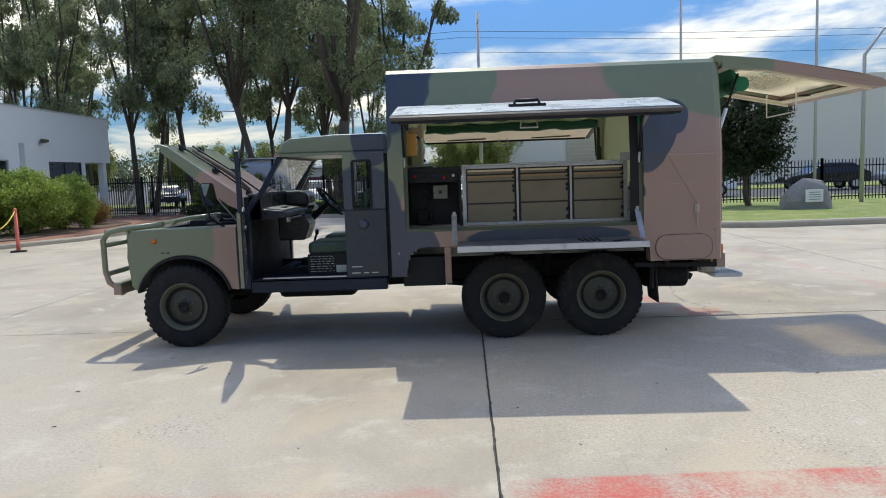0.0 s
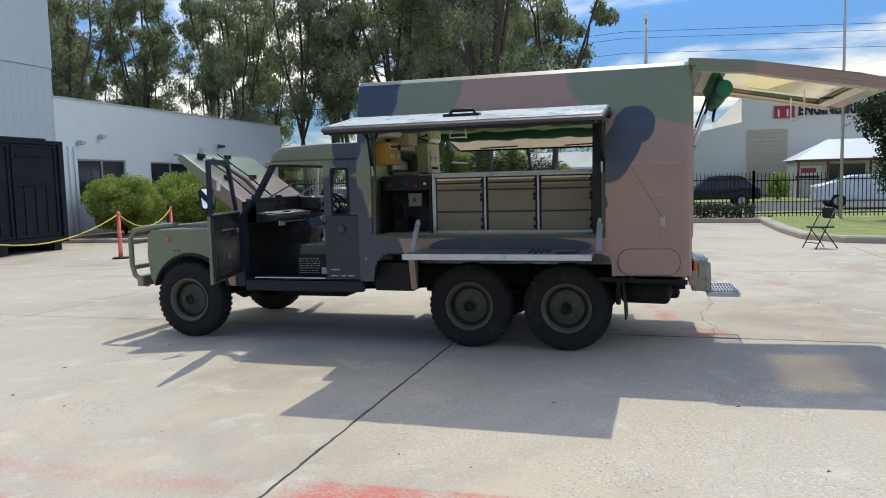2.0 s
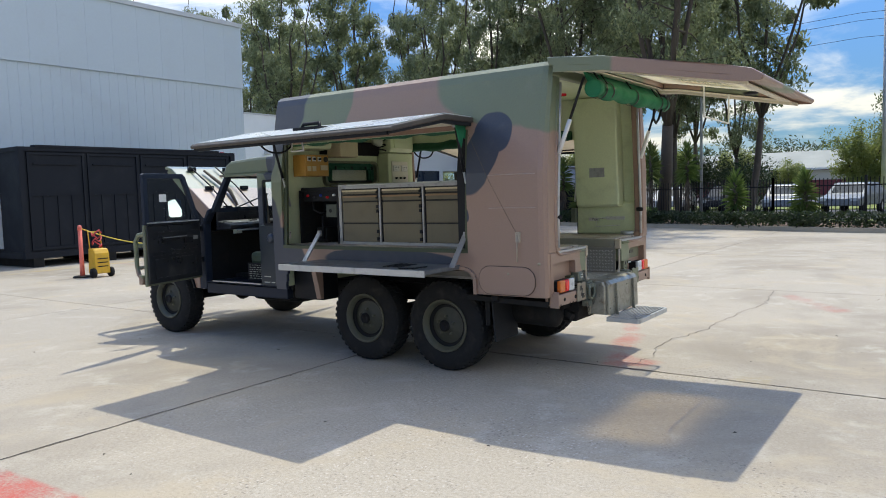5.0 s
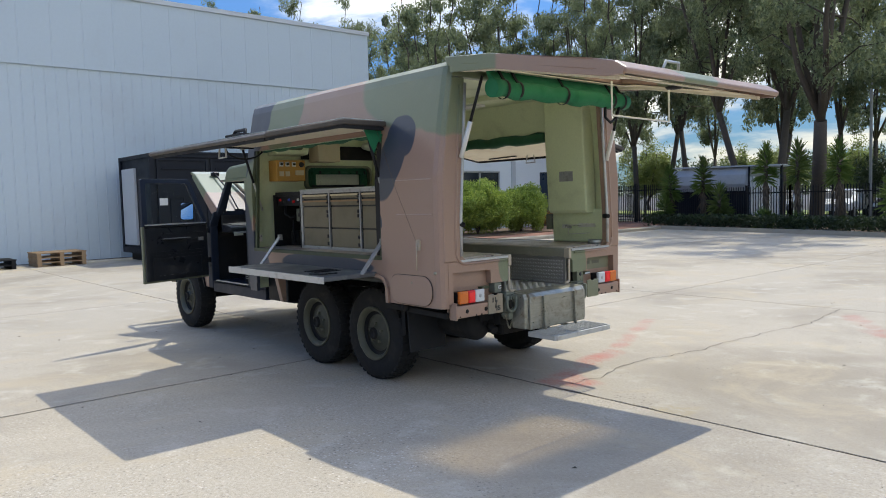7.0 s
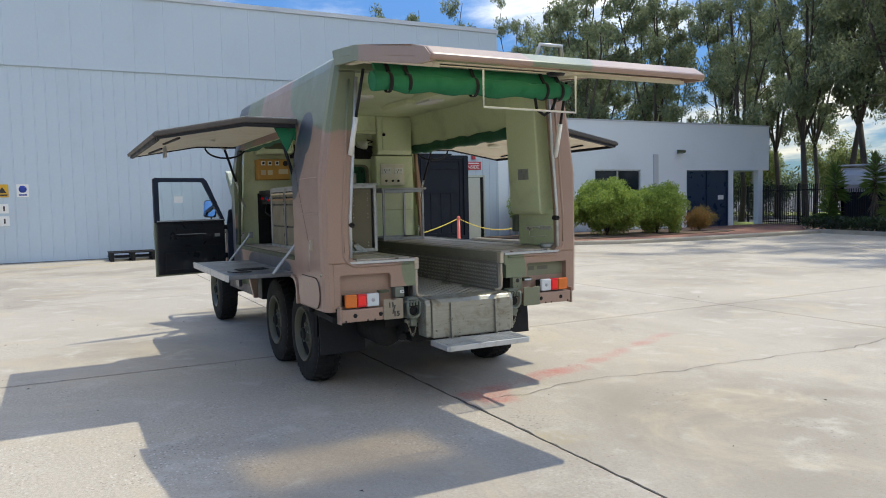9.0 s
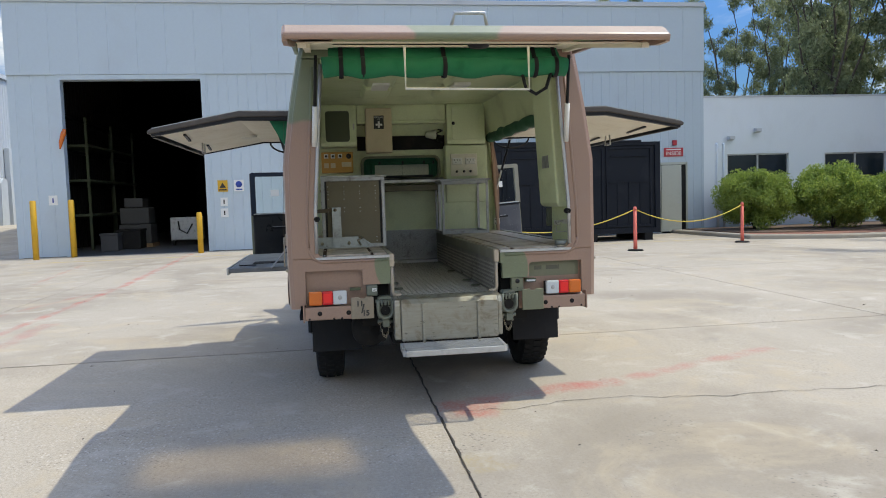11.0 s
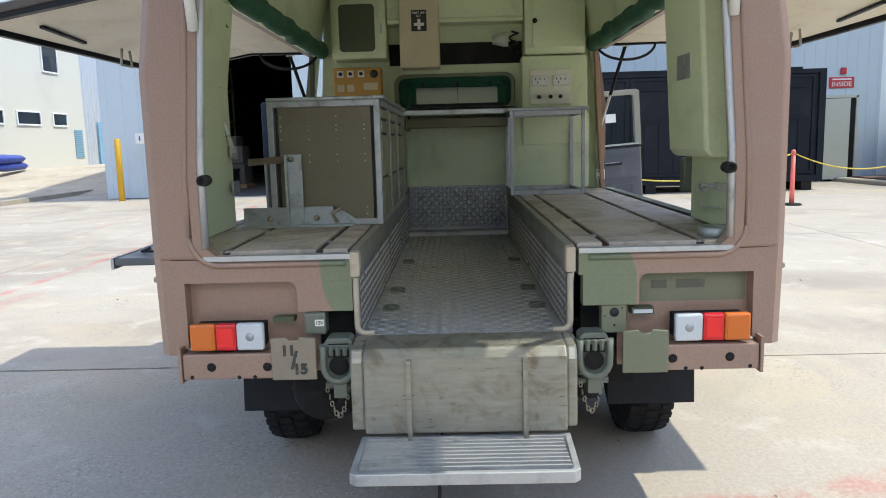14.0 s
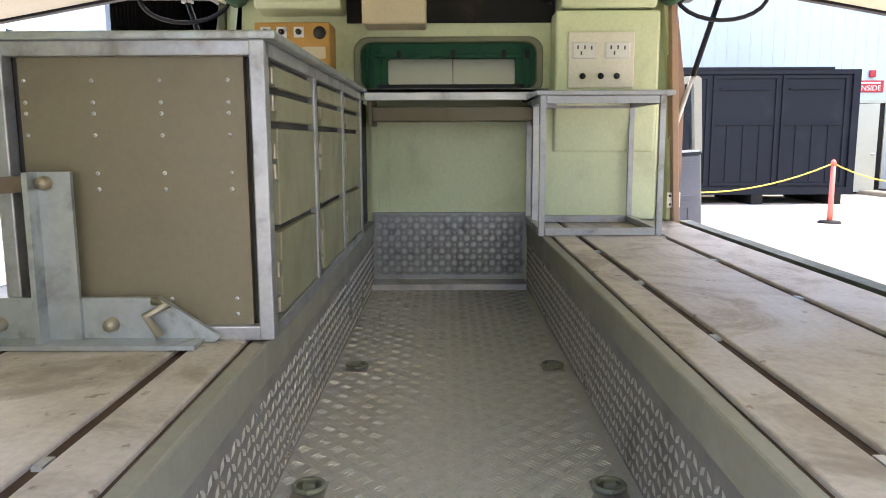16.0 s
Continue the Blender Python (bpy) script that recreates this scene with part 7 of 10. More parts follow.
# ---- hatches of the box ----
def hatch(side):
    s = side
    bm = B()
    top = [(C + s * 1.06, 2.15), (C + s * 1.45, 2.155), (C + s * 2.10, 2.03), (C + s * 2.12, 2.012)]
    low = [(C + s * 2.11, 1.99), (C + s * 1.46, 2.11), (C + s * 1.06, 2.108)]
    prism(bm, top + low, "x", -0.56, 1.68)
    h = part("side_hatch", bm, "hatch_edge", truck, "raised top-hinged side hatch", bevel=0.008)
    # outer skin in a paler colour than the hatch edge
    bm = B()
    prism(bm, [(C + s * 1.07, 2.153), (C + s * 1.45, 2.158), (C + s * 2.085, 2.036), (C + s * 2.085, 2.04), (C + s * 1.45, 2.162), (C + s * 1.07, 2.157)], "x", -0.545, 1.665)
    part("hatch_skin", bm, "hatch_skin", h, "pale outer skin")
    bm = B()
    prism(bm, [(C + s * 1.1, 2.104), (C + s * 1.46, 2.106), (C + s * 2.04, 2.0), (C + s * 2.04, 1.992), (C + s * 1.46, 2.096), (C + s * 1.1, 2.094)], "x", -0.5, 1.62)
    part("hatch_lining", bm, "ivory", h, "ivory inner lining")
    bm = B()
    for x in (-0.53, 1.65):
        prism(bm, [(C + s * 1.08, 2.11), (C + s * 1.46, 2.115), (C + s * 2.09, 2.0), (C + s * 2.09, 1.975), (C + s * 1.46, 2.085), (C + s * 1.08, 2.08)], "x", x - 0.02, x + 0.02)
    bar(bm, (-0.5, C + s * 2.08, 1.985), (1.62, C + s * 2.08, 1.985), 0.03, 0.03)
    part("hatch_seal", bm, "black", h)
    bm = B()
    lathe(bm, [(0.001, -0.012), (0.045, -0.012), (0.06, -0.02), (0.075, -0.006), (0.08, 0.004)], (0.35, C + s * 1.52, 2.084), "z", 24)
    part("lining_vent", bm, "panel_ivory", h, "round ivory vent in the lining")
    for k in (0.0, 1.1):
        bm = B()
        bar(bm, (k - 0.2, C + s * 1.95, 2.003), (k + 0.3, C + s * 1.9, 2.01), 0.02, 0.014)
        part("lining_slot", bm, "black", h)
    bm = B()
    y = C + s * 1.9
    tube(bm, [(0.48, y, 2.01), (0.46, y, 1.92), (0.6, y, 1.92), (0.58, y, 2.01)], 0.008, 7)
    part("pull_handle", bm, "alu", h, "bright metal pull handle")
    bm = B()
    y = C + s * 1.75
    tube(bm, [(0.42, y, 2.10), (0.44, y - s * 0.02, 2.15), (0.62, y - s * 0.02, 2.15), (0.64, y, 2.1)], 0.015, 7)
    box(bm, 0.38, 0.68, y - 0.05, y + 0.05, 2.085, 2.118)
    part("latch_handle", bm, "black", h)
    for x, (ya, za, yb, zb) in ((-0.54, (1.0, 1.46, 1.19, 2.08)), (1.59, (1.0, 1.42, 1.19, 2.08))):
        bm = B()
        a, b = Vector((x, C + s * ya, za)), Vector((x, C + s * yb, zb))
        tube(bm, [a.lerp(b, 0.45), b], 0.0125, 9)
        st = part("gas_strut", bm, "black", truck, "black gas strut")
        bm = B()
        tube(bm, [a, a.lerp(b, 0.45)], 0.0105, 8)
        part("strut_rod", bm, "zinc", st, "bright strut rod")
        bm = B()
        box(bm, x - 0.012, x + 0.012, C + s * yb - 0.025, C + s * yb + 0.025, zb - 0.01, zb + 0.025)
        part("strut_bracket", bm, "alu", st)


hatch(-1)
hatch(1)
for s in (-1, 1):
    bm = B()
    y = C + s * 0.96
    tube(bm, [(-0.52 + 0.1 * k, y + 0.006 * math.sin(k * 1.9), 2.095 + 0.008 * math.sin(k * 1.3)) for k in range(22)], [0.052 + 0.006 * math.sin(k * 2.3) for k in range(22)], 12)
    solid("rolled_blind", bm, "canvas_side", "rolled green canvas blind above the side opening", "canvas roll", "canvas rolls")
    bm = B()
    tube(bm, [(-0.5, C + s * (1.185 - 0.205 * math.cos(radians(a))), 2.1 - 0.115 * math.sin(radians(a)) - 0.012 * a / 180) for a in range(0, 181, 15)], 0.0095, 8)
    solid("cable_loop", bm, "black", "black cable loop hanging under the hatch", "cable")
bm = B()
v = [bm.verts.new(p) for p in ((1.6, 6.8, 2.1), (1.62, 6.6, 2.12), (1.6, 6.72, 1.9), (1.6, 6.86, 1.95), (1.58, 6.78, 2.0))]
bm.faces.new((v[0], v[1], v[2])); bm.faces.new((v[0], v[2], v[4])); bm.faces.new((v[0], v[4], v[3]))
o = solid("canvas_flap", bm, "canvas", "loose end of green canvas at the hatch corner", "canvas")
sm = o.modifiers.new("thick", "SOLIDIFY"); sm.thickness = 0.006

bm = B()
tube(bm, [(1.62, C - 1.12, 2.1), (1.86, C - 1.13, 1.62), (2.095, C - 1.135, 1.22)], 0.0014, 5)
part("lanyard", bm, "strap", truck, "thin brown cord from the hatch to its latch")

# fold-down work shelf
bm = B()
box(bm, -0.07, 1.54, 6.25, 6.755, 0.92, 0.955)
sh = part("work_shelf", bm, "shelf_top", truck, "fold-down grey metal work shelf", bevel=0.006)
bm = B()
box(bm, -0.075, 1.545, 6.235, 6.25, 0.905, 0.958)
part("shelf_edge", bm, "alu", sh, "bright aluminium edge", bevel=0.003)
bm = B()
for k in range(4):
    box(bm, 1.0 + 0.05 * k, 1.02 + 0.05 * k, 6.4, 6.65, 0.956, 0.962)
tube(bm, [(1.25, 6.3, 0.962), (1.4, 6.32, 0.966), (1.42, 6.45, 0.966)], 0.006, 6)
part("shelf_latch", bm, "black", sh)
for x in (-0.1, 1.57):
    bm = B()
    bar(bm, (x, 6.79, 1.2), (x, 6.58, 0.95), 0.012, 0.05, (1, 0, 0))
    box(bm, x - 0.014, x + 0.014, 6.775, 6.815, 1.17, 1.225)
    part("shelf_arm", bm, "alu_dull", truck, "galvanised folding shelf arm", bevel=0.003)
for x in (-0.17,):
    bm = B()
    prism(bm, [(6.76, 0.92), (6.86, 0.92), (6.86, 0.56), (6.82, 0.56), (6.76, 0.84)], "x", x - 0.03, x + 0.03)
    part("shelf_leg", bm, "camo", truck, bevel=0.004)
bm = B()
box(bm, -0.07, 1.54, 6.757, 6.79, 0.94, 1.05)
part("shelf_hinge_panel", bm, "camo", truck)

# rear flap
bm = B()
fa, fb = C - 0.985, C + 0.955
prism(bm, [(2.3, 2.56), (2.62, 2.528), (2.62, 2.456), (2.32, 2.49)], "y", fa, fb)
prism(bm, [(3.61, 2.346), (3.78, 2.306), (3.862, 2.252), (3.85, 2.222), (3.72, 2.255), (3.61, 2.274)], "y", fa, fb)
for y0, y1 in ((fa, C - 0.74), (C + 0.74, fb)):
    prism(bm, [(2.62, 2.528), (2.75, 2.515), (3.61, 2.346), (3.61, 2.274), (2.75, 2.44), (2.62, 2.456)], "y", y0, y1)
bmesh.ops.remove_doubles(bm, verts=bm.verts, dist=0.0005)
fl = part("rear_flap", bm, "camo", truck, "raised top-hinged rear flap", bevel=0.012)
bm = B()
prism(bm, [(2.6, 2.508), (2.75, 2.484), (3.63, 2.311), (3.63, 2.308), (2.75, 2.481), (2.6, 2.505)], "y", C - 0.76, C + 0.76)
part("flap_skylight", bm, "skylight", fl, "pale translucent sheet that lets the sun glow through")
for y0, y1, x0, x1 in ((C - 0.93, C - 0.74, 2.42, 3.7), (C + 0.74, C + 0.9, 2.42, 3.7), (C - 0.74, C + 0.74, 2.42, 2.61), (C - 0.74, C + 0.74, 3.61, 3.7)):
    bm = B()
    def fz(x):
        return 2.436 - (x - 2.75) * 0.2021 if x > 2.75 else 2.47 - (x - 2.42) * 0.103
    xs_ = [x0] + ([2.75] if x0 < 2.75 < x1 else []) + [x1]
    prism(bm, [(x, fz(x)) for x in xs_] + [(x, fz(x) - 0.009) for x in xs_[::-1]], "y", y0, y1)
    part("flap_lining", bm, "ivory", fl, "ivory inner lining")
for y in (C - 0.9, C + 0.87):
    bm = B()
    prism(bm, [(2.4, 2.47), (2.75, 2.43), (3.74, 2.23), (3.74, 2.205), (2.75, 2.405), (2.4, 2.445)], "y", y - 0.02, y + 0.02)
    part("flap_rib", bm, "ivory", fl)
for y0, y1 in ((fa - 0.004, fa + 0.02), (fb - 0.02, fb + 0.004)):
    bm = B()
    prism(bm, [(2.36, 2.545), (2.75, 2.51), (3.78, 2.3), (3.845, 2.25), (3.835, 2.218), (3.7, 2.225), (2.75, 2.41), (2.36, 2.44)], "y", y0, y1)
    part("flap_flange", bm, "camo", fl)
bm = B()
tube(bm, [(3.3, 7.5, 2.3), (3.3, 7.5, 2.07), (3.3, 8.21, 2.06), (3.3, 8.21, 2.3)], 0.007, 9)
part("flap_rail", bm, "white", fl, "white hanging grab rail")
bm = B()
tube(bm, [(3.55, 7.72, 2.34), (3.57, 7.74, 2.42), (3.57, 7.9, 2.42), (3.55, 7.92, 2.34)], 0.011, 8)
part("flap_handle", bm, "alu", fl)
bm = B()
lathe(bm, [(0.001, -0.02), (0.05, -0.015), (0.06, 0.0)], (3.55, 7.87, 2.26), "z", 16)
part("flap_latch", bm, "black", fl)
for s in (-1, 1):
    bm = B()
    a, b = Vector((2.345, C + s * 0.885, 1.83)), Vector((2.55, C + s * 0.85, 2.4))
    tube(bm, [a, a.lerp(b, 0.45)], 0.018, 10)
    st = part("gas_strut", bm, "white", truck, "gas strut with a pale cylinder")
    bm = B()
    tube(bm, [a.lerp(b, 0.45), b], 0.011, 8)
    part("strut_rod", bm, "black", st)
roll = thing("rolled_rear_blind", (2.6, C, 2.22), "rolled green canvas blind strapped under the rear flap", "canvas roll", "canvas rolls")
bm = B()
rnd = random.Random(2)
n = 26
tube(bm, [(2.6, 7.04 + 1.62 * k / n, 2.31 + 0.008 * math.sin(k * 1.1)) for k in range(n + 1)], [0.062 + rnd.uniform(-0.006, 0.006) for k in range(n + 1)], 16)
prism(bm, [(2.55, 2.35), (2.5, 2.46), (2.51, 2.46), (2.62, 2.36)], "y", 7.08, 8.62)
part("canvas", bm, "canvas", roll)
for y in (7.16, 7.3, 7.83, 8.44, 8.58):
    bm = B()
    lathe(bm, [(0.07, -0.014), (0.073, 0.0), (0.07, 0.014)], (2.6, y, 2.31), "y", 16)
    bar(bm, (2.62, y, 2.36), (2.55, y, 2.46), 0.028, 0.006, (1, 0, 0))
    part("strap", bm, "black", roll)
bm = B()
tube(bm, [(2.62, 8.35, 2.27), (2.6, 8.38, 2.17), (2.6, 8.45, 2.13), (2.6, 8.52, 2.17), (2.62, 8.55, 2.27)], 0.012, 7)
part("strap_loop", bm, "black", roll)

# ---- wheels ----
def wheel(x, side, tag_out=True):
    yo = C + side * 0.945
    bm = B()
    w = 0.205
    prof = [(0.222, -0.005), (0.246, 0.006), (0.3, 0.012), (0.352, 0.004), (0.385, -0.014), (0.393, -0.04), (0.395, -w / 2), (0.393, -w + 0.04), (0.385, -w + 0.014), (0.352, -w - 0.004), (0.3, -w - 0.012), (0.246, -w - 0.006), (0.222, -w + 0.005)]
    lathe(bm, [(r, h * side) for r, h in prof], (x, yo, 0.398), "y", 44)
    wh = part("wheel", bm, "rubber", truck, "chunky black off-road tyre on an olive rim")
    bm = B()
    for k in range(40):
        a = 2 * math.pi * k / 40
        for row, (h0, h1, sk) in enumerate(((-0.006, -0.06, 0.5), (-0.075, -0.13, 0.0), (-0.145, -0.199, -0.5))):
            aa = a + (0.08 if row == 1 else 0)
            da = 0.042
            pts = []
            for r in (0.385, 0.404):
                for h, dd in ((h0, -da), (h0, da), (h1, da + 0.02 * sk), (h1, -da + 0.02 * sk)):
                    rr = r - (0.012 if (row != 1 and h in (h0, h1) and abs(h + w / 2) > 0.09) else 0)
                    pts.append((x + rr * math.cos(aa + dd), yo + side * h, 0.398 + rr * math.sin(aa + dd)))
            v = [bm.verts.new(p) for p in pts]
            fs = [bm.faces.new([v[i] for i in q]) for q in ((4, 5, 6, 7), (0, 1, 5, 4), (1, 2, 6, 5), (2, 3, 7, 6), (3, 0, 4, 7))]
    bmesh.ops.recalc_face_normals(bm, faces=bm.faces)
    part("tread_block", bm, "rubber", wh)
    bm = B()
    prof = [(0.208, -0.002), (0.214, 0.004), (0.205, 0.01), (0.195, 0.0), (0.182, -0.02), (0.172, -0.055), (0.15, -0.062), (0.12, -0.05), (0.095, -0.03), (0.07, -0.028), (0.06, -0.012), (0.045, 0.004), (0.03, 0.006), (0.001, 0.006)]
    lathe(bm, [(r * (1.08 if r > 0.1 else 1), h * side) for r, h in prof], (x, yo, 0.398), "y", 40)
    rm = part("rim", bm, "rim", wh, "olive steel rim")
    bm = B()
    lathe(bm, [(r, h * side) for r, h in ((0.231, 0.002), (0.231, 0.012), (0.222, 0.016), (0.212, 0.006), (0.199, -0.012), (0.19, -0.022), (0.188, -0.04))], (x, yo, 0.398), "y", 40)
    part("rim_ring", bm, "rim_ring", rm, "lighter outer ring of the rim")
    bm = B()
    lathe(bm, [(r, h * side) for r, h in ((0.052, -0.014), (0.05, 0.012), (0.036, 0.02), (0.034, 0.012), (0.001, 0.01))], (x, yo, 0.398), "y", 20)
    part("hub", bm, "chassis", rm, "dark greasy hub")
    # closed dark ring stands for the shade in the recess of the rim
    bm = B()
    lathe(bm, [(r, h * side) for r, h in ((0.19, -0.03), (0.181, -0.05), (0.164, -0.056), (0.158, -0.052))], (x, yo, 0.398), "y", 40)
    part("rim_gap", bm, "chassis", rm, "dark ring painted as the shade round the wheel disc")
    for k in range(5):
        bm = B()
        a = 2 * math.pi * k / 5 + 0.3
        lathe(bm, [(0.001, 0.012 * side), (0.012, 0.012 * side), (0.014, -0.012 * side)], (x + 0.083 * math.cos(a), yo - side * 0.022, 0.398 + 0.083 * math.sin(a)), "y", 7)
        part("wheel_nut", bm, "rim_ring", rm)


for x in (-2.715, 0.345, 1.255):
    for s in (-1, 1):
        wheel(x, s)

# ---- chassis ----
bm = B()
for s in (-1, 1):
    box(bm, -3.3, 2.3, C + s * 0.43 - 0.04, C + s * 0.43 + 0.04, 0.52, 0.68)
for x in (-3.2, -1.9, -0.7, 0.8, 1.7, 2.24):
    box(bm, x - 0.05, x + 0.05, C - 0.4, C + 0.4, 0.54, 0.66)
part("chassis_rail", bm, "chassis", truck, bevel=0.006)
for x in (-2.715, 0.345, 1.255):
    bm = B()
    tube(bm, [(x, C - 0.78, 0.398), (x, C + 0.78, 0.398)], 0.055, 12)
    lathe(bm, [(0.001, -0.15), (0.1, -0.12), (0.15, 0), (0.1, 0.12), (0.001, 0.15)], (x, C + 0.15, 0.398), "x", 16)
    part("axle", bm, "chassis", truck)
bm = B()
for x0, x1, dz in ((-2.6, -1.6, 0.02), (-1.2, 0.25, 0.05), (0.45, 1.15, 0.0)):
    tube(bm, [(x0, C + 0.1, 0.42), (x1, C + 0.1, 0.42 + dz)], 0.035, 10)
for s in (-1, 1):
    for x in (0.345, 1.255):
        bm_pts = [(x - 0.55, C + s * 0.5, 0.5), (x, C + s * 0.5, 0.44), (x + 0.55, C + s * 0.5, 0.5)]
        tube(bm, bm_pts, 0.03, 8)
    tube(bm, [(0.8, C + s * 0.5, 0.52), (0.8, C + s * 0.5, 0.75)], 0.05, 10)
    tube(bm, [(-2.6, C + s * 0.45, 0.42), (-1.7, C + s * 0.43, 0.52)], 0.03, 8)
    tube(bm, [(-2.7, C + s * 0.55, 0.42), (-2.7, C + s * 0.52, 0.9)], 0.06, 10)
part("driveline", bm, "chassis", truck)
bm = B()
box(bm, -1.95, -1.15, C - 0.35, C + 0.35, 0.36, 0.62)
part("gearbox", bm, "chassis", truck, bevel=0.05)
bm = B()
box(bm, 1.7, 2.25, C - 0.4, C + 0.36, 0.42, 0.66)
lathe(bm, [(0.001, -0.25), (0.12, -0.22), (0.13, 0.2), (0.001, 0.24)], (1.95, C - 0.55, 0.52), "x", 16)
part("rear_tank", bm, "chassis", truck, bevel=0.03)
bm = B()
tube(bm, [(2.0, 7.42, 0.52), (2.16, 7.4, 0.51), (2.24, 7.38, 0.47)], 0.032, 10)
part("exhaust", bm, "chassis", truck)
for s in (-1, 1):
    a, b = C + s * 0.94, C + s * 0.72
    bm = B()
    box(bm, -0.6, -0.2, min(a, b), max(a, b), 0.53, 0.81)
    part("battery_box", bm, "black", truck, bevel=0.012)
    bm = B()
    a, b = C + s * 0.97, C + s * 0.6
    prism(bm, [(1.74, 0.8), (1.755, 0.8), (1.79, 0.31), (1.775, 0.31)], "y", min(a, b), max(a, b))
    part("mudflap", bm, "flap", truck, "black rubber mudflap")
    bm = B()
    for z in (0.7,):
        bar(bm, (1.72, C + s * 0.98, 0.72), (1.72, C + s * 0.98, 0.45), 0.03, 0.03)
        bar(bm, (1.55, C + s * 1.02, 0.68), (2.3, C + s * 1.02, 0.66), 0.03, 0.04)
    lathe(bm, [(0.001, -0.02), (0.03, -0.02), (0.03, 0.02), (0.001, 0.02)], (1.84, C + s * 1.05, 0.69), "y", 14)
    part("flap_bracket", bm, "chassis", truck)

# ---- cab ----
W = 0.895
for s in (-1, 1):
    yo, yi = C + s * W, C + s * (W - 0.03)
    # wing with a cut wheel arch
    bm = B()
    arch = [(-2.715 + 0.47 * math.cos(radians(a)), 0.43 + 0.455 * math.sin(radians(a))) for a in range(165, 14, -10)]
    pts = [(-3.225, 0.6), (-3.255, 0.88), (-3.235, 1.09), (-3.19, 1.135), (-2.185, 1.15), (-2.185, 0.54)] + arch[::-1]
    prism(bm, pts, "y", min(yo, yi), max(yo, yi))
    a, b = yi, C + s * 0.56
    prism(bm, [(-3.235, 1.09), (-3.19, 1.135), (-2.185, 1.15), (-2.185, 1.12), (-3.2, 1.1)], "y", min(a, b), max(a, b))
    wing = part("front_wing", bm, "camo", truck, "green and brown painted front wing", bevel=0.014)
    bm = B()
    ring = [(-2.715 + 0.455 * math.cos(radians(a)), 0.42 + 0.44 * math.sin(radians(a))) for a in range(15, 166, 10)]
    a, b = C + s * (W - 0.145), C + s * (W + 0.02)
    prism(bm, arch + ring, "y", min(a, b), max(a, b))
    part("arch_liner", bm, "black", wing)
    bm = B()
    lathe(bm, [(0.001, s * 0.03), (0.02, s * 0.028), (0.026, 0.0)], (-2.98, yo, 1.03), "y", 14)
    part("side_marker", bm, "amber", wing, "orange side repeater")
    bm = B()
    a, b = C + s * 0.56, C + s * 0.52
    box(bm, -3.2, -2.1, min(a, b), max(a, b), 0.6, 1.1)
    part("inner_wing", bm, "chassis", truck)
    # bulkhead side, sill, rear panel
    bm = B()
    a, b = yo, C + s * (W - 0.09)
    prism(bm, [(-2.18, 0.54), (-2.07, 0.54), (-2.05, 1.28), (-1.96, 1.4), (-1.94, 1.45), (-2.0, 1.43), (-2.18, 1.15)], "y", min(a, b), max(a, b))
    part("bulkhead_side", bm, "navy_paint", truck, bevel=0.008)
    bm = B()
    a = C + s * (W - 0.006)
    box(bm, -2.066, -0.76, min(a, b), max(a, b), 0.5, 0.627)
    box(bm, -2.066, -0.76, min(a, C + s * 0.45), max(a, C + s * 0.45), 0.6, 0.629)
    part("sill", bm, "navy_paint", truck, bevel=0.008)
    bm = B()
    box(bm, -1.95, -1.15, min(C + s * 0.9, C + s * 0.87), max(C + s * 0.9, C + s * 0.87), 0.634, 0.646)
    part("sill_plate", bm, "alu", truck)
    bm = B()
    a, b = yo, C + s * (W - 0.045)
    lo, hi = min(a, b), max(a, b)
    box(bm, -1.14, -0.745, lo, hi, 0.63, 1.265)
    part("cab_side", bm, "cab_navy", truck, "slate navy lower cab side", bevel=0.004)
    bm = B()
    box(bm, -1.14, -1.055, lo, hi, 1.27, 1.80)
    box(bm, -0.87, -0.745, lo, hi, 1.27, 1.80)
    box(bm, -1.055, -0.87, lo, hi, 1.73, 1.80)
    part("cab_side", bm, "camo", truck, bevel=0.004)
    bm = B()
    rim_frame(bm, rounded(-1.06, -0.865, 1.262, 1.738, 0.03), rounded(-1.04, -0.885, 1.285, 1.715, 0.025), "y", yo - 0.004, yo + s * 0.008)
    part("window_rubber", bm, "black", truck)
    bm = B()
    box(bm, -1.05, -0.875, C + s * (W - 0.03) - 0.002, C + s * (W - 0.03) + 0.002, 1.27, 1.73)
    part("quarter_window", bm, "glass", truck)
    bm = B()
    lathe(bm, [(0.001, s * 0.03), (0.03, s * 0.03), (0.045, s * 0.02), (0.05, 0.0)], (-0.96, yo, 1.13), "y", 20)
    part("filler_cap", bm, "camo", truck)
    # door posts
    bm = B()
    bar(bm, (-1.12, C + s * (W - 0.03), 1.27), (-1.12, C + s * (W - 0.05), 1.81), 0.04, 0.04, (0, 1, 0))
    part("cab_pillar", bm, "navy_paint", truck)
    bm = B()
    bar(bm, (-1.955, C + s * (W - 0.06), 1.42), (-1.735, C + s * (W - 0.11), 1.81), 0.045, 0.05, (0, 1, 0))
    part("cab_pillar", bm, "navy_paint", truck)
    # open door
    yh, yt = C + s * (W + 0.02), C + s * (W + 0.90)
    # the far door stands a little further open and sags on its hinges
    swing = Matrix.Translation((-2.11, yh, 1.0)) @ Matrix.Rotation(radians(16.0 if s < 0 else 14.0), 4, "Z") @ Matrix.Rotation(radians(0 if s < 0 else 3.5), 4, "X") @ Matrix.Translation((2.11, -yh, -1.0))

    def dy(k):
        return yh + (yt - yh) * k
    bm = B()
    xd = -2.11
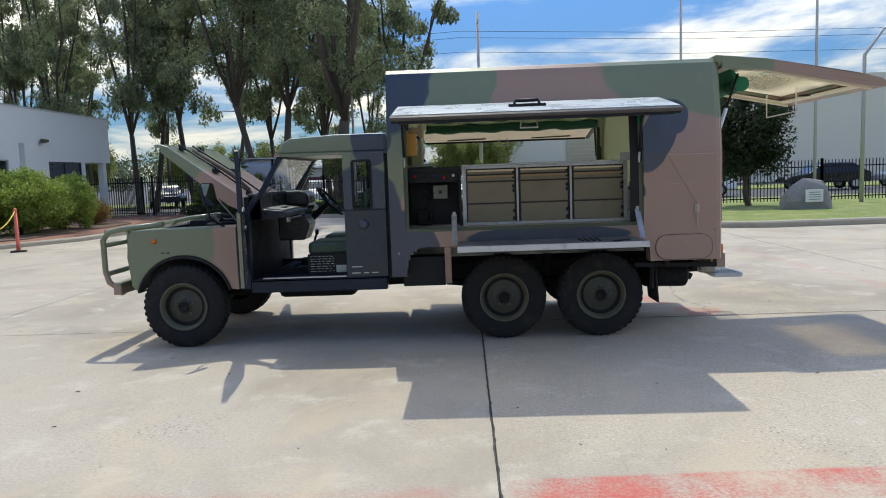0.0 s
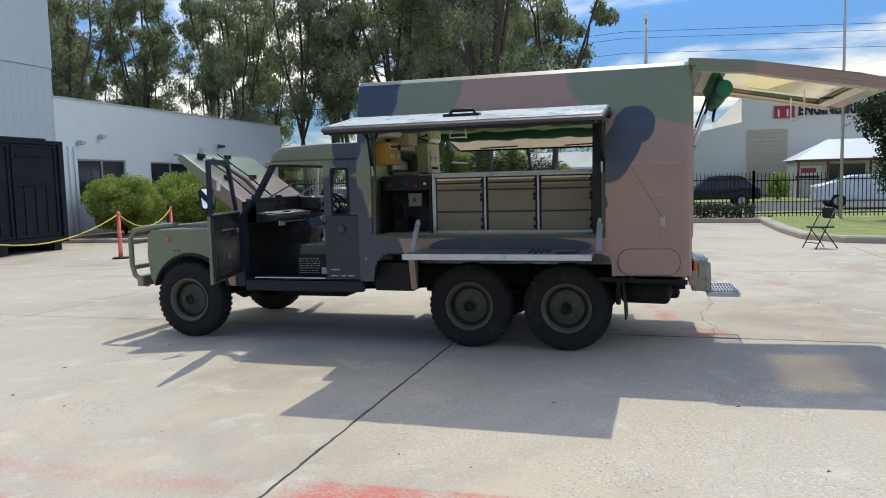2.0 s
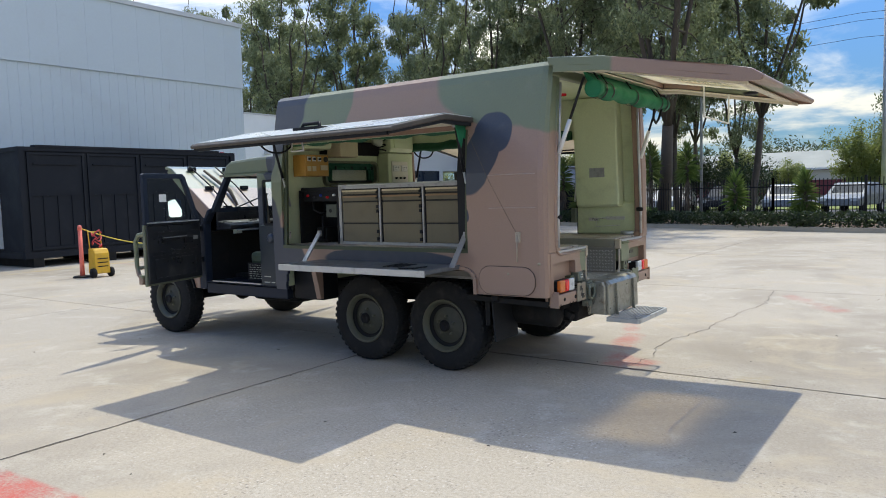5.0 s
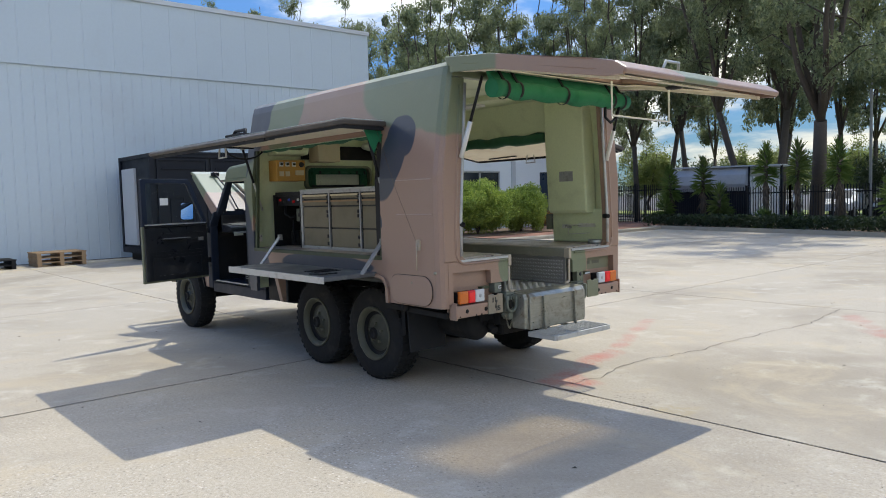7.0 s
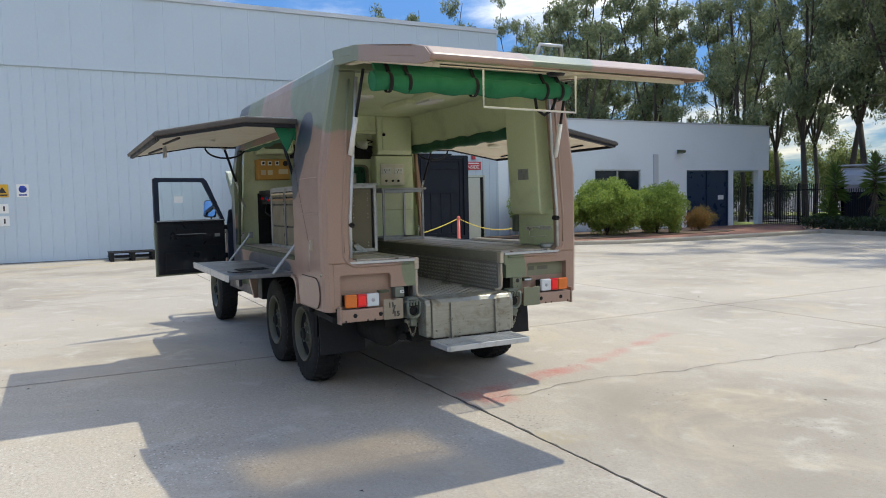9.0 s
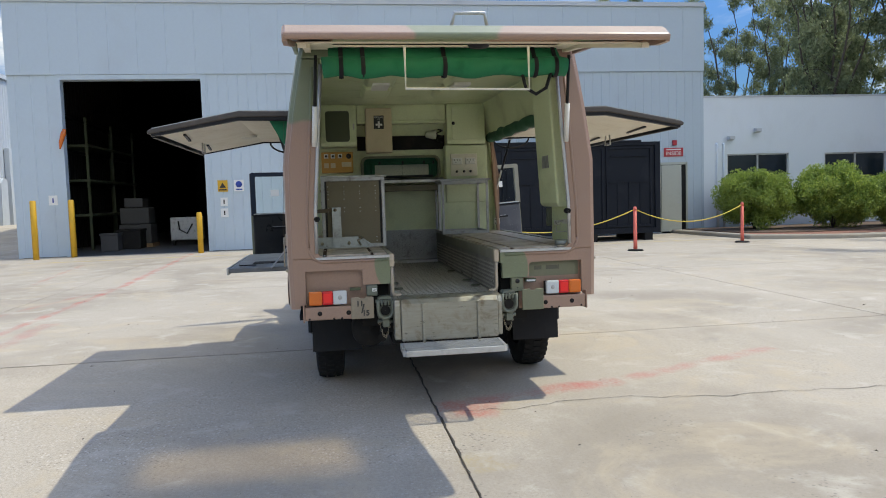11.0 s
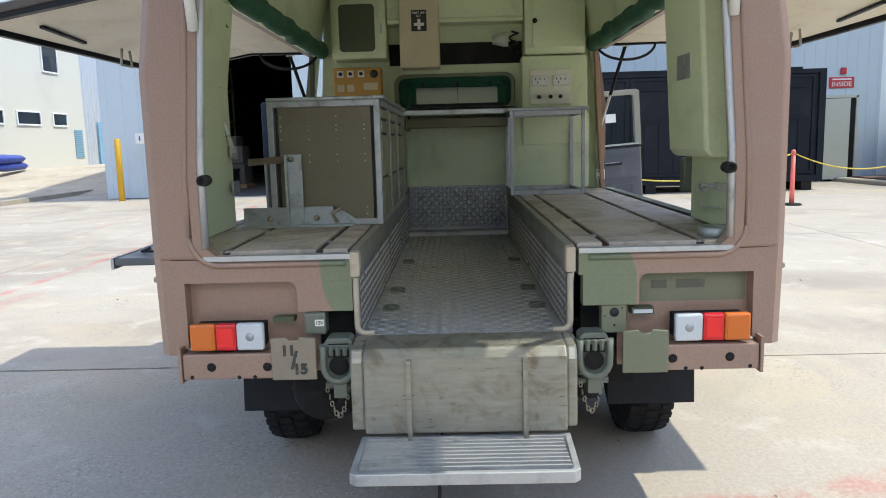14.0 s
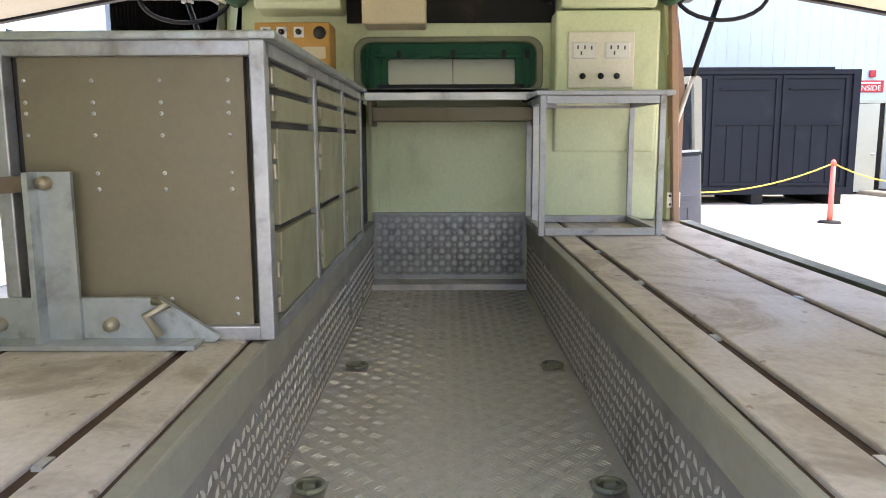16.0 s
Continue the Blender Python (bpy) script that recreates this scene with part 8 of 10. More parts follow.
    prism(bm, [(dy(0.0), 0.68), (dy(1.0), 0.68), (dy(1.0), 1.31), (dy(0), 1.31)], "x", xd - 0.03, xd)
    bm.transform(swing)
    dr = part("cab_door", bm, "camo_green", truck, "cab door swung wide open", bevel=0.006)
    bm = B()
    prism(bm, [(dy(0.02), 0.70), (dy(0.98), 0.70), (dy(0.98), 1.3), (dy(0.02), 1.3)], "x", xd + 0.001, xd + 0.02)
    bm.transform(swing)
    part("door_trim", bm, "cab_trim" if s < 0 else "door_grey", dr, "black inner trim" if s < 0 else "blue-grey inner trim", bevel=0.008)
    bm = B()
    outer = [(dy(0), 1.31), (dy(1), 1.31), (dy(1), 1.82), (dy(0.97), 1.835), (dy(0.30), 1.835), (dy(0.25), 1.80)]
    inner = [(dy(0.07), 1.335), (dy(0.93), 1.335), (dy(0.93), 1.77), (dy(0.92), 1.785), (dy(0.33), 1.785), (dy(0.31), 1.77)]
    rim_frame(bm, outer, inner, "x", xd - 0.02, xd + 0.014)
    bm.transform(swing)
    part("window_frame", bm, "navy_paint" if s < 0 else "bench_edge", dr, "dark painted window frame" if s < 0 else "pale khaki window frame", bevel=0.003)
    bm = B()
    prism(bm, inner, "x", xd - 0.006, xd - 0.003)
    bm.transform(swing)
    part("door_glass", bm, "glass", dr)
    bm = B()
    bar(bm, (xd + 0.02, dy(0.02), 1.31), (xd + 0.02, dy(0.98), 1.31), 0.02, 0.02)
    bar(bm, (xd + 0.03, dy(0.45), 1.15), (xd + 0.03, dy(0.75), 1.15), 0.02, 0.02)
    box(bm, xd + 0.02, xd + 0.035, min(dy(0.2), dy(0.35)), max(dy(0.2), dy(0.35)), 1.09, 1.15)
    bm.transform(swing)
    part("door_pull", bm, "black", dr)
    bm = B()
    bar(bm, (xd + 0.017, dy(0.03), 1.325), (xd + 0.017, dy(0.97), 1.325), 0.006, 0.014)
    bm.transform(swing)
    part("belt_strip", bm, "alu", dr, "bright metal belt strip")
    bm = B()
    for z in (0.85, 1.2):
        box(bm, xd - 0.03, xd + 0.03, min(yh, C + s * W) - 0.01, max(yh, C + s * W) + 0.01, z, z + 0.06)
    bm.transform(swing)
    part("door_hinge", bm, "black", dr)
    bm = B()
    box(bm, xd - 0.002, xd + 0.0005, min(dy(0.72), dy(0.6)), max(dy(0.72), dy(0.6)), 1.54, 1.62)
    bm.transform(swing)
    part("window_sticker", bm, "white", dr)
    bm = B()
    for z in (0.98, 1.02, 1.22):
        bar(bm, (xd + 0.022, dy(0.08), z), (xd + 0.022, dy(0.92), z), 0.008, 0.008)
    rim_frame(bm, [(dy(0.12), 0.74), (dy(0.88), 0.74), (dy(0.88), 0.95), (dy(0.12), 0.95)], [(dy(0.14), 0.755), (dy(0.86), 0.755), (dy(0.86), 0.935), (dy(0.14), 0.935)], "x", xd + 0.019, xd + 0.027)
    bm.transform(swing)
    part("trim_moulding", bm, "cab_trim" if s < 0 else "door_grey", dr)
    bm = B()
    bar(bm, (xd + 0.028, dy(0.3), 1.165), (xd + 0.028, dy(0.72), 1.165), 0.006, 0.008)
    box(bm, xd + 0.02, xd + 0.036, min(dy(0.1), dy(0.17)), max(dy(0.1), dy(0.17)), 1.12, 1.16)
    bm.transform(swing)
    part("door_lever", bm, "alu_dull", dr, "worn metal door lever")
    # mirror on the door
    bm = B()
    ym = C + s * (W + 0.135)
    xm = -2.39
    tube(bm, [(-2.3, C + s * (W - 0.04), 1.14), (xm, ym - s * 0.03, 1.24), (xm, ym, 1.35), (xm, ym, 1.5)], 0.01, 8)
    mr = part("mirror_arm", bm, "black", truck)
    bm = B()
    prism(bm, rounded(ym - 0.078, ym + 0.078, 1.345, 1.565, 0.03), "x", xm, xm + 0.03)
    tilt = Matrix.Translation((xm, ym, 1.45)) @ Matrix.Rotation(radians(30.0 * s), 4, "Z") @ Matrix.Rotation(radians(-14), 4, "Y") @ Matrix.Translation((-xm, -ym, -1.45))
    bm.transform(tilt)
    part("mirror_case", bm, "black", mr)
    bm = B()
    prism(bm, rounded(ym - 0.07, ym + 0.07, 1.353, 1.557, 0.028), "x", xm + 0.031, xm + 0.035)
    bm.transform(tilt)
    part("mirror_glass", bm, "mirror", mr, "flat rear-view mirror glass")

# cab roof
bm = B()
pts = [(-1.77, 1.80), (-1.765, 1.84), (-1.72, 1.92), (-1.64, 1.962), (-1.2, 1.985), (-0.72, 1.985), (-0.72, 1.80)]
prism(bm, pts, "y", C - 0.83, C + 0.83)
part("cab_roof", bm, "camo", truck, bevel=0.05)
bm = B()
rim_frame(bm, [(-1.79, C - 0.86), (-0.72, C - 0.87), (-0.72, C + 0.87), (-1.79, C + 0.86)], [(-1.7, C - 0.8), (-0.75, C - 0.8), (-0.75, C + 0.8), (-1.7, C + 0.8)], "z", 1.79, 1.815)
part("roof_gutter", bm, "camo", truck)
# windscreen
ws = [(-1.97, 1.43), (-1.735, 1.80)]
bm = B()
for y in (C - 0.77, C + 0.77):
    bar(bm, (ws[0][0], y, ws[0][1]), (ws[1][0], y, ws[1][1]), 0.04, 0.04, (0, 1, 0))
for x, z in ws:
    bar(bm, (x, C - 0.79, z), (x, C + 0.79, z), 0.05, 0.05)
part("windscreen_frame", bm, "navy_paint", truck)
bm = B()
bar(bm, (-1.96, C, 1.445), (-1.74, C, 1.785), 1.5, 0.006, (-1, 0, 0.6))
part("windscreen", bm, "glass", truck)
bm = B()
for y in (C - 0.5, C + 0.15):
    tube(bm, [(-2.0, y, 1.42), (-1.99, y + 0.05, 1.46), (-1.9, y + 0.42, 1.6)], 0.008, 6)
part("wiper", bm, "black", truck)
# bulkhead and dash
bm = B()
box(bm, -2.18, -2.08, C - 0.8, C + 0.8, 0.6, 1.2)
box(bm, -2.12, -1.96, C - 0.8, C + 0.8, 1.2, 1.42)
part("bulkhead", bm, "chassis", truck)
bm = B()
prism(bm, [(-2.08, 1.45), (-1.955, 1.45), (-1.948, 1.3), (-1.745, 1.275), (-1.72, 1.255), (-1.72, 1.215), (-2.08, 1.19)], "y", C - 0.8, C + 0.8)
part("dashboard", bm, "cab_trim", truck, bevel=0.01)
for y0 in (7.34, 7.5):
    for k in range(4):
        bm = B()
        box(bm, -1.953, -1.94, y0, y0 + 0.12, 1.36 + 0.022 * k, 1.37 + 0.022 * k)
        part("vent_slat", bm, "cab_trim", truck)
bm = B()
prism(bm, [(-1.935, 1.301), (-1.75, 1.278), (-1.75, 1.284), (-1.935, 1.307)], "y", C - 0.74, C - 0.02)
part("dash_tray", bm, "shelf_top", truck, "worn grey metal dash shelf")
bm = B()
box(bm, -1.86, -1.8, 7.42, 7.5, 1.293, 1.305)
part("tray_catch", bm, "black", truck)
bm = B()
tube(bm, [(-1.73, 7.12, 1.2), (-1.7, 7.14, 1.2), (-1.7, 7.7, 1.2), (-1.73, 7.72, 1.2)], 0.008, 7)
part("grab_bar", bm, "alu_dull", truck, "dull metal grab bar")
bm = B()
box(bm, -1.725, -1.712, 7.09, 7.2, 1.165, 1.21)
part("dash_label", bm, "panel_grey", truck, "pale instruction plate on the dash")
bm = B()
prism(bm, [(-1.95, 1.215), (-1.68, 1.215), (-1.62, 1.1), (-1.68, 0.94), (-1.95, 0.94)], "y", 7.64, 7.98)
cons = part("centre_console", bm, "cab_trim", truck, "dark centre console with levers", bevel=0.015)
for k in range(4):
    bm = B()
    y = 7.68 + 0.08 * k
    tube(bm, [(-1.68, y, 1.2), (-1.63, y, 1.27)], 0.006, 6)
    lathe(bm, [(0.001, 0.02), (0.014, 0.012), (0.012, -0.01), (0.001, -0.014)], (-1.628, y, 1.28), "z", 10)
    part("lever", bm, "black", cons)
bm = B()
box(bm, -1.66, -1.63, 7.66, 7.74, 1.06, 1.13)
part("console_label", bm, "panel_grey", cons, "pale plate")
bm = B()
prism(bm, [(-1.96, 1.3), (-1.7, 1.285), (-1.72, 1.42), (-1.8, 1.45), (-1.96, 1.45)], "y", 8.02, 8.46)
bin_ = part("dash_binnacle", bm, "cab_trim", truck, bevel=0.02)
for y in (8.1, 8.2, 8.32):
    bm = B()
    lathe(bm, [(0.042, 0.0), (0.042, 0.012), (0.034, 0.012), (0.032, 0.004), (0.001, 0.004)], (-1.708, y, 1.355), "x", 18)
    g = part("gauge", bm, "panel_grey", bin_, "round gauge with a pale ring")
    bm = B()
    lathe(bm, [(0.03, 0.006), (0.001, 0.006)], (-1.708, y, 1.355), "x", 16)
    part("dial", bm, "lettering", g)
# steering wheel on the right-hand driving side
sy = C + 0.38
cen, nrm = Vector((-1.5, sy, 1.32)), Vector((0.75, 0, 0.66)).normalized()
u = Vector((0, 1, 0)); w_ = nrm.cross(u)
bm = B()
tube(bm, [cen + (u * math.cos(radians(a)) + w_ * math.sin(radians(a))) * 0.2 for a in range(0, 361, 12)], 0.014, 8, False)
sw_ = part("steering_wheel", bm, "black", truck)
bm = B()
for a in (90, 210, 330):
    tube(bm, [cen - nrm * 0.02, cen + (u * math.cos(radians(a)) + w_ * math.sin(radians(a))) * 0.195], 0.012, 6)
tube(bm, [cen - nrm * 0.35, cen], 0.035, 10)
part("steering_column", bm, "black", sw_)
bm = B()
box(bm, -2.08, -0.74, C - 0.78, C + 0.78, 0.56, 0.6)
part("cab_floor", bm, "chassis", truck)
bm = B()
box(bm, -0.745, -0.715, C - 0.85, C + 0.85, 0.6, 1.30)
for y0, y1 in ((C - 0.85, C - 0.4), (C + 0.4, C + 0.85)):
    box(bm, -0.745, -0.715, y0, y1, 1.3, 1.8)
box(bm, -0.745, -0.715, C - 0.4, C + 0.4, 1.3, 1.66)
part("cab_back", bm, "black", truck)
for yc in (C - 0.45, C + 0.42):
    bm = B()
    box(bm, -1.5, -1.05, yc - 0.25, yc + 0.25, 0.62, 0.82)
    st = part("cab_seat", bm, "black", truck, "green vinyl cab seat on a black box")
    bm = B()
    box(bm, -1.55, -1.02, yc - 0.24, yc + 0.24, 0.82, 0.96)
    part("cushion", bm, "seat", st, "green vinyl cushion", bevel=0.04)
    bm = B()
    prism(bm, [(-1.1, 0.95), (-0.98, 0.95), (-0.88, 1.45), (-0.98, 1.45)], "y", yc - 0.23, yc + 0.23)
    part("backrest", bm, "seat", st, "green vinyl backrest", bevel=0.035)
bm = B()
box(bm, -1.55, -1.52, C - 0.72, C - 0.3, 0.635, 0.83)
box(bm, -1.545, -1.12, C - 0.73, C - 0.7, 0.635, 0.84)
dp = part("data_panel", bm, "black", truck)
bm = B()
rnd = random.Random(4)
for k in range(7):
    x0 = -1.52
    z = 0.82 - k * 0.024
    while x0 < -1.3:
        ln = rnd.uniform(0.015, 0.05)
        box(bm, x0, min(x0 + ln, -1.29), C - 0.733, C - 0.7305, z - 0.0045, z)
        x0 += ln + 0.016
part("text_bar", bm, "panel_grey", dp, "rows of unreadable white print")
bm = B()
box(bm, -1.27, -1.17, C - 0.734, C - 0.7305, 0.66, 0.73)
part("data_label", bm, "panel_grey", dp, "small pale data label")
bm = B()
for k, (x, w) in enumerate(((-1.09, 0.1), (-1.09, 0.08), (-0.98, 0.05), (-0.9, 0.06))):
    box(bm, x, x + w, C - W - 0.003, C - W - 0.0005, 0.662 if k else 0.722, 0.672 if k else 0.731)
part("text_bar", bm, "panel_grey", truck, "small faded stencil print on the cab side")
bm = B()
for k, (x, w) in enumerate(((-2.92, 0.03), (-2.87, 0.035))):
    box(bm, x, x + w, C - W - 0.003, C - W - 0.0005, 0.91, 0.922)
part("text_bar", bm, "lettering", truck, "small faded stencil print on the wing")
bm = B()
tube(bm, [(-1.7, C - 0.05, 0.6), (-1.6, C - 0.05, 0.95), (-1.58, C - 0.05, 1.0)], 0.012, 7)
tube(bm, [(-1.72, C + 0.1, 0.6), (-1.66, C + 0.1, 0.85)], 0.012, 7)
lathe(bm, [(0.001, 0.03), (0.02, 0.02), (0.02, -0.02), (0.001, -0.03)], (-1.58, C - 0.05, 1.01), "z", 12)
part("gear_lever", bm, "black", truck)
bm = B()
bar(bm, (-1.13, C - 0.8, 1.6), (-1.12, C - 0.72, 0.7), 0.05, 0.006, (0, 1, 0))
part("seat_belt", bm, "strap", truck, "brown webbing seat belt")

# front end
bm = B()
box(bm, -3.24, -3.2, C - 0.56, C + 0.56, 0.62, 1.1)
part("front_panel", bm, "camo", truck)
bm = B()
for k in range(7):
    box(bm, -3.26, -3.235, C - 0.36, C + 0.36, 0.66 + 0.055 * k, 0.685 + 0.055 * k)
part("grille", bm, "black", truck)
for s in (-1, 1):
    bm = B()
    lathe(bm, [(0.001, -0.02), (0.06, -0.015), (0.085, 0.0), (0.095, 0.012)], (-3.24, C + s * 0.7, 0.93), "x", 20)
    part("headlight", bm, "clear_lens", truck)
    bm = B()
    lathe(bm, [(0.001, -0.02), (0.03, -0.015), (0.035, 0.01)], (-3.25, C + s * 0.82, 0.78), "x", 14)
    part("indicator", bm, "amber", truck)
bm = B()
box(bm, -3.42, -3.34, C - 0.88, C + 0.88, 0.52, 0.64)
part("front_bumper", bm, "camo", truck, bevel=0.012)
bm = B()
for s in (-1, 1):
    y = C + s * 0.84
    tube(bm, [(-3.38, y, 0.58), (-3.47, y, 0.64), (-3.5, y, 0.75), (-3.5, y, 1.05), (-3.44, y, 1.13), (-3.3, y, 1.155), (-2.9, y, 1.19)], 0.028, 10)
    tube(bm, [(-3.4, C + s * 0.35, 0.64), (-3.47, C + s * 0.35, 0.75), (-3.47, C + s * 0.35, 1.13)], 0.025, 10)
for z in (0.72, 1.0, 1.13):
    x = -3.5 if z < 1.1 else -3.46
    tube(bm, [(x, C - 0.84, z), (x, C + 0.84, z)], 0.025, 10)
part("bull_bar", bm, "camo", truck, "green tubular bull bar")
bm = B()
for s in (-1, 1):
    tube(bm, [(-3.4 + 0.05 * math.cos(radians(a)), C + s * 0.75, 0.56 + 0.05 * math.sin(radians(a))) for a in range(0, 361, 30)], 0.013, 7, False)
part("tow_ring", bm, "olive_dark", truck)
# engine under the open bonnet
bm = B()
box(bm, -3.0, -2.3, C - 0.3, C + 0.28, 0.62, 1.08)
box(bm, -2.9, -2.4, C - 0.16, C + 0.14, 1.08, 1.18)
lathe(bm, [(0.001, 0), (0.15, 0.0), (0.15, 0.1), (0.001, 0.12)], (-2.5, C - 0.33, 1.06), "z", 18)
tube(bm, [(-2.5, C - 0.33, 1.15), (-2.6, C - 0.2, 1.2), (-2.75, C, 1.2)], 0.045, 10)
tube(bm, [(-3.1, C + 0.3, 1.1), (-2.7, C + 0.35, 1.2), (-2.3, C + 0.3, 1.1)], 0.03, 8)
part("engine", bm, "black", truck, bevel=0.02)
bm = B()
box(bm, -3.18, -3.1, C - 0.45, C + 0.45, 0.64, 1.12)
part("radiator", bm, "black", truck)
# bonnet propped open: a slab that leans back to the windscreen
ha, hb = Vector((-2.05, 0, 1.26)), Vector((-2.99, 0, 1.955))
d = (hb - ha).normalized(); nn = Vector((-d.z, 0, d.x))
if nn.z < 0:
    nn = -nn
bm = B()
def hp(k, h):
    p = ha + d * k + nn * h
    return (p.x, p.z)
L_ = (hb - ha).length
prism(bm, [hp(0, 0.0), hp(0, 0.05), hp(0.1, 0.07), hp(L_ - 0.12, 0.06), hp(L_ - 0.03, 0.03), hp(L_, -0.01), hp(L_ - 0.03, -0.015), hp(L_ - 0.1, 0.025), hp(0.1, 0.035)], "y", C - 0.72, C + 0.72)
bon = part("bonnet", bm, "camo_gloss", truck, "green and brown bonnet propped open", bevel=0.01)
for y in (C - 0.71, C + 0.71):
    bm = B()
    prism(bm, [hp(0.05, 0.04), hp(L_ - 0.08, 0.04), hp(L_ - 0.08, -0.02), hp(0.45, -0.07), hp(0.25, -0.08), hp(0.05, -0.03)], "y", y - 0.012, y + 0.012)
    part("bonnet_flange", bm, "camo", bon)
bm = B()
for y, r in ((C - 0.48, 0.009), (C - 0.1, 0.009)):
    a, b = hp(0.2, 0.1), hp(L_ - 0.12, 0.095)
    tube(bm, [(a[0], y, a[1]), ((a[0] + b[0]) / 2, y + 0.03, (a[1] + b[1]) / 2 + 0.01), (b[0], y, b[1])], r, 8)
for k in (0.2, 0.6, 1.0):
    for y in (C - 0.47, C + 0.05):
        a = hp(k, 0.085)
        box(bm, a[0] - 0.02, a[0] + 0.02, y - 0.05, y + 0.05, a[1] - 0.02, a[1] + 0.025)
part("tool_rack", bm, "black", bon, "black clips holding long-handled tools")
bm = B()
a, b = hp(0.25, 0.09), hp(0.95, 0.1)
tube(bm, [(a[0], C - 0.3, a[1]), (a[0] - 0.2, C - 0.24, a[1] + 0.17), (b[0], C - 0.33, b[1])], [0.015, 0.026, 0.015], 9)
part("rolled_tarp", bm, "strap", bon, "rolled brown cloth strapped on the bonnet")
bm = B()
tube(bm, [(-2.25, C - 0.55, 1.15), (-2.62, C - 0.55, 1.62)], 0.009, 7)
part("bonnet_stay", bm, "alu", bon)

# ---- plants ----
def leaves(bm, centre, radius, count, size, rnd, droop=0.0, flat=1.0, slim=0.16):
    """A clump of small pointed leaves."""
    c = Vector(centre)
    for _ in range(count):
        d = Vector((rnd.gauss(0, 1), rnd.gauss(0, 1), rnd.gauss(0, 1)))
        d = d.normalized() * radius * rnd.random() ** 0.45
        d.z *= flat
        p = c + d
        a = Vector((rnd.uniform(-1, 1), rnd.uniform(-1, 1), rnd.uniform(-1, 1) - droop)).normalized()
        s = a.orthogonal().normalized()
        s.rotate(Matrix.Rotation(rnd.uniform(0, 6.28), 3, a))
        k = size * rnd.uniform(0.6, 1.4)
        bm.faces.new([bm.verts.new(q) for q in (p - a * k * 0.5, p + s * k * slim, p + a * k * 0.5, p - s * k * slim)])


def grow(wood, crown, rnd, base, height, spread, limbs, twigs, per, leaf, lean=0.0, lean_y=0.0, droop=0.9, start=0.3, radius=0.16, clump=0.55, slim=0.19):
    """A trunk that forks into rising limbs, with twigs that end in dense hanging clumps."""
    b = Vector(base)
    fork = b + Vector((lean * height * 0.08 + rnd.uniform(-0.2, 0.2), lean_y * height * 0.08 + rnd.uniform(-0.3, 0.3), height * start))
    bend = b.lerp(fork, 0.5) + Vector((rnd.uniform(-0.18, 0.18), rnd.uniform(-0.18, 0.18), 0))
    tube(wood, [b, b.lerp(bend, 0.12), bend, fork], [radius * 1.25, radius, radius * 0.86, radius * 0.74], 9)
    turn = rnd.uniform(0, 6.28)
    for i in range(limbs):
        a = turn + i * 6.283 / limbs + rnd.uniform(-0.4, 0.4)
        out = spread * (rnd.uniform(0.55, 1.0) if i else 0.2)
        top = height * (rnd.uniform(0.7, 0.98) if i else 1.0)
        n = 7
        limb = [fork.copy()]
        for k in range(1, n + 1):
            f = k / n
            r = out * f ** 0.85
            wob = 0.03 * height * f * (1 - 0.5 * f)
            limb.append(Vector((fork.x + math.cos(a) * r + lean * height * 0.06 * f + rnd.uniform(-wob, wob), fork.y + math.sin(a) * r + lean_y * height * 0.06 * f + rnd.uniform(-wob, wob), fork.z + (b.z + top - fork.z) * f)))
        r0 = radius * rnd.uniform(0.34, 0.56)
        tube(wood, limb, [r0 * (1 - 0.88 * k / n) + 0.012 for k in range(n + 1)], 7)
        for j in range(twigs):
            f = 0.1 + 0.9 * (j + rnd.random()) / twigs
            k = min(n - 1, int(f * n))
            p = limb[k].lerp(limb[k + 1], f * n - k)
            ta = rnd.uniform(0, 6.28)
            reach = spread * rnd.uniform(0.25, 0.6) * (1.15 - 0.5 * f)
            tip = p + Vector((math.cos(ta) * reach, math.sin(ta) * reach, height * rnd.uniform(-0.03, 0.08)))
            mid = p.lerp(tip, 0.5) + Vector((0, 0, 0.03 * height * rnd.random()))
            r1 = 0.012 + r0 * 0.3 * (1 - 0.7 * f)
            tube(wood, [p, mid, tip], [r1, r1 * 0.6, 0.006], 5, False)
            for q, w in ((0.5, 0.7), (0.78, 0.9), (1.0, 1.1)):
                c = p.lerp(tip, q) + Vector((rnd.gauss(0, 0.28), rnd.gauss(0, 0.28), rnd.uniform(-0.5, 0.15))) * clump
                leaves(crown, c, clump * w * rnd.uniform(0.6, 1.25), int(per * w * rnd.uniform(0.6, 1.2)), leaf, rnd, droop, 1.25, slim)


def tree(name, seed, at, height, spread, limbs, twigs, per, leaf, mat_leaf, label, **kw):
    rnd = random.Random(seed)
    t = thing(name, at, label, "tree", "trees along the boundary")
    wood, crown = B(), B()
    grow(wood, crown, rnd, at, height, spread, limbs, twigs, per, leaf, **kw)
    part("trunk", wood, "bark", t)
    part("crown", crown, mat_leaf, t)
    return t


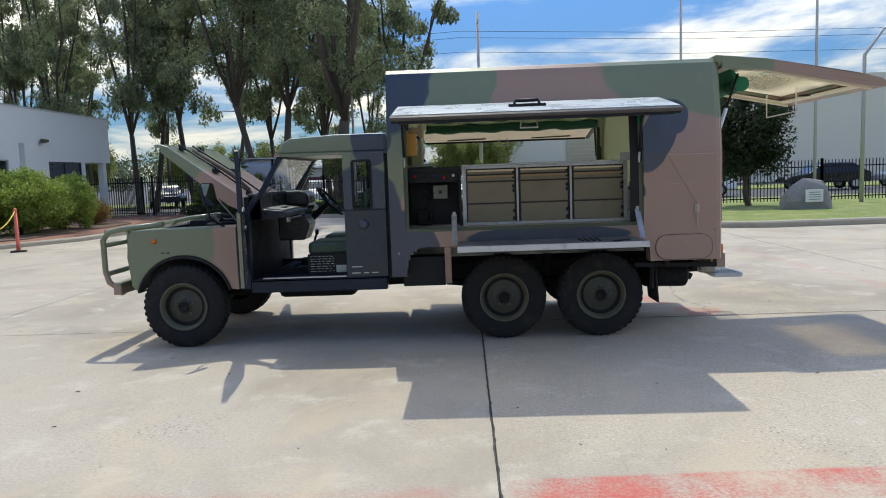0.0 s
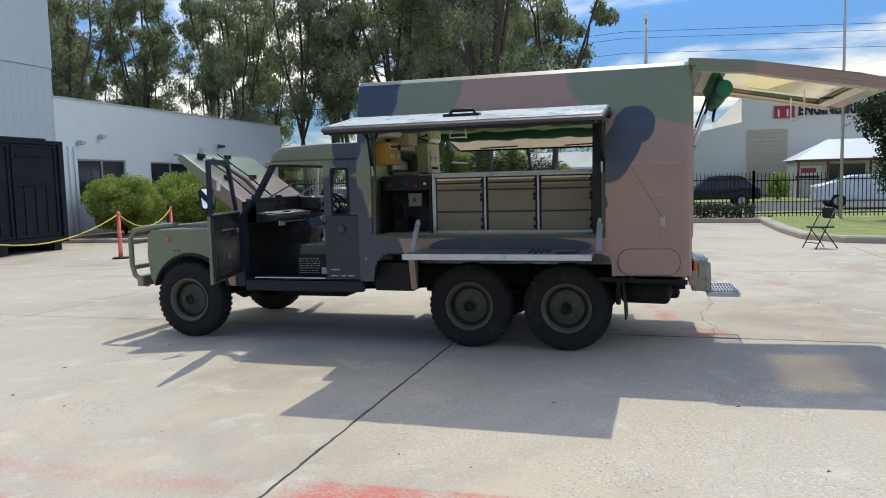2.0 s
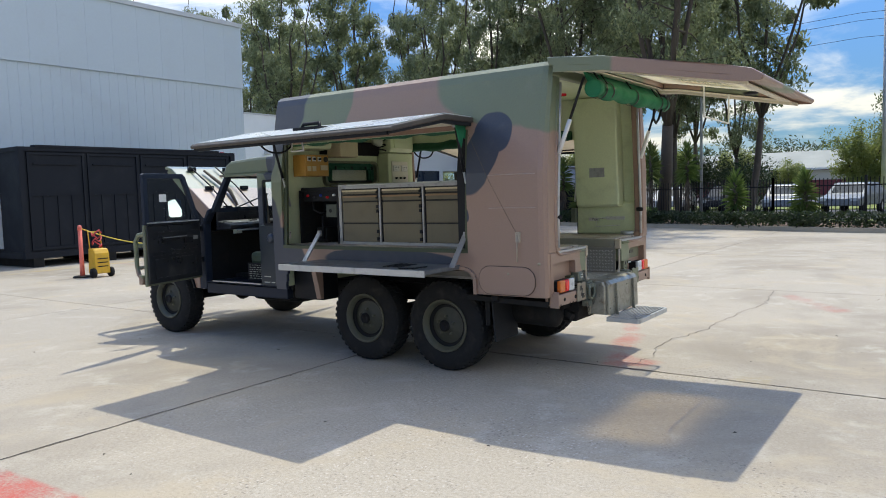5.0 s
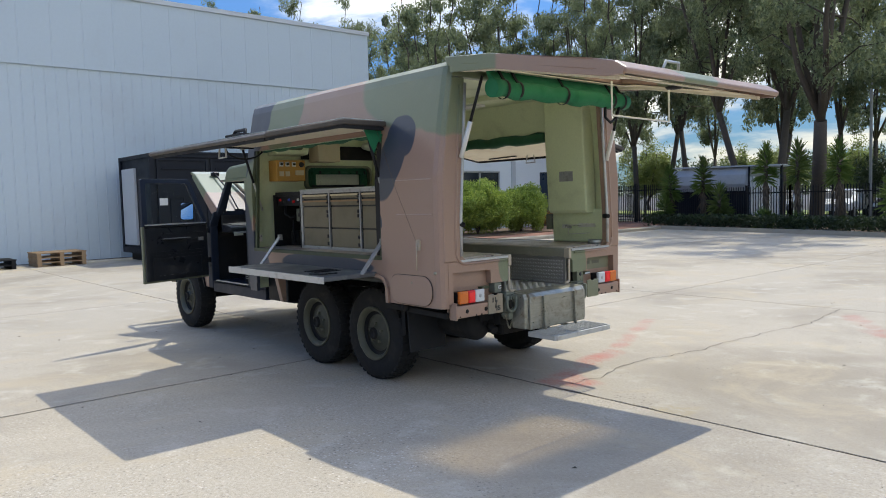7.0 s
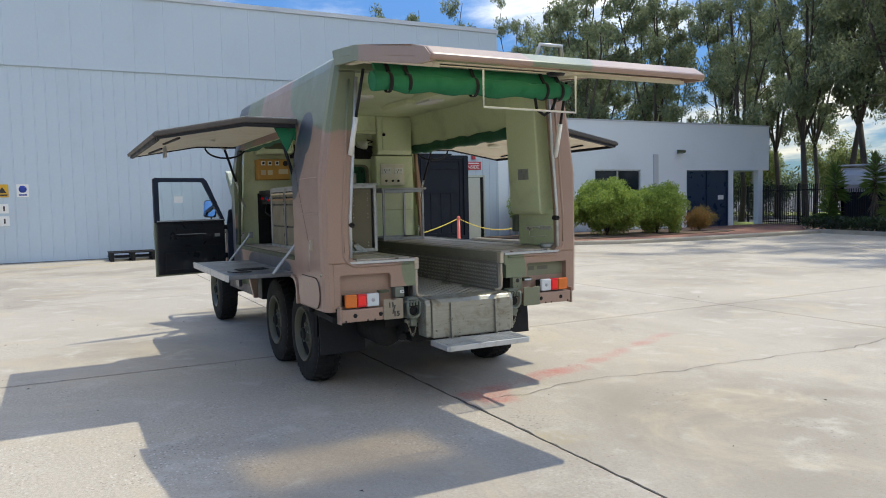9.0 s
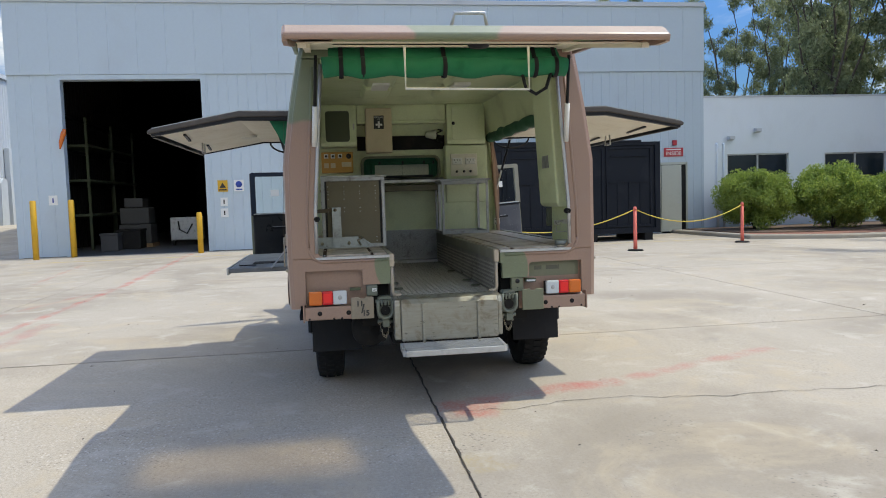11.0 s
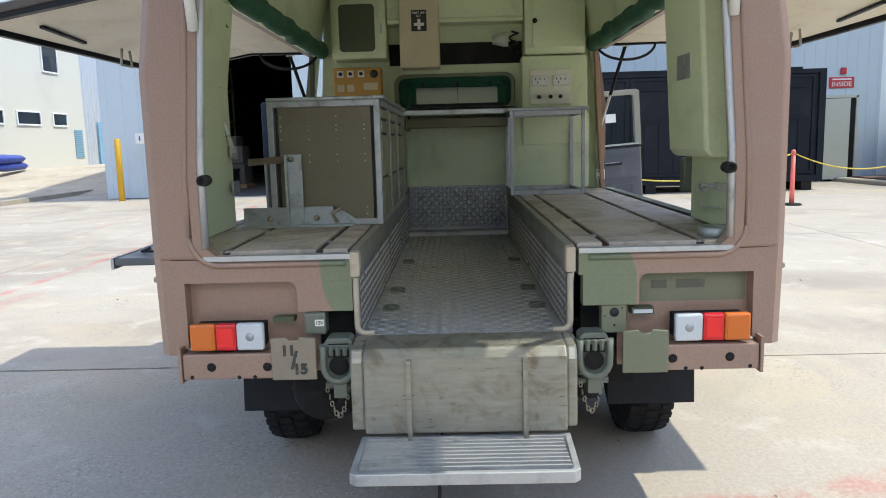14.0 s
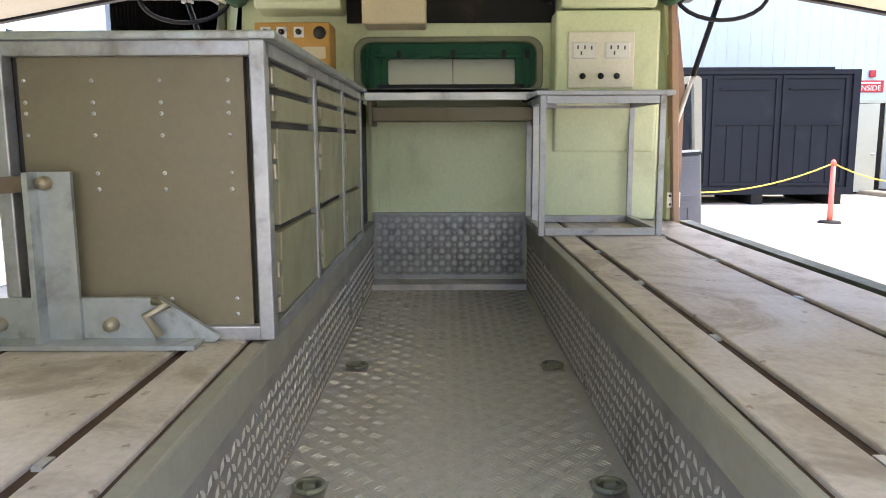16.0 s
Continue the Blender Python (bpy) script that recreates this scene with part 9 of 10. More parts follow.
tall = [tree("tall_tree", 11, (-24, 40, 0), 17, 2.9, 4, 9, 170, 0.26, "leaf_tree", "tall grey-green she-oak with a fine open crown", start=0.2, radius=0.15, slim=0.11),
        tree("tall_tree", 12, (-17.5, 41.5, 0), 16, 3.3, 5, 8, 150, 0.23, "leaf_tree", "tall grey-green gum tree with a leaning trunk", lean=0.6, start=0.3, radius=0.17),
        tree("tall_tree", 13, (-10.5, 41, 0), 17, 2.8, 4, 10, 170, 0.26, "leaf_tree", "tall dark she-oak with drooping foliage", start=0.22, radius=0.15, slim=0.11),
        tree("tall_tree", 14, (-3.6, 39.5, 0), 16.5, 3.6, 5, 8, 150, 0.24, "leaf_tree", "spreading gum tree with forked limbs", start=0.28, lean=0.5, radius=0.19)]
rnd = random.Random(21)
spots = [(-21, 38), (-14.3, 39.2), (-7.2, 40), (-27.5, 38), (-31, 43), (-36, 40), (-41, 38), (-25.5, 46.5), (-5.5, 45), (-33.5, 36), (-46, 34), (-29, 33), (-37.5, 33), (-43, 29), (-16.5, 37.2), (-9.0, 37.0), (-52, 30), (-26, 51), (-32, 51), (-10, 51.5), (-38, 47), (-17, 55), (-23, 57), (-45, 44)]
for i, (x, y) in enumerate(spots):
    src = tall[i % 4]
    m = pose(x, y, 0, 0, 0, rnd.uniform(0, 360))
    c = copy_thing(src, m)
    k = rnd.uniform(0.85, 1.12)
    c.scale = (k, k, k)
tree("gum_tree", 15, (-5.85, 33.6, 0), 20, 4.6, 6, 11, 210, 0.17, "leaf_tree", "large gum tree with a dark trunk behind the hedge", start=0.2, radius=0.3, lean=0.4, lean_y=-0.9, clump=0.6)
tree("gum_tree", 18, (-1.5, 100, 0), 14, 4.0, 5, 9, 60, 0.42, "leaf_tree", "grey-green gum tree beyond the car park", start=0.25, radius=0.2, lean=0.3, clump=1.0)
tree("gum_tree", 16, (-9.6, 36.0, 0), 21, 4.6, 6, 11, 210, 0.17, "leaf_tree", "large gum tree with a pale leaning trunk", start=0.24, radius=0.18, lean=-0.5, lean_y=-0.8, clump=0.6)
mid = tree("round_tree", 17, (2.0, 57, 0), 5.2, 2.3, 5, 9, 150, 0.19, "leaf_round", "yellow-green rounded tree across the street", start=0.2, radius=0.16, droop=0.3, clump=0.65)
for i, (x, y, k) in enumerate(((-0.8, 58, 0.95), (-6.5, 66, 0.6), (-11, 68, 0.85), (-16, 66, 0.95), (-22, 66, 0.9), (-27, 70, 1.0), (27, 78, 1.1), (36, 82, 1.2), (-32, 62, 1.1), (-39, 60, 1.2), (-46, 58, 1.1))):
    c = copy_thing(mid, pose(x, y, 0, 0, 0, 77 * i))
    c.scale = (k, k, k)
bm = B()
rnd = random.Random(91)
for k in range(130):
    x = rnd.uniform(-58, -25) if k % 3 else rnd.uniform(-8, -4)
    leaves(bm, (x, 45.5 - 0.12 * x * 0.3 + rnd.uniform(-2, 3), rnd.uniform(0.3, 2.6)), rnd.uniform(0.7, 1.3), 280, 0.18, rnd, 0.2, 0.9)
solid("shrub_belt", bm, "leaf_dark", "dense dark shrubs under the boundary trees", "shrubs", kind="stuff")
# dark shade tree on the lawn
tree("shade_tree", 31, (9.7, 25.6, 0.13), 4.5, 1.5, 7, 12, 110, 0.15, "leaf_dark", "dense dark green round-headed shade tree on the lawn", start=0.2, droop=0.2, radius=0.1, clump=0.42)


def bush(name, seed, at, rx, rz, mat_leaf, label, count=5200, leaf=0.085):
    rnd = random.Random(seed)
    t = thing(name, at, label, "bush", "bushes before the office")
    wood = B()
    for k in range(7):
        a = k * 0.9
        tube(wood, [(at[0], at[1], at[2]), (at[0] + 0.25 * math.cos(a) * rx, at[1] + 0.25 * math.sin(a) * rx, at[2] + rz), (at[0] + 0.6 * math.cos(a) * rx, at[1] + 0.6 * math.sin(a) * rx, at[2] + 1.6 * rz)], [0.03, 0.02, 0.006], 5)
    part("stem", wood, "bark", t)
    crown = B()
    for _ in range(170):
        d = Vector((rnd.gauss(0, 1), rnd.gauss(0, 1), rnd.gauss(0, 1))).normalized()
        d *= rnd.uniform(0.45, 0.98) * (0.98 + 0.22 * noise.noise(d * 1.8 + Vector((seed, 0, 0))))
        c = Vector((at[0] + d.x * rx, at[1] + d.y * rx, at[2] + rz * 1.05 + d.z * rz * 0.95))
        leaves(crown, c, 0.24 * rx, count // 170, leaf, rnd, -0.6, 1.0)
    part("foliage", crown, mat_leaf, t)
    return t


bush("clipped_bush", 41, (-14.95, 20.75, 0.12), 1.22, 0.98, "leaf_bright", "large clipped yellow-green bush in the mulch bed", 56000, 0.1)
bush("clipped_bush", 42, (-14.03, 22.9, 0.12), 1.32, 1.0, "leaf_bright", "rounded yellow-green bush in the mulch bed", 56000, 0.1)
bush("clipped_bush", 44, (-13.85, 25.15, 0.12), 1.14, 0.93, "leaf_bright", "yellow-green bush beside the office door", 48000, 0.1)
bush("orange_bush", 43, (-13.95, 27.45, 0.12), 0.74, 0.46, "leaf_red", "small round orange-leaved bush", 9000, 0.06)


def hedge(pts, w, h, mat_leaf, label, per=900, seed=51):
    rnd = random.Random(seed)
    bm = B()
    for a, b in zip(pts, pts[1:]):
        a, b = Vector((a[0], a[1], 0)), Vector((b[0], b[1], 0))
        d = (b - a)
        s = Vector((-d.y, d.x, 0)).normalized()
        for _ in range(int(per * d.length)):
            p = a + d * rnd.random() + s * rnd.uniform(-w / 2, w / 2) + Vector((0, 0, 0.09 + h * rnd.random() ** 0.6 * (0.92 + 0.1 * math.sin(rnd.random() * 9))))
            q = Vector((rnd.uniform(-1, 1), rnd.uniform(-1, 1), rnd.uniform(-0.6, 1))).normalized()
            o = q.orthogonal().normalized()
            o.rotate(Matrix.Rotation(rnd.uniform(0, 6.28), 3, q))
            k = rnd.uniform(0.04, 0.09)
            bm.faces.new([bm.verts.new(v) for v in (p - q * k, p + o * k * 0.5, p + q * k, p - o * k * 0.5)])
    solid("hedge", bm, mat_leaf, label, "hedge", kind="stuff")


hedge([(5.1, 26.9), (2, 27.1), (-0.5, 27.8), (-5, 29.4), (-12.0, 31.2)], 0.9, 0.52, "leaf_dark", "low clipped dark green hedge along the fence", 520)


def yucca(seed, at, h, heads, label):
    rnd = random.Random(seed)
    t = thing("yucca", at, label, "yucca", "yuccas by the fence")
    stem, crown, skirt = B(), B(), B()
    x, y, z = at

    def blade(bm, o, b, e, ln, sag, w):
        d = Vector((math.cos(b) * math.cos(e), math.sin(b) * math.cos(e), math.sin(e)))
        n = Vector((-math.sin(b), math.cos(b), 0)) * w
        m1, tip = o + d * ln * 0.55, o + d * ln - Vector((0, 0, sag * ln))
        bm.faces.new([bm.verts.new(q) for q in (o - n * 0.6, o + n * 0.6, m1 + n, tip, m1 - n)])

    for i in range(heads):
        a = rnd.uniform(0, 6.28)
        top = Vector((x + 0.3 * math.cos(a) * (i > 0), y + 0.3 * math.sin(a) * (i > 0), z + (h - 0.45) * (1 if i == 0 else rnd.uniform(0.45, 0.75))))
        tube(stem, [(x, y, z), ((x + top.x) / 2, (y + top.y) / 2, z + (top.z - z) * 0.5), top], [0.11, 0.09, 0.07], 7)
        deep = min(1.1, (top.z - z) * 0.6)
        for k in range(230):
            f = rnd.random()
            blade(crown, top - Vector((0, 0, deep * f)), rnd.uniform(0, 6.28), 1.45 - 1.7 * f * rnd.uniform(0.8, 1.1) - rnd.uniform(0, 0.3), rnd.uniform(0.4, 0.62), 0.1 + 0.15 * f, 0.026)
        if h > 1.6 and i == 0:
            for k in range(90):
                o = Vector((x, y, z)).lerp(top, rnd.uniform(0.3, 0.62))
                blade(skirt, o, rnd.uniform(0, 6.28), rnd.uniform(-1.4, -0.9), rnd.uniform(0.3, 0.55), 0.1, 0.02)
    part("stem", stem, "bark", t)
    part("leaf_head", crown, "leaf_yucca", t)
    if len(skirt.verts):
        part("dead_leaves", skirt, "strap", t, "brown hanging dead leaves")


for seed, x, y, h, heads, size in ((61, -11.2, 31.8, 2.75, 2, "tall"), (62, -9.9, 32.2, 3.05, 1, "tall"), (69, -8.85, 31.6, 1.9, 2, "short"), (63, -6.7, 31.1, 3.35, 1, "tall"), (70, -6.6, 30.7, 0.85, 1, "short"),
                                   (64, -5.3, 30.6, 3.35, 1, "tall"), (71, -5.2, 30.5, 0.7, 1, "short"), (68, -3.75, 30.2, 3.3, 1, "tall"), (65, 0.6, 28.6, 2.1, 1, "tall"), (66, -1.7, 29.0, 2.1, 1, "tall"), (67, 0.5, 28.5, 0.9, 1, "short")):
    yucca(seed, (x, y, 0.05), h, heads, size + " spiky green yucca beside the fence")

# ---- fence ----
def fence(pts, h, label):
    f = thing("fence", (pts[0][0], pts[0][1], 0), label, "fence", kind="structure")
    pale = None
    for a, b in zip(pts, pts[1:]):
        a, b = Vector((a[0], a[1], 0)), Vector((b[0], b[1], 0))
        d = b - a
        n = max(1, round(d.length / 2.4))
        for i in range(n + 1):
            p = a + d * (i / n)
            bm = B()
            box(bm, p.x - 0.04, p.x + 0.04, p.y - 0.04, p.y + 0.04, 0, h + 0.06)
            part("post", bm, "fence", f)
        for z in (0.22, h - 0.25):
            bm = B()
            bar(bm, a + Vector((0, 0, z)), b + Vector((0, 0, z)), 0.035, 0.04)
            part("rail", bm, "fence", f)
        bm = B()
        k = int(d.length / 0.125)
        for i in range(1, k):
            p = a + d * (i / k)
            box(bm, p.x - 0.0125, p.x + 0.0125, p.y - 0.0125, p.y + 0.0125, 0.1, h)
            tip = bm.verts.new((p.x, p.y, h + 0.05))
        bmesh.ops.delete(bm, geom=[v for v in bm.verts if not v.link_faces], context="VERTS")
        tagged(part("pale", bm, "fence", f), kind="stuff")


fence([(26, 28.4), (13.4, 28.2), (5.2, 28.1)], 1.6, "black steel picket fence along the lawn")
fence([(5.2, 28.1), (-0.5, 29.2), (-6, 31.6), (-12, 33.4)], 1.65, "black steel picket fence behind the hedge")
fence([(-12.0, 33.4), (-16.9, 34.6)], 1.9, "black steel picket fence and gate beside the office")
fence([(-16.9, 38.5), (-23, 38.5)], 1.9, "black steel picket fence behind the office")

# ---- lawn things ----
for x, y, h in ((7.45, 25.7, 11.0), (10.85, 23.3, 11.0)):
    fp = thing("flag_pole", (x, y, 0.13), "tall slim pale metal flagpole on the lawn", "flagpole", "flagpoles")
    bm = B()
    tube(bm, [(x, y, 0.13), (x, y, h)], [0.05, 0.03], 12)
    part("pole", bm, "pole", fp)
    bm = B()
    lathe(bm, [(0.1, 0.0), (0.1, 0.02), (0.001, 0.02)], (x, y, 0.13), "z", 16)
    part("base_plate", bm, "pole", fp)
bm = B()
bmesh.ops.create_icosphere(bm, subdivisions=3, radius=1)
for v in bm.verts:
    q = v.co.copy()
    k = 1 + 0.14 * noise.noise(q * 1.7)
    v.co = Vector((10.45 + q.x * 0.8 * k, 22.9 + q.y * 0.4 * k, 0.1 + max(-0.05, q.z) * 0.95 * k))
st = thing("memorial_stone", (10.45, 22.9, 0.13), "grey granite memorial boulder with a pale plaque", "stone")
part("boulder", bm, "stone", st, smooth=False)
bm = B()
box(bm, 10.22, 10.72, 22.44, 22.5, 0.35, 0.72)
pq = part("plaque", bm, "white", st, "pale engraved plaque")
bm = B()
for k in range(4):
    box(bm, 10.3, 10.64, 22.434, 22.439, 0.42 + 0.07 * k, 0.44 + 0.07 * k)
part("text_bar", bm, "stone", pq)
bm = B()
tube(bm, [(13.4, 25.4, 0.13), (13.4, 25.4, 5.0), (13.9, 25.2, 5.8), (14.8, 25.0, 6.2)], [0.07, 0.06, 0.04, 0.03], 12)
solid("lamp_post", bm, "pole", "grey curved street lamp post by the lawn", "lamp post")
bm = B()
tube(bm, [(-5.7, 38.9, 0), (-5.7, 38.9, 7.4), (-5.9, 38.6, 8.1), (-6.8, 38.3, 8.5)], [0.07, 0.055, 0.04, 0.03], 12)
box(bm, -7.4, -6.75, 38.15, 38.35, 8.42, 8.52)
solid("lamp_post", bm, "pole", "grey curved lamp post behind the hedge", "lamp post")
# folding chair
ch = thing("folding_chair", (5.25, 17.2, 0), "black folding chair standing at the kerb", "chair")
bm = B()
box(bm, 5.05, 5.45, 17.05, 17.42, 0.43, 0.46)
part("seat", bm, "black", ch, bevel=0.01)
bm = B()
prism(bm, rounded(5.07, 5.43, 0.62, 0.84, 0.06), "y", 17.42, 17.44)
part("backrest", bm, "black", ch)
for x in (5.05, 5.45):
    bm = B()
    tube(bm, [(x, 16.98, 0.0), (x, 17.44, 0.84)], 0.012, 7)
    part("leg", bm, "fence", ch)
    bm = B()
    tube(bm, [(x, 17.5, 0.0), (x, 17.12, 0.45)], 0.012, 7)
    part("leg", bm, "fence", ch)
bm = B()
tube(bm, [(5.05, 17.05, 0.12), (5.45, 17.05, 0.12)], 0.01, 7)
part("crossbar", bm, "fence", ch)
ch.rotation_euler = (0, 0, radians(-62))

# ---- shelter behind the hedge ----
sh = thing("dark_shelter", (-10.6, 35, 0), "dark navy bin shelter with a pale curved hood behind the yuccas", "shelter", kind="structure")
bm = B()
box(bm, -12.5, -8.9, 34.1, 37, 0, 1.55)
part("wall", bm, "navy_steel", sh)
bm = B()
hood = [(34.0, 1.5), (33.92, 1.8), (33.95, 2.2), (34.05, 2.5), (34.12, 2.5), (34.04, 2.2), (34.0, 1.8), (34.08, 1.5)]
prism(bm, hood, "x", -12.5, -8.9)
part("hood", bm, "pole", sh, "weathered grey curved hood panel")
bm = B()
prism(bm, [(-12.6, 2.58), (-7.4, 2.5), (-7.4, 2.56), (-12.6, 2.64)], "y", 33.85, 37.2)
part("roof", bm, "tin", sh)
bm = B()
box(bm, -8.9, -8.82, 34.0, 37, 0, 2.5)
part("wall", bm, "tin", sh, "pale end wall")
for k in range(9):
    bm = B()
    x = -8.75 + k * 0.15
    box(bm, x, x + 0.07, 34.0, 34.04, 0.1, 2.1)
    part("slat", bm, "white", sh)
for x in (-8.85, -7.45):
    bm = B()
    box(bm, x, x + 0.08, 34.0, 34.08, 0, 2.54)
    part("post", bm, "navy_steel", sh)

# ---- parked cars ----
def car(name, at, yaw, paint, label, l=4.4, w=1.78, h=1.45, van=False):
    t = thing(name, (0, 0, 0), label, "car", "parked cars")
    bm = B()
    if van:
        side = [(-l / 2, 0.35), (-l / 2, 1.0), (-l / 2 + 0.7, 1.15), (-l / 2 + 1.3, h - 0.05), (-l / 2 + 1.7, h), (l / 2 - 0.1, h), (l / 2, h - 0.2), (l / 2, 0.35)]
    else:
        side = [(-l / 2, 0.4), (-l / 2 + 0.05, 0.75), (-l / 2 + 1.15, 0.92), (-l / 2 + 1.85, h - 0.04), (-l / 2 + 2.3, h), (l / 2 - 0.9, h - 0.03), (l / 2 - 0.25, 1.0), (l / 2 - 0.02, 0.92), (l / 2, 0.4)]
    prism(bm, side, "y", -w / 2, w / 2)
    for v in bm.verts:
        if v.co.z > 1.1:
            v.co.y *= 0.84
    part("body", bm, paint, t, bevel=0.06)
    bm = B()
    z0, z1 = (1.2, h - 0.25) if van else (0.98, h - 0.12)
    x0 = -l / 2 + (1.15 if van else 1.35)
    for s in (-1, 1):
        k = 0.86 if van else 0.87
        pts = [(x0, z0), (x0 + 0.5, z1), (x0 + (1.5 if van else 2.1), z1), (x0 + (1.5 if van else 2.5), z0)]
        prism(bm, pts, "y", s * w / 2 * k - 0.02, s * w / 2 * k + 0.035 * 1)
    part("window", bm, "dark_glass", t)
    for x in (-l / 2 + 0.85, l / 2 - 0.85):
        for s in (-1, 1):
            bm = B()
            lathe(bm, [(0.19, 0.02 * s), (0.31, 0.0), (0.32, -0.05 * s), (0.32, -0.18 * s)], (x, s * w / 2, 0.32), "y", 20)
            wh = part("wheel", bm, "rubber", t)
            bm = B()
            lathe(bm, [(0.001, 0.015 * s), (0.19, 0.022 * s)], (x, s * w / 2, 0.32), "y", 16)
            part("rim", bm, "alu", wh)
    for s in (-1, 1):
        bm = B()
        box(bm, -l / 2 - 0.01, -l / 2 + 0.1, s * w / 2 * 0.75 - 0.15, s * w / 2 * 0.75 + 0.15, 0.62, 0.76)
        part("headlight", bm, "clear_lens", t)
    ends = [((-l / 2 + 0.78, 1.19), (-l / 2 + 1.27, h - 0.09))] if van else [((-l / 2 + 1.24, 0.97), (-l / 2 + 1.8, h - 0.09)), ((l / 2 - 0.35, 1.08), (l / 2 - 0.85, h - 0.08))]
    for (xa, za), (xb, zb) in ends:
        bm = B()
        nx, nz = (zb - za), -(xb - xa)
        k = 0.012 / math.hypot(nx, nz) * (-1 if xa < 0 else 1)
        k = k if (nz * k) > 0 else -k
        prism(bm, [(xa, za), (xb, zb), (xb + nx * k, zb + nz * k), (xa + nx * k, za + nz * k)], "y", -w * 0.37, w * 0.37)
        part("windscreen", bm, "dark_glass", t)
    t.matrix_basis = pose(at[0], at[1], 0, 0, 0, yaw)
    return t


car("parked_suv", (4.6, 39.5), 2, "car_dark", "dark parked off-road wagon beyond the fence", 4.2, 1.75, 1.58)
car("parked_van", (10.95, 37), 0, "car_white", "white parked van beyond the fence", 4.5, 1.75, 1.45, True)
car("parked_car", (19.5, 41), 0, "car_dark", "dark parked hatchback beyond the fence")
car("parked_car", (25, 41.5), 5, "car_silver", "silver parked sedan beyond the fence")
base = car("parked_car", (-2.2, 41), 95, "car_silver", "silver parked sedan in the far car park")
for i, (x, y, p, lab) in enumerate(((0.6, 41.5, "car_silver", "grey parked hatchback in the far car park"), (-5.2, 42.2, "car_dark", "dark parked sedan in the far car park"), (-8.4, 43, "car_white", "white parked sedan in the far car park"), (-12, 44, "car_silver", "silver parked hatchback in the far car park"), (-15.5, 47, "car_white", "white parked wagon in the far car park"), (-19.5, 48, "car_dark", "dark parked wagon in the far car park"))):
    car("parked_car", (x, y), 80 + 8 * i, p, lab)

# ---- buildings across the street ----
eb_ = thing("engineer_building", (18, 66, 0), "cream tilt-slab factory with a roller door and a big wall sign", "building", kind="structure")
bm = B()
prism(bm, [(3.4, 0), (7.9, 0), (7.9, 5.5), (3.4, 4.6)], "y", 60, 90)
part("wall", bm, "slab", eb_, "lower wing of the factory")
bm = B()
prism(bm, [(7.9, 0), (34, 0), (34, 8.3), (11.5, 8.3), (7.9, 7.4)], "y", 60.02, 92)
part("wall", bm, "slab", eb_)
for k in range(16):
    bm = B()
    box(bm, 8.3, 11.05, 59.93, 60.0, 0.1 + k * 0.3, 0.38 + k * 0.3)
    part("roller_slat", bm, "panel_beige", eb_)
bm = B()
box(bm, 10.1, 11.5, 59.9, 59.98, 5.66, 6.54)
lg = part("sign_mark", bm, "red_sign", eb_, "red square company mark")
for x in (10.35, 10.95):
    bm = B()
    box(bm, x, x + 0.12, 59.85, 59.9, 5.75, 6.3)
    part("mark_bar", bm, "white", lg)
words("sign_lettering", "ENGINEERING", 1.02, Matrix.Translation((14.23, 59.95, 6.14)) @ pose(0, 0, 0, 90, 0, 0) @ Matrix.Diagonal((0.76, 1, 1, 1)), "lettering", eb_, thick=0.03, wide=0.05)
g = thing("guard_kiosk", (14, 52.4, 0), "small brick kiosk with a pale hipped tin roof across the street", "building", kind="structure")
bm = B()
box(bm, 10.6, 18, 52.4, 57, 0, 2.4)
part("wall", bm, "cream", g)
bm = B()
v = [bm.verts.new(q) for q in ((10.3, 51.7, 2.43), (18.5, 51.7, 2.43), (18.5, 57.6, 2.43), (10.3, 57.6, 2.43), (12.6, 54.5, 3.75), (16.0, 54.5, 3.75))]
for f in ((0, 1, 5, 4), (2, 3, 4, 5), (1, 2, 5), (3, 0, 4), (3, 2, 1, 0)):
    bm.faces.new([v[i] for i in f])
part("roof", bm, "tin", g)
bm = B()
box(bm, 10.3, 18.5, 51.66, 51.7, 2.28, 2.44)
part("gutter", bm, "maroon", g)
for x in (10.5, 12.2, 14.6, 17.6):
    bm = B()
    box(bm, x - 0.06, x + 0.06, 51.85, 51.97, 0, 2.43)
    part("post", bm, "maroon", g)
bm = B()
box(bm, 12.3, 14.4, 52.33, 52.39, 0.1, 2.1)
part("window", bm, "dark_glass", g, "dark shopfront")
bm = B()
box(bm, 10.2, 11.9, 52.3, 52.38, 1.05, 2.05)
sg = part("sign_board", bm, "white", g)
bm = B()
box(bm, 10.7, 11.6, 52.26, 52.3, 1.6, 1.9)
part("sign_bar", bm, "red_sign", sg, "red bar of unreadable lettering")
bm = B()
box(bm, 10.4, 11.8, 52.26, 52.3, 1.25, 1.42)
part("sign_bar", bm, "lettering", sg, "dark bar of unreadable lettering")
bush("yellow_bush", 45, (9.0, 49.6, 0.03), 0.75, 0.85, "leaf_bright", "yellow-green shrub on the far verge", 3000, 0.18)
rb = thing("white_hall", (50, 80, 0), "white gabled industrial hall across the street", "building", kind="structure")
bm = B()
prism(bm, [(36, 0), (72, 0), (72, 5.4), (54, 9.2), (36, 5.4)], "y", 75, 105)
part("wall", bm, "office", rb)
bm = B()
prism(bm, [(35.5, 5.3), (54, 9.2), (72.5, 5.3), (72.5, 5.6), (54, 9.5), (35.5, 5.6)], "y", 74.6, 105.4)
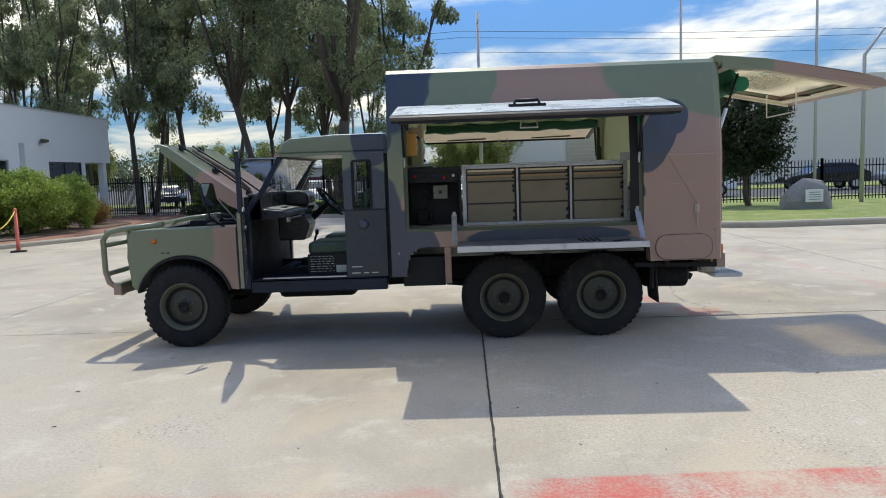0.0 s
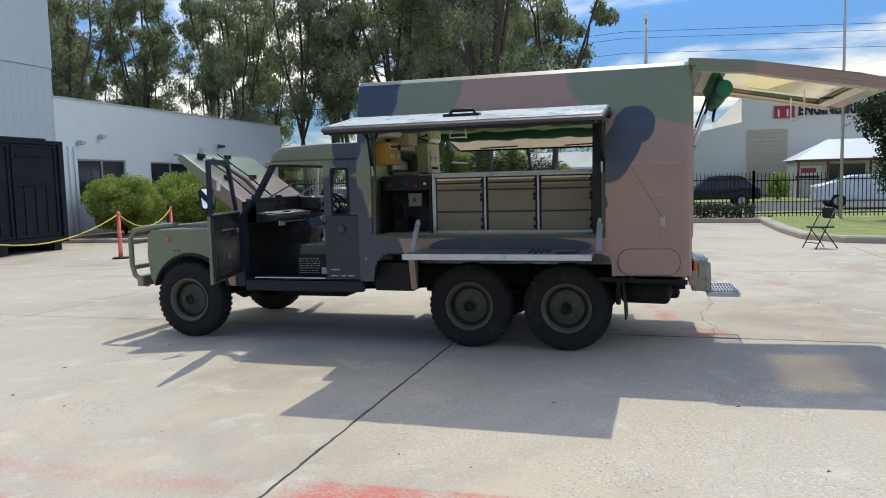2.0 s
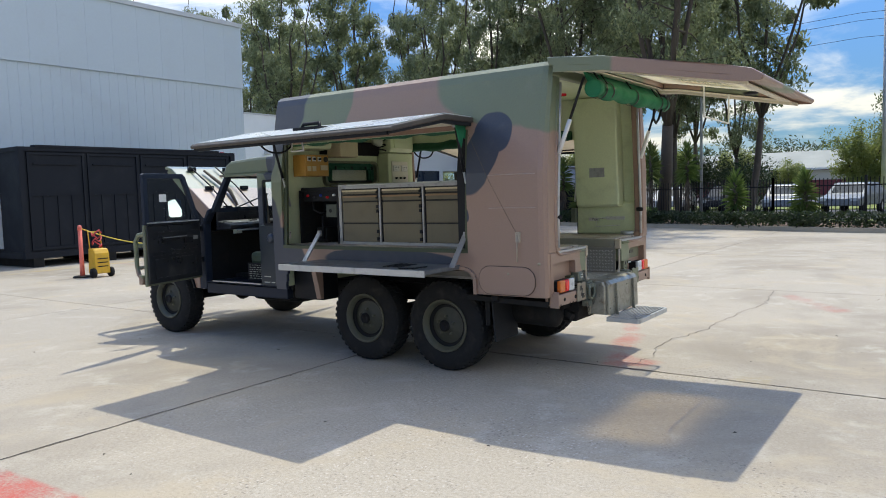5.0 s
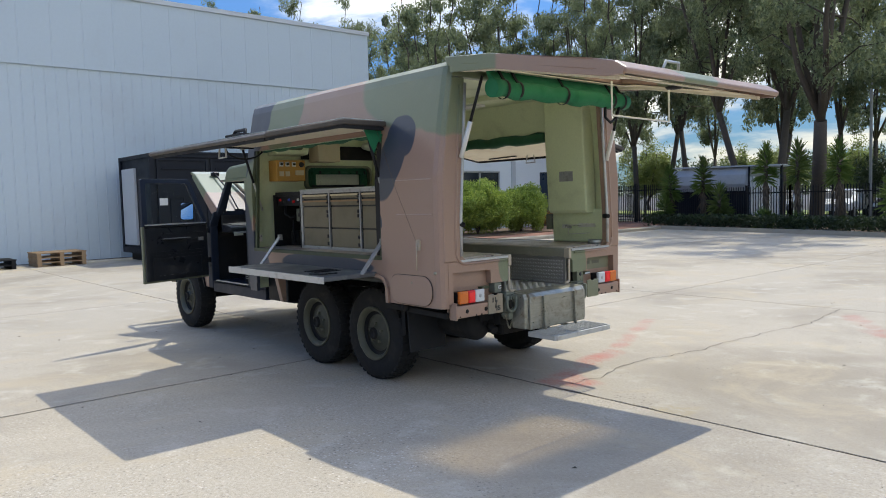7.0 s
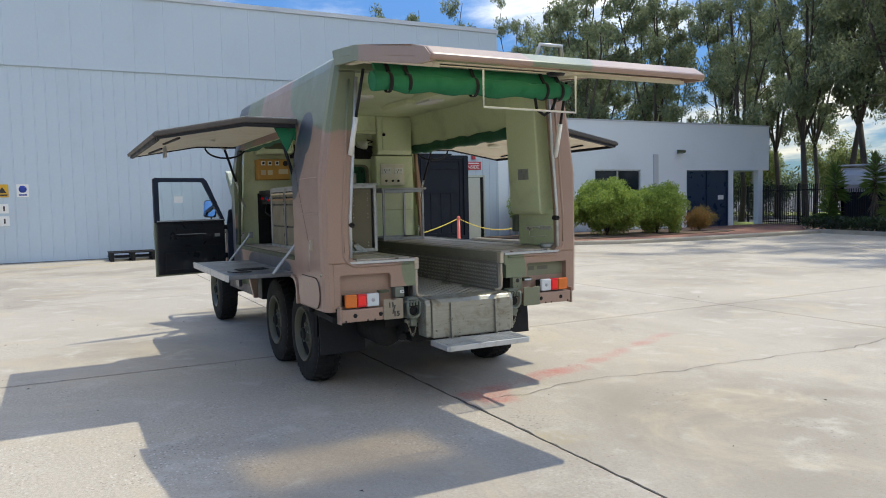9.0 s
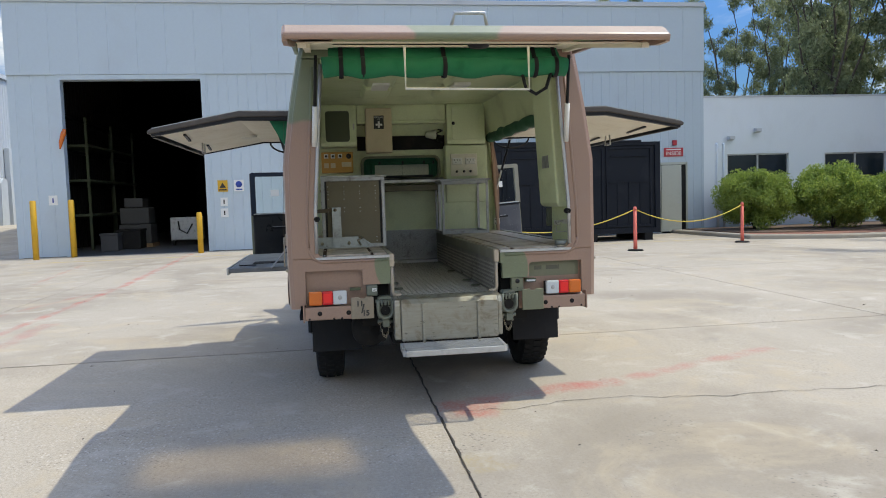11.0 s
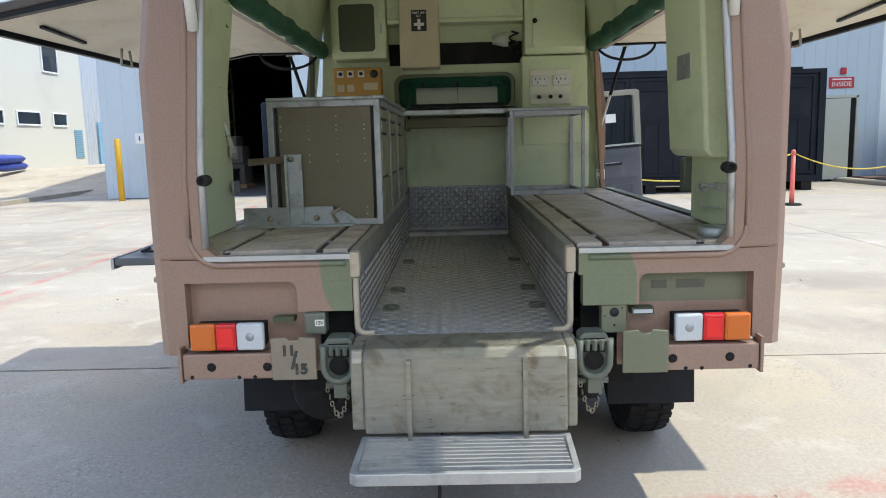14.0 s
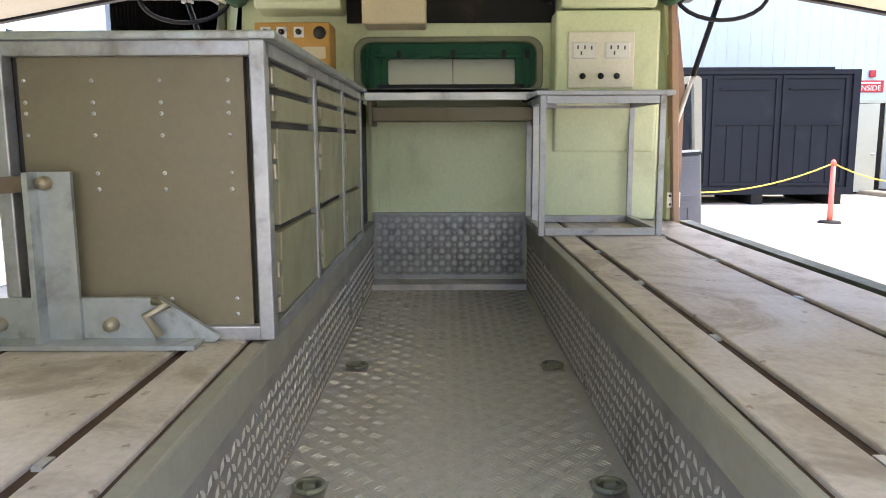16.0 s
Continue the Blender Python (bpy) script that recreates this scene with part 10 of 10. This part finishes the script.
part("roof", bm, "tin", rb)
for x in (38.2, 41.5, 46, 51):
    bm = B()
    box(bm, x, x + 1.4, 74.9, 74.98, 1.0, 2.8)
    part("window", bm, "dark_glass", rb)

mh = thing("maroon_hall", (-6, 98, 0), "low maroon-roofed hall beyond the car park", "building", kind="structure")
bm = B()
box(bm, -22, 0, 92, 104, 0, 2.9)
part("wall", bm, "maroon", mh)
bm = B()
prism(bm, [(91.5, 2.9), (98, 5.0), (104.5, 2.9), (104.5, 3.0), (98, 5.1), (91.5, 3.0)], "x", -22.4, 0.4)
part("roof", bm, "dull_roof", mh, "dull grey-green sheet roof")
bm = B()
box(bm, -22.05, 0.05, 91.9, 91.98, 1.7, 2.75)
part("wall_band", bm, "cream", mh, "pale upper wall")
bm = B()
box(bm, -22.4, 0.4, 91.4, 91.5, 2.8, 3.02)
part("gutter", bm, "white", mh, "pale gutter")
# overhead lines
for z, y in ((10.7, 49), (10.4, 49.6), (9.6, 50.4)):
    bm = B()
    tube(bm, [(-60 + k * 15, y, z - 0.9 * (1 - ((k % 4) / 2 - 1) ** 2)) for k in range(12)], 0.012, 5)
    solid("power_line", bm, "chassis", "thin black overhead power line above the street", "cable", "power lines")
for x in (-30, 1.2, 58):
    bm = B()
    tube(bm, [(x, 49.6, 0), (x, 49.6, 12)], [0.13, 0.1], 10)
    box(bm, x - 0.06, x + 0.06, 48.8, 50.6, 11.2, 11.35)
    solid("power_pole", bm, "pole", "tall grey power pole by the street", "pole", "power poles")

# wooded hill in the distance
bm = B()
rnd = random.Random(77)
for k in range(260):
    x = rnd.uniform(-260, 330)
    d = rnd.uniform(160, 260)
    h = 6 + (26 * math.exp(-((x - 115) / 60) ** 2) + 5 * math.exp(-((x + 60) / 80) ** 2)) * (d - 150) / 90
    leaves(bm, (x, d, h * rnd.uniform(0.3, 0.9)), rnd.uniform(6, 11), 340, 1.2, rnd, 0.0, 0.6)
solid("far_woods", bm, "hill", "wooded hills along the horizon", "woods", kind="stuff")
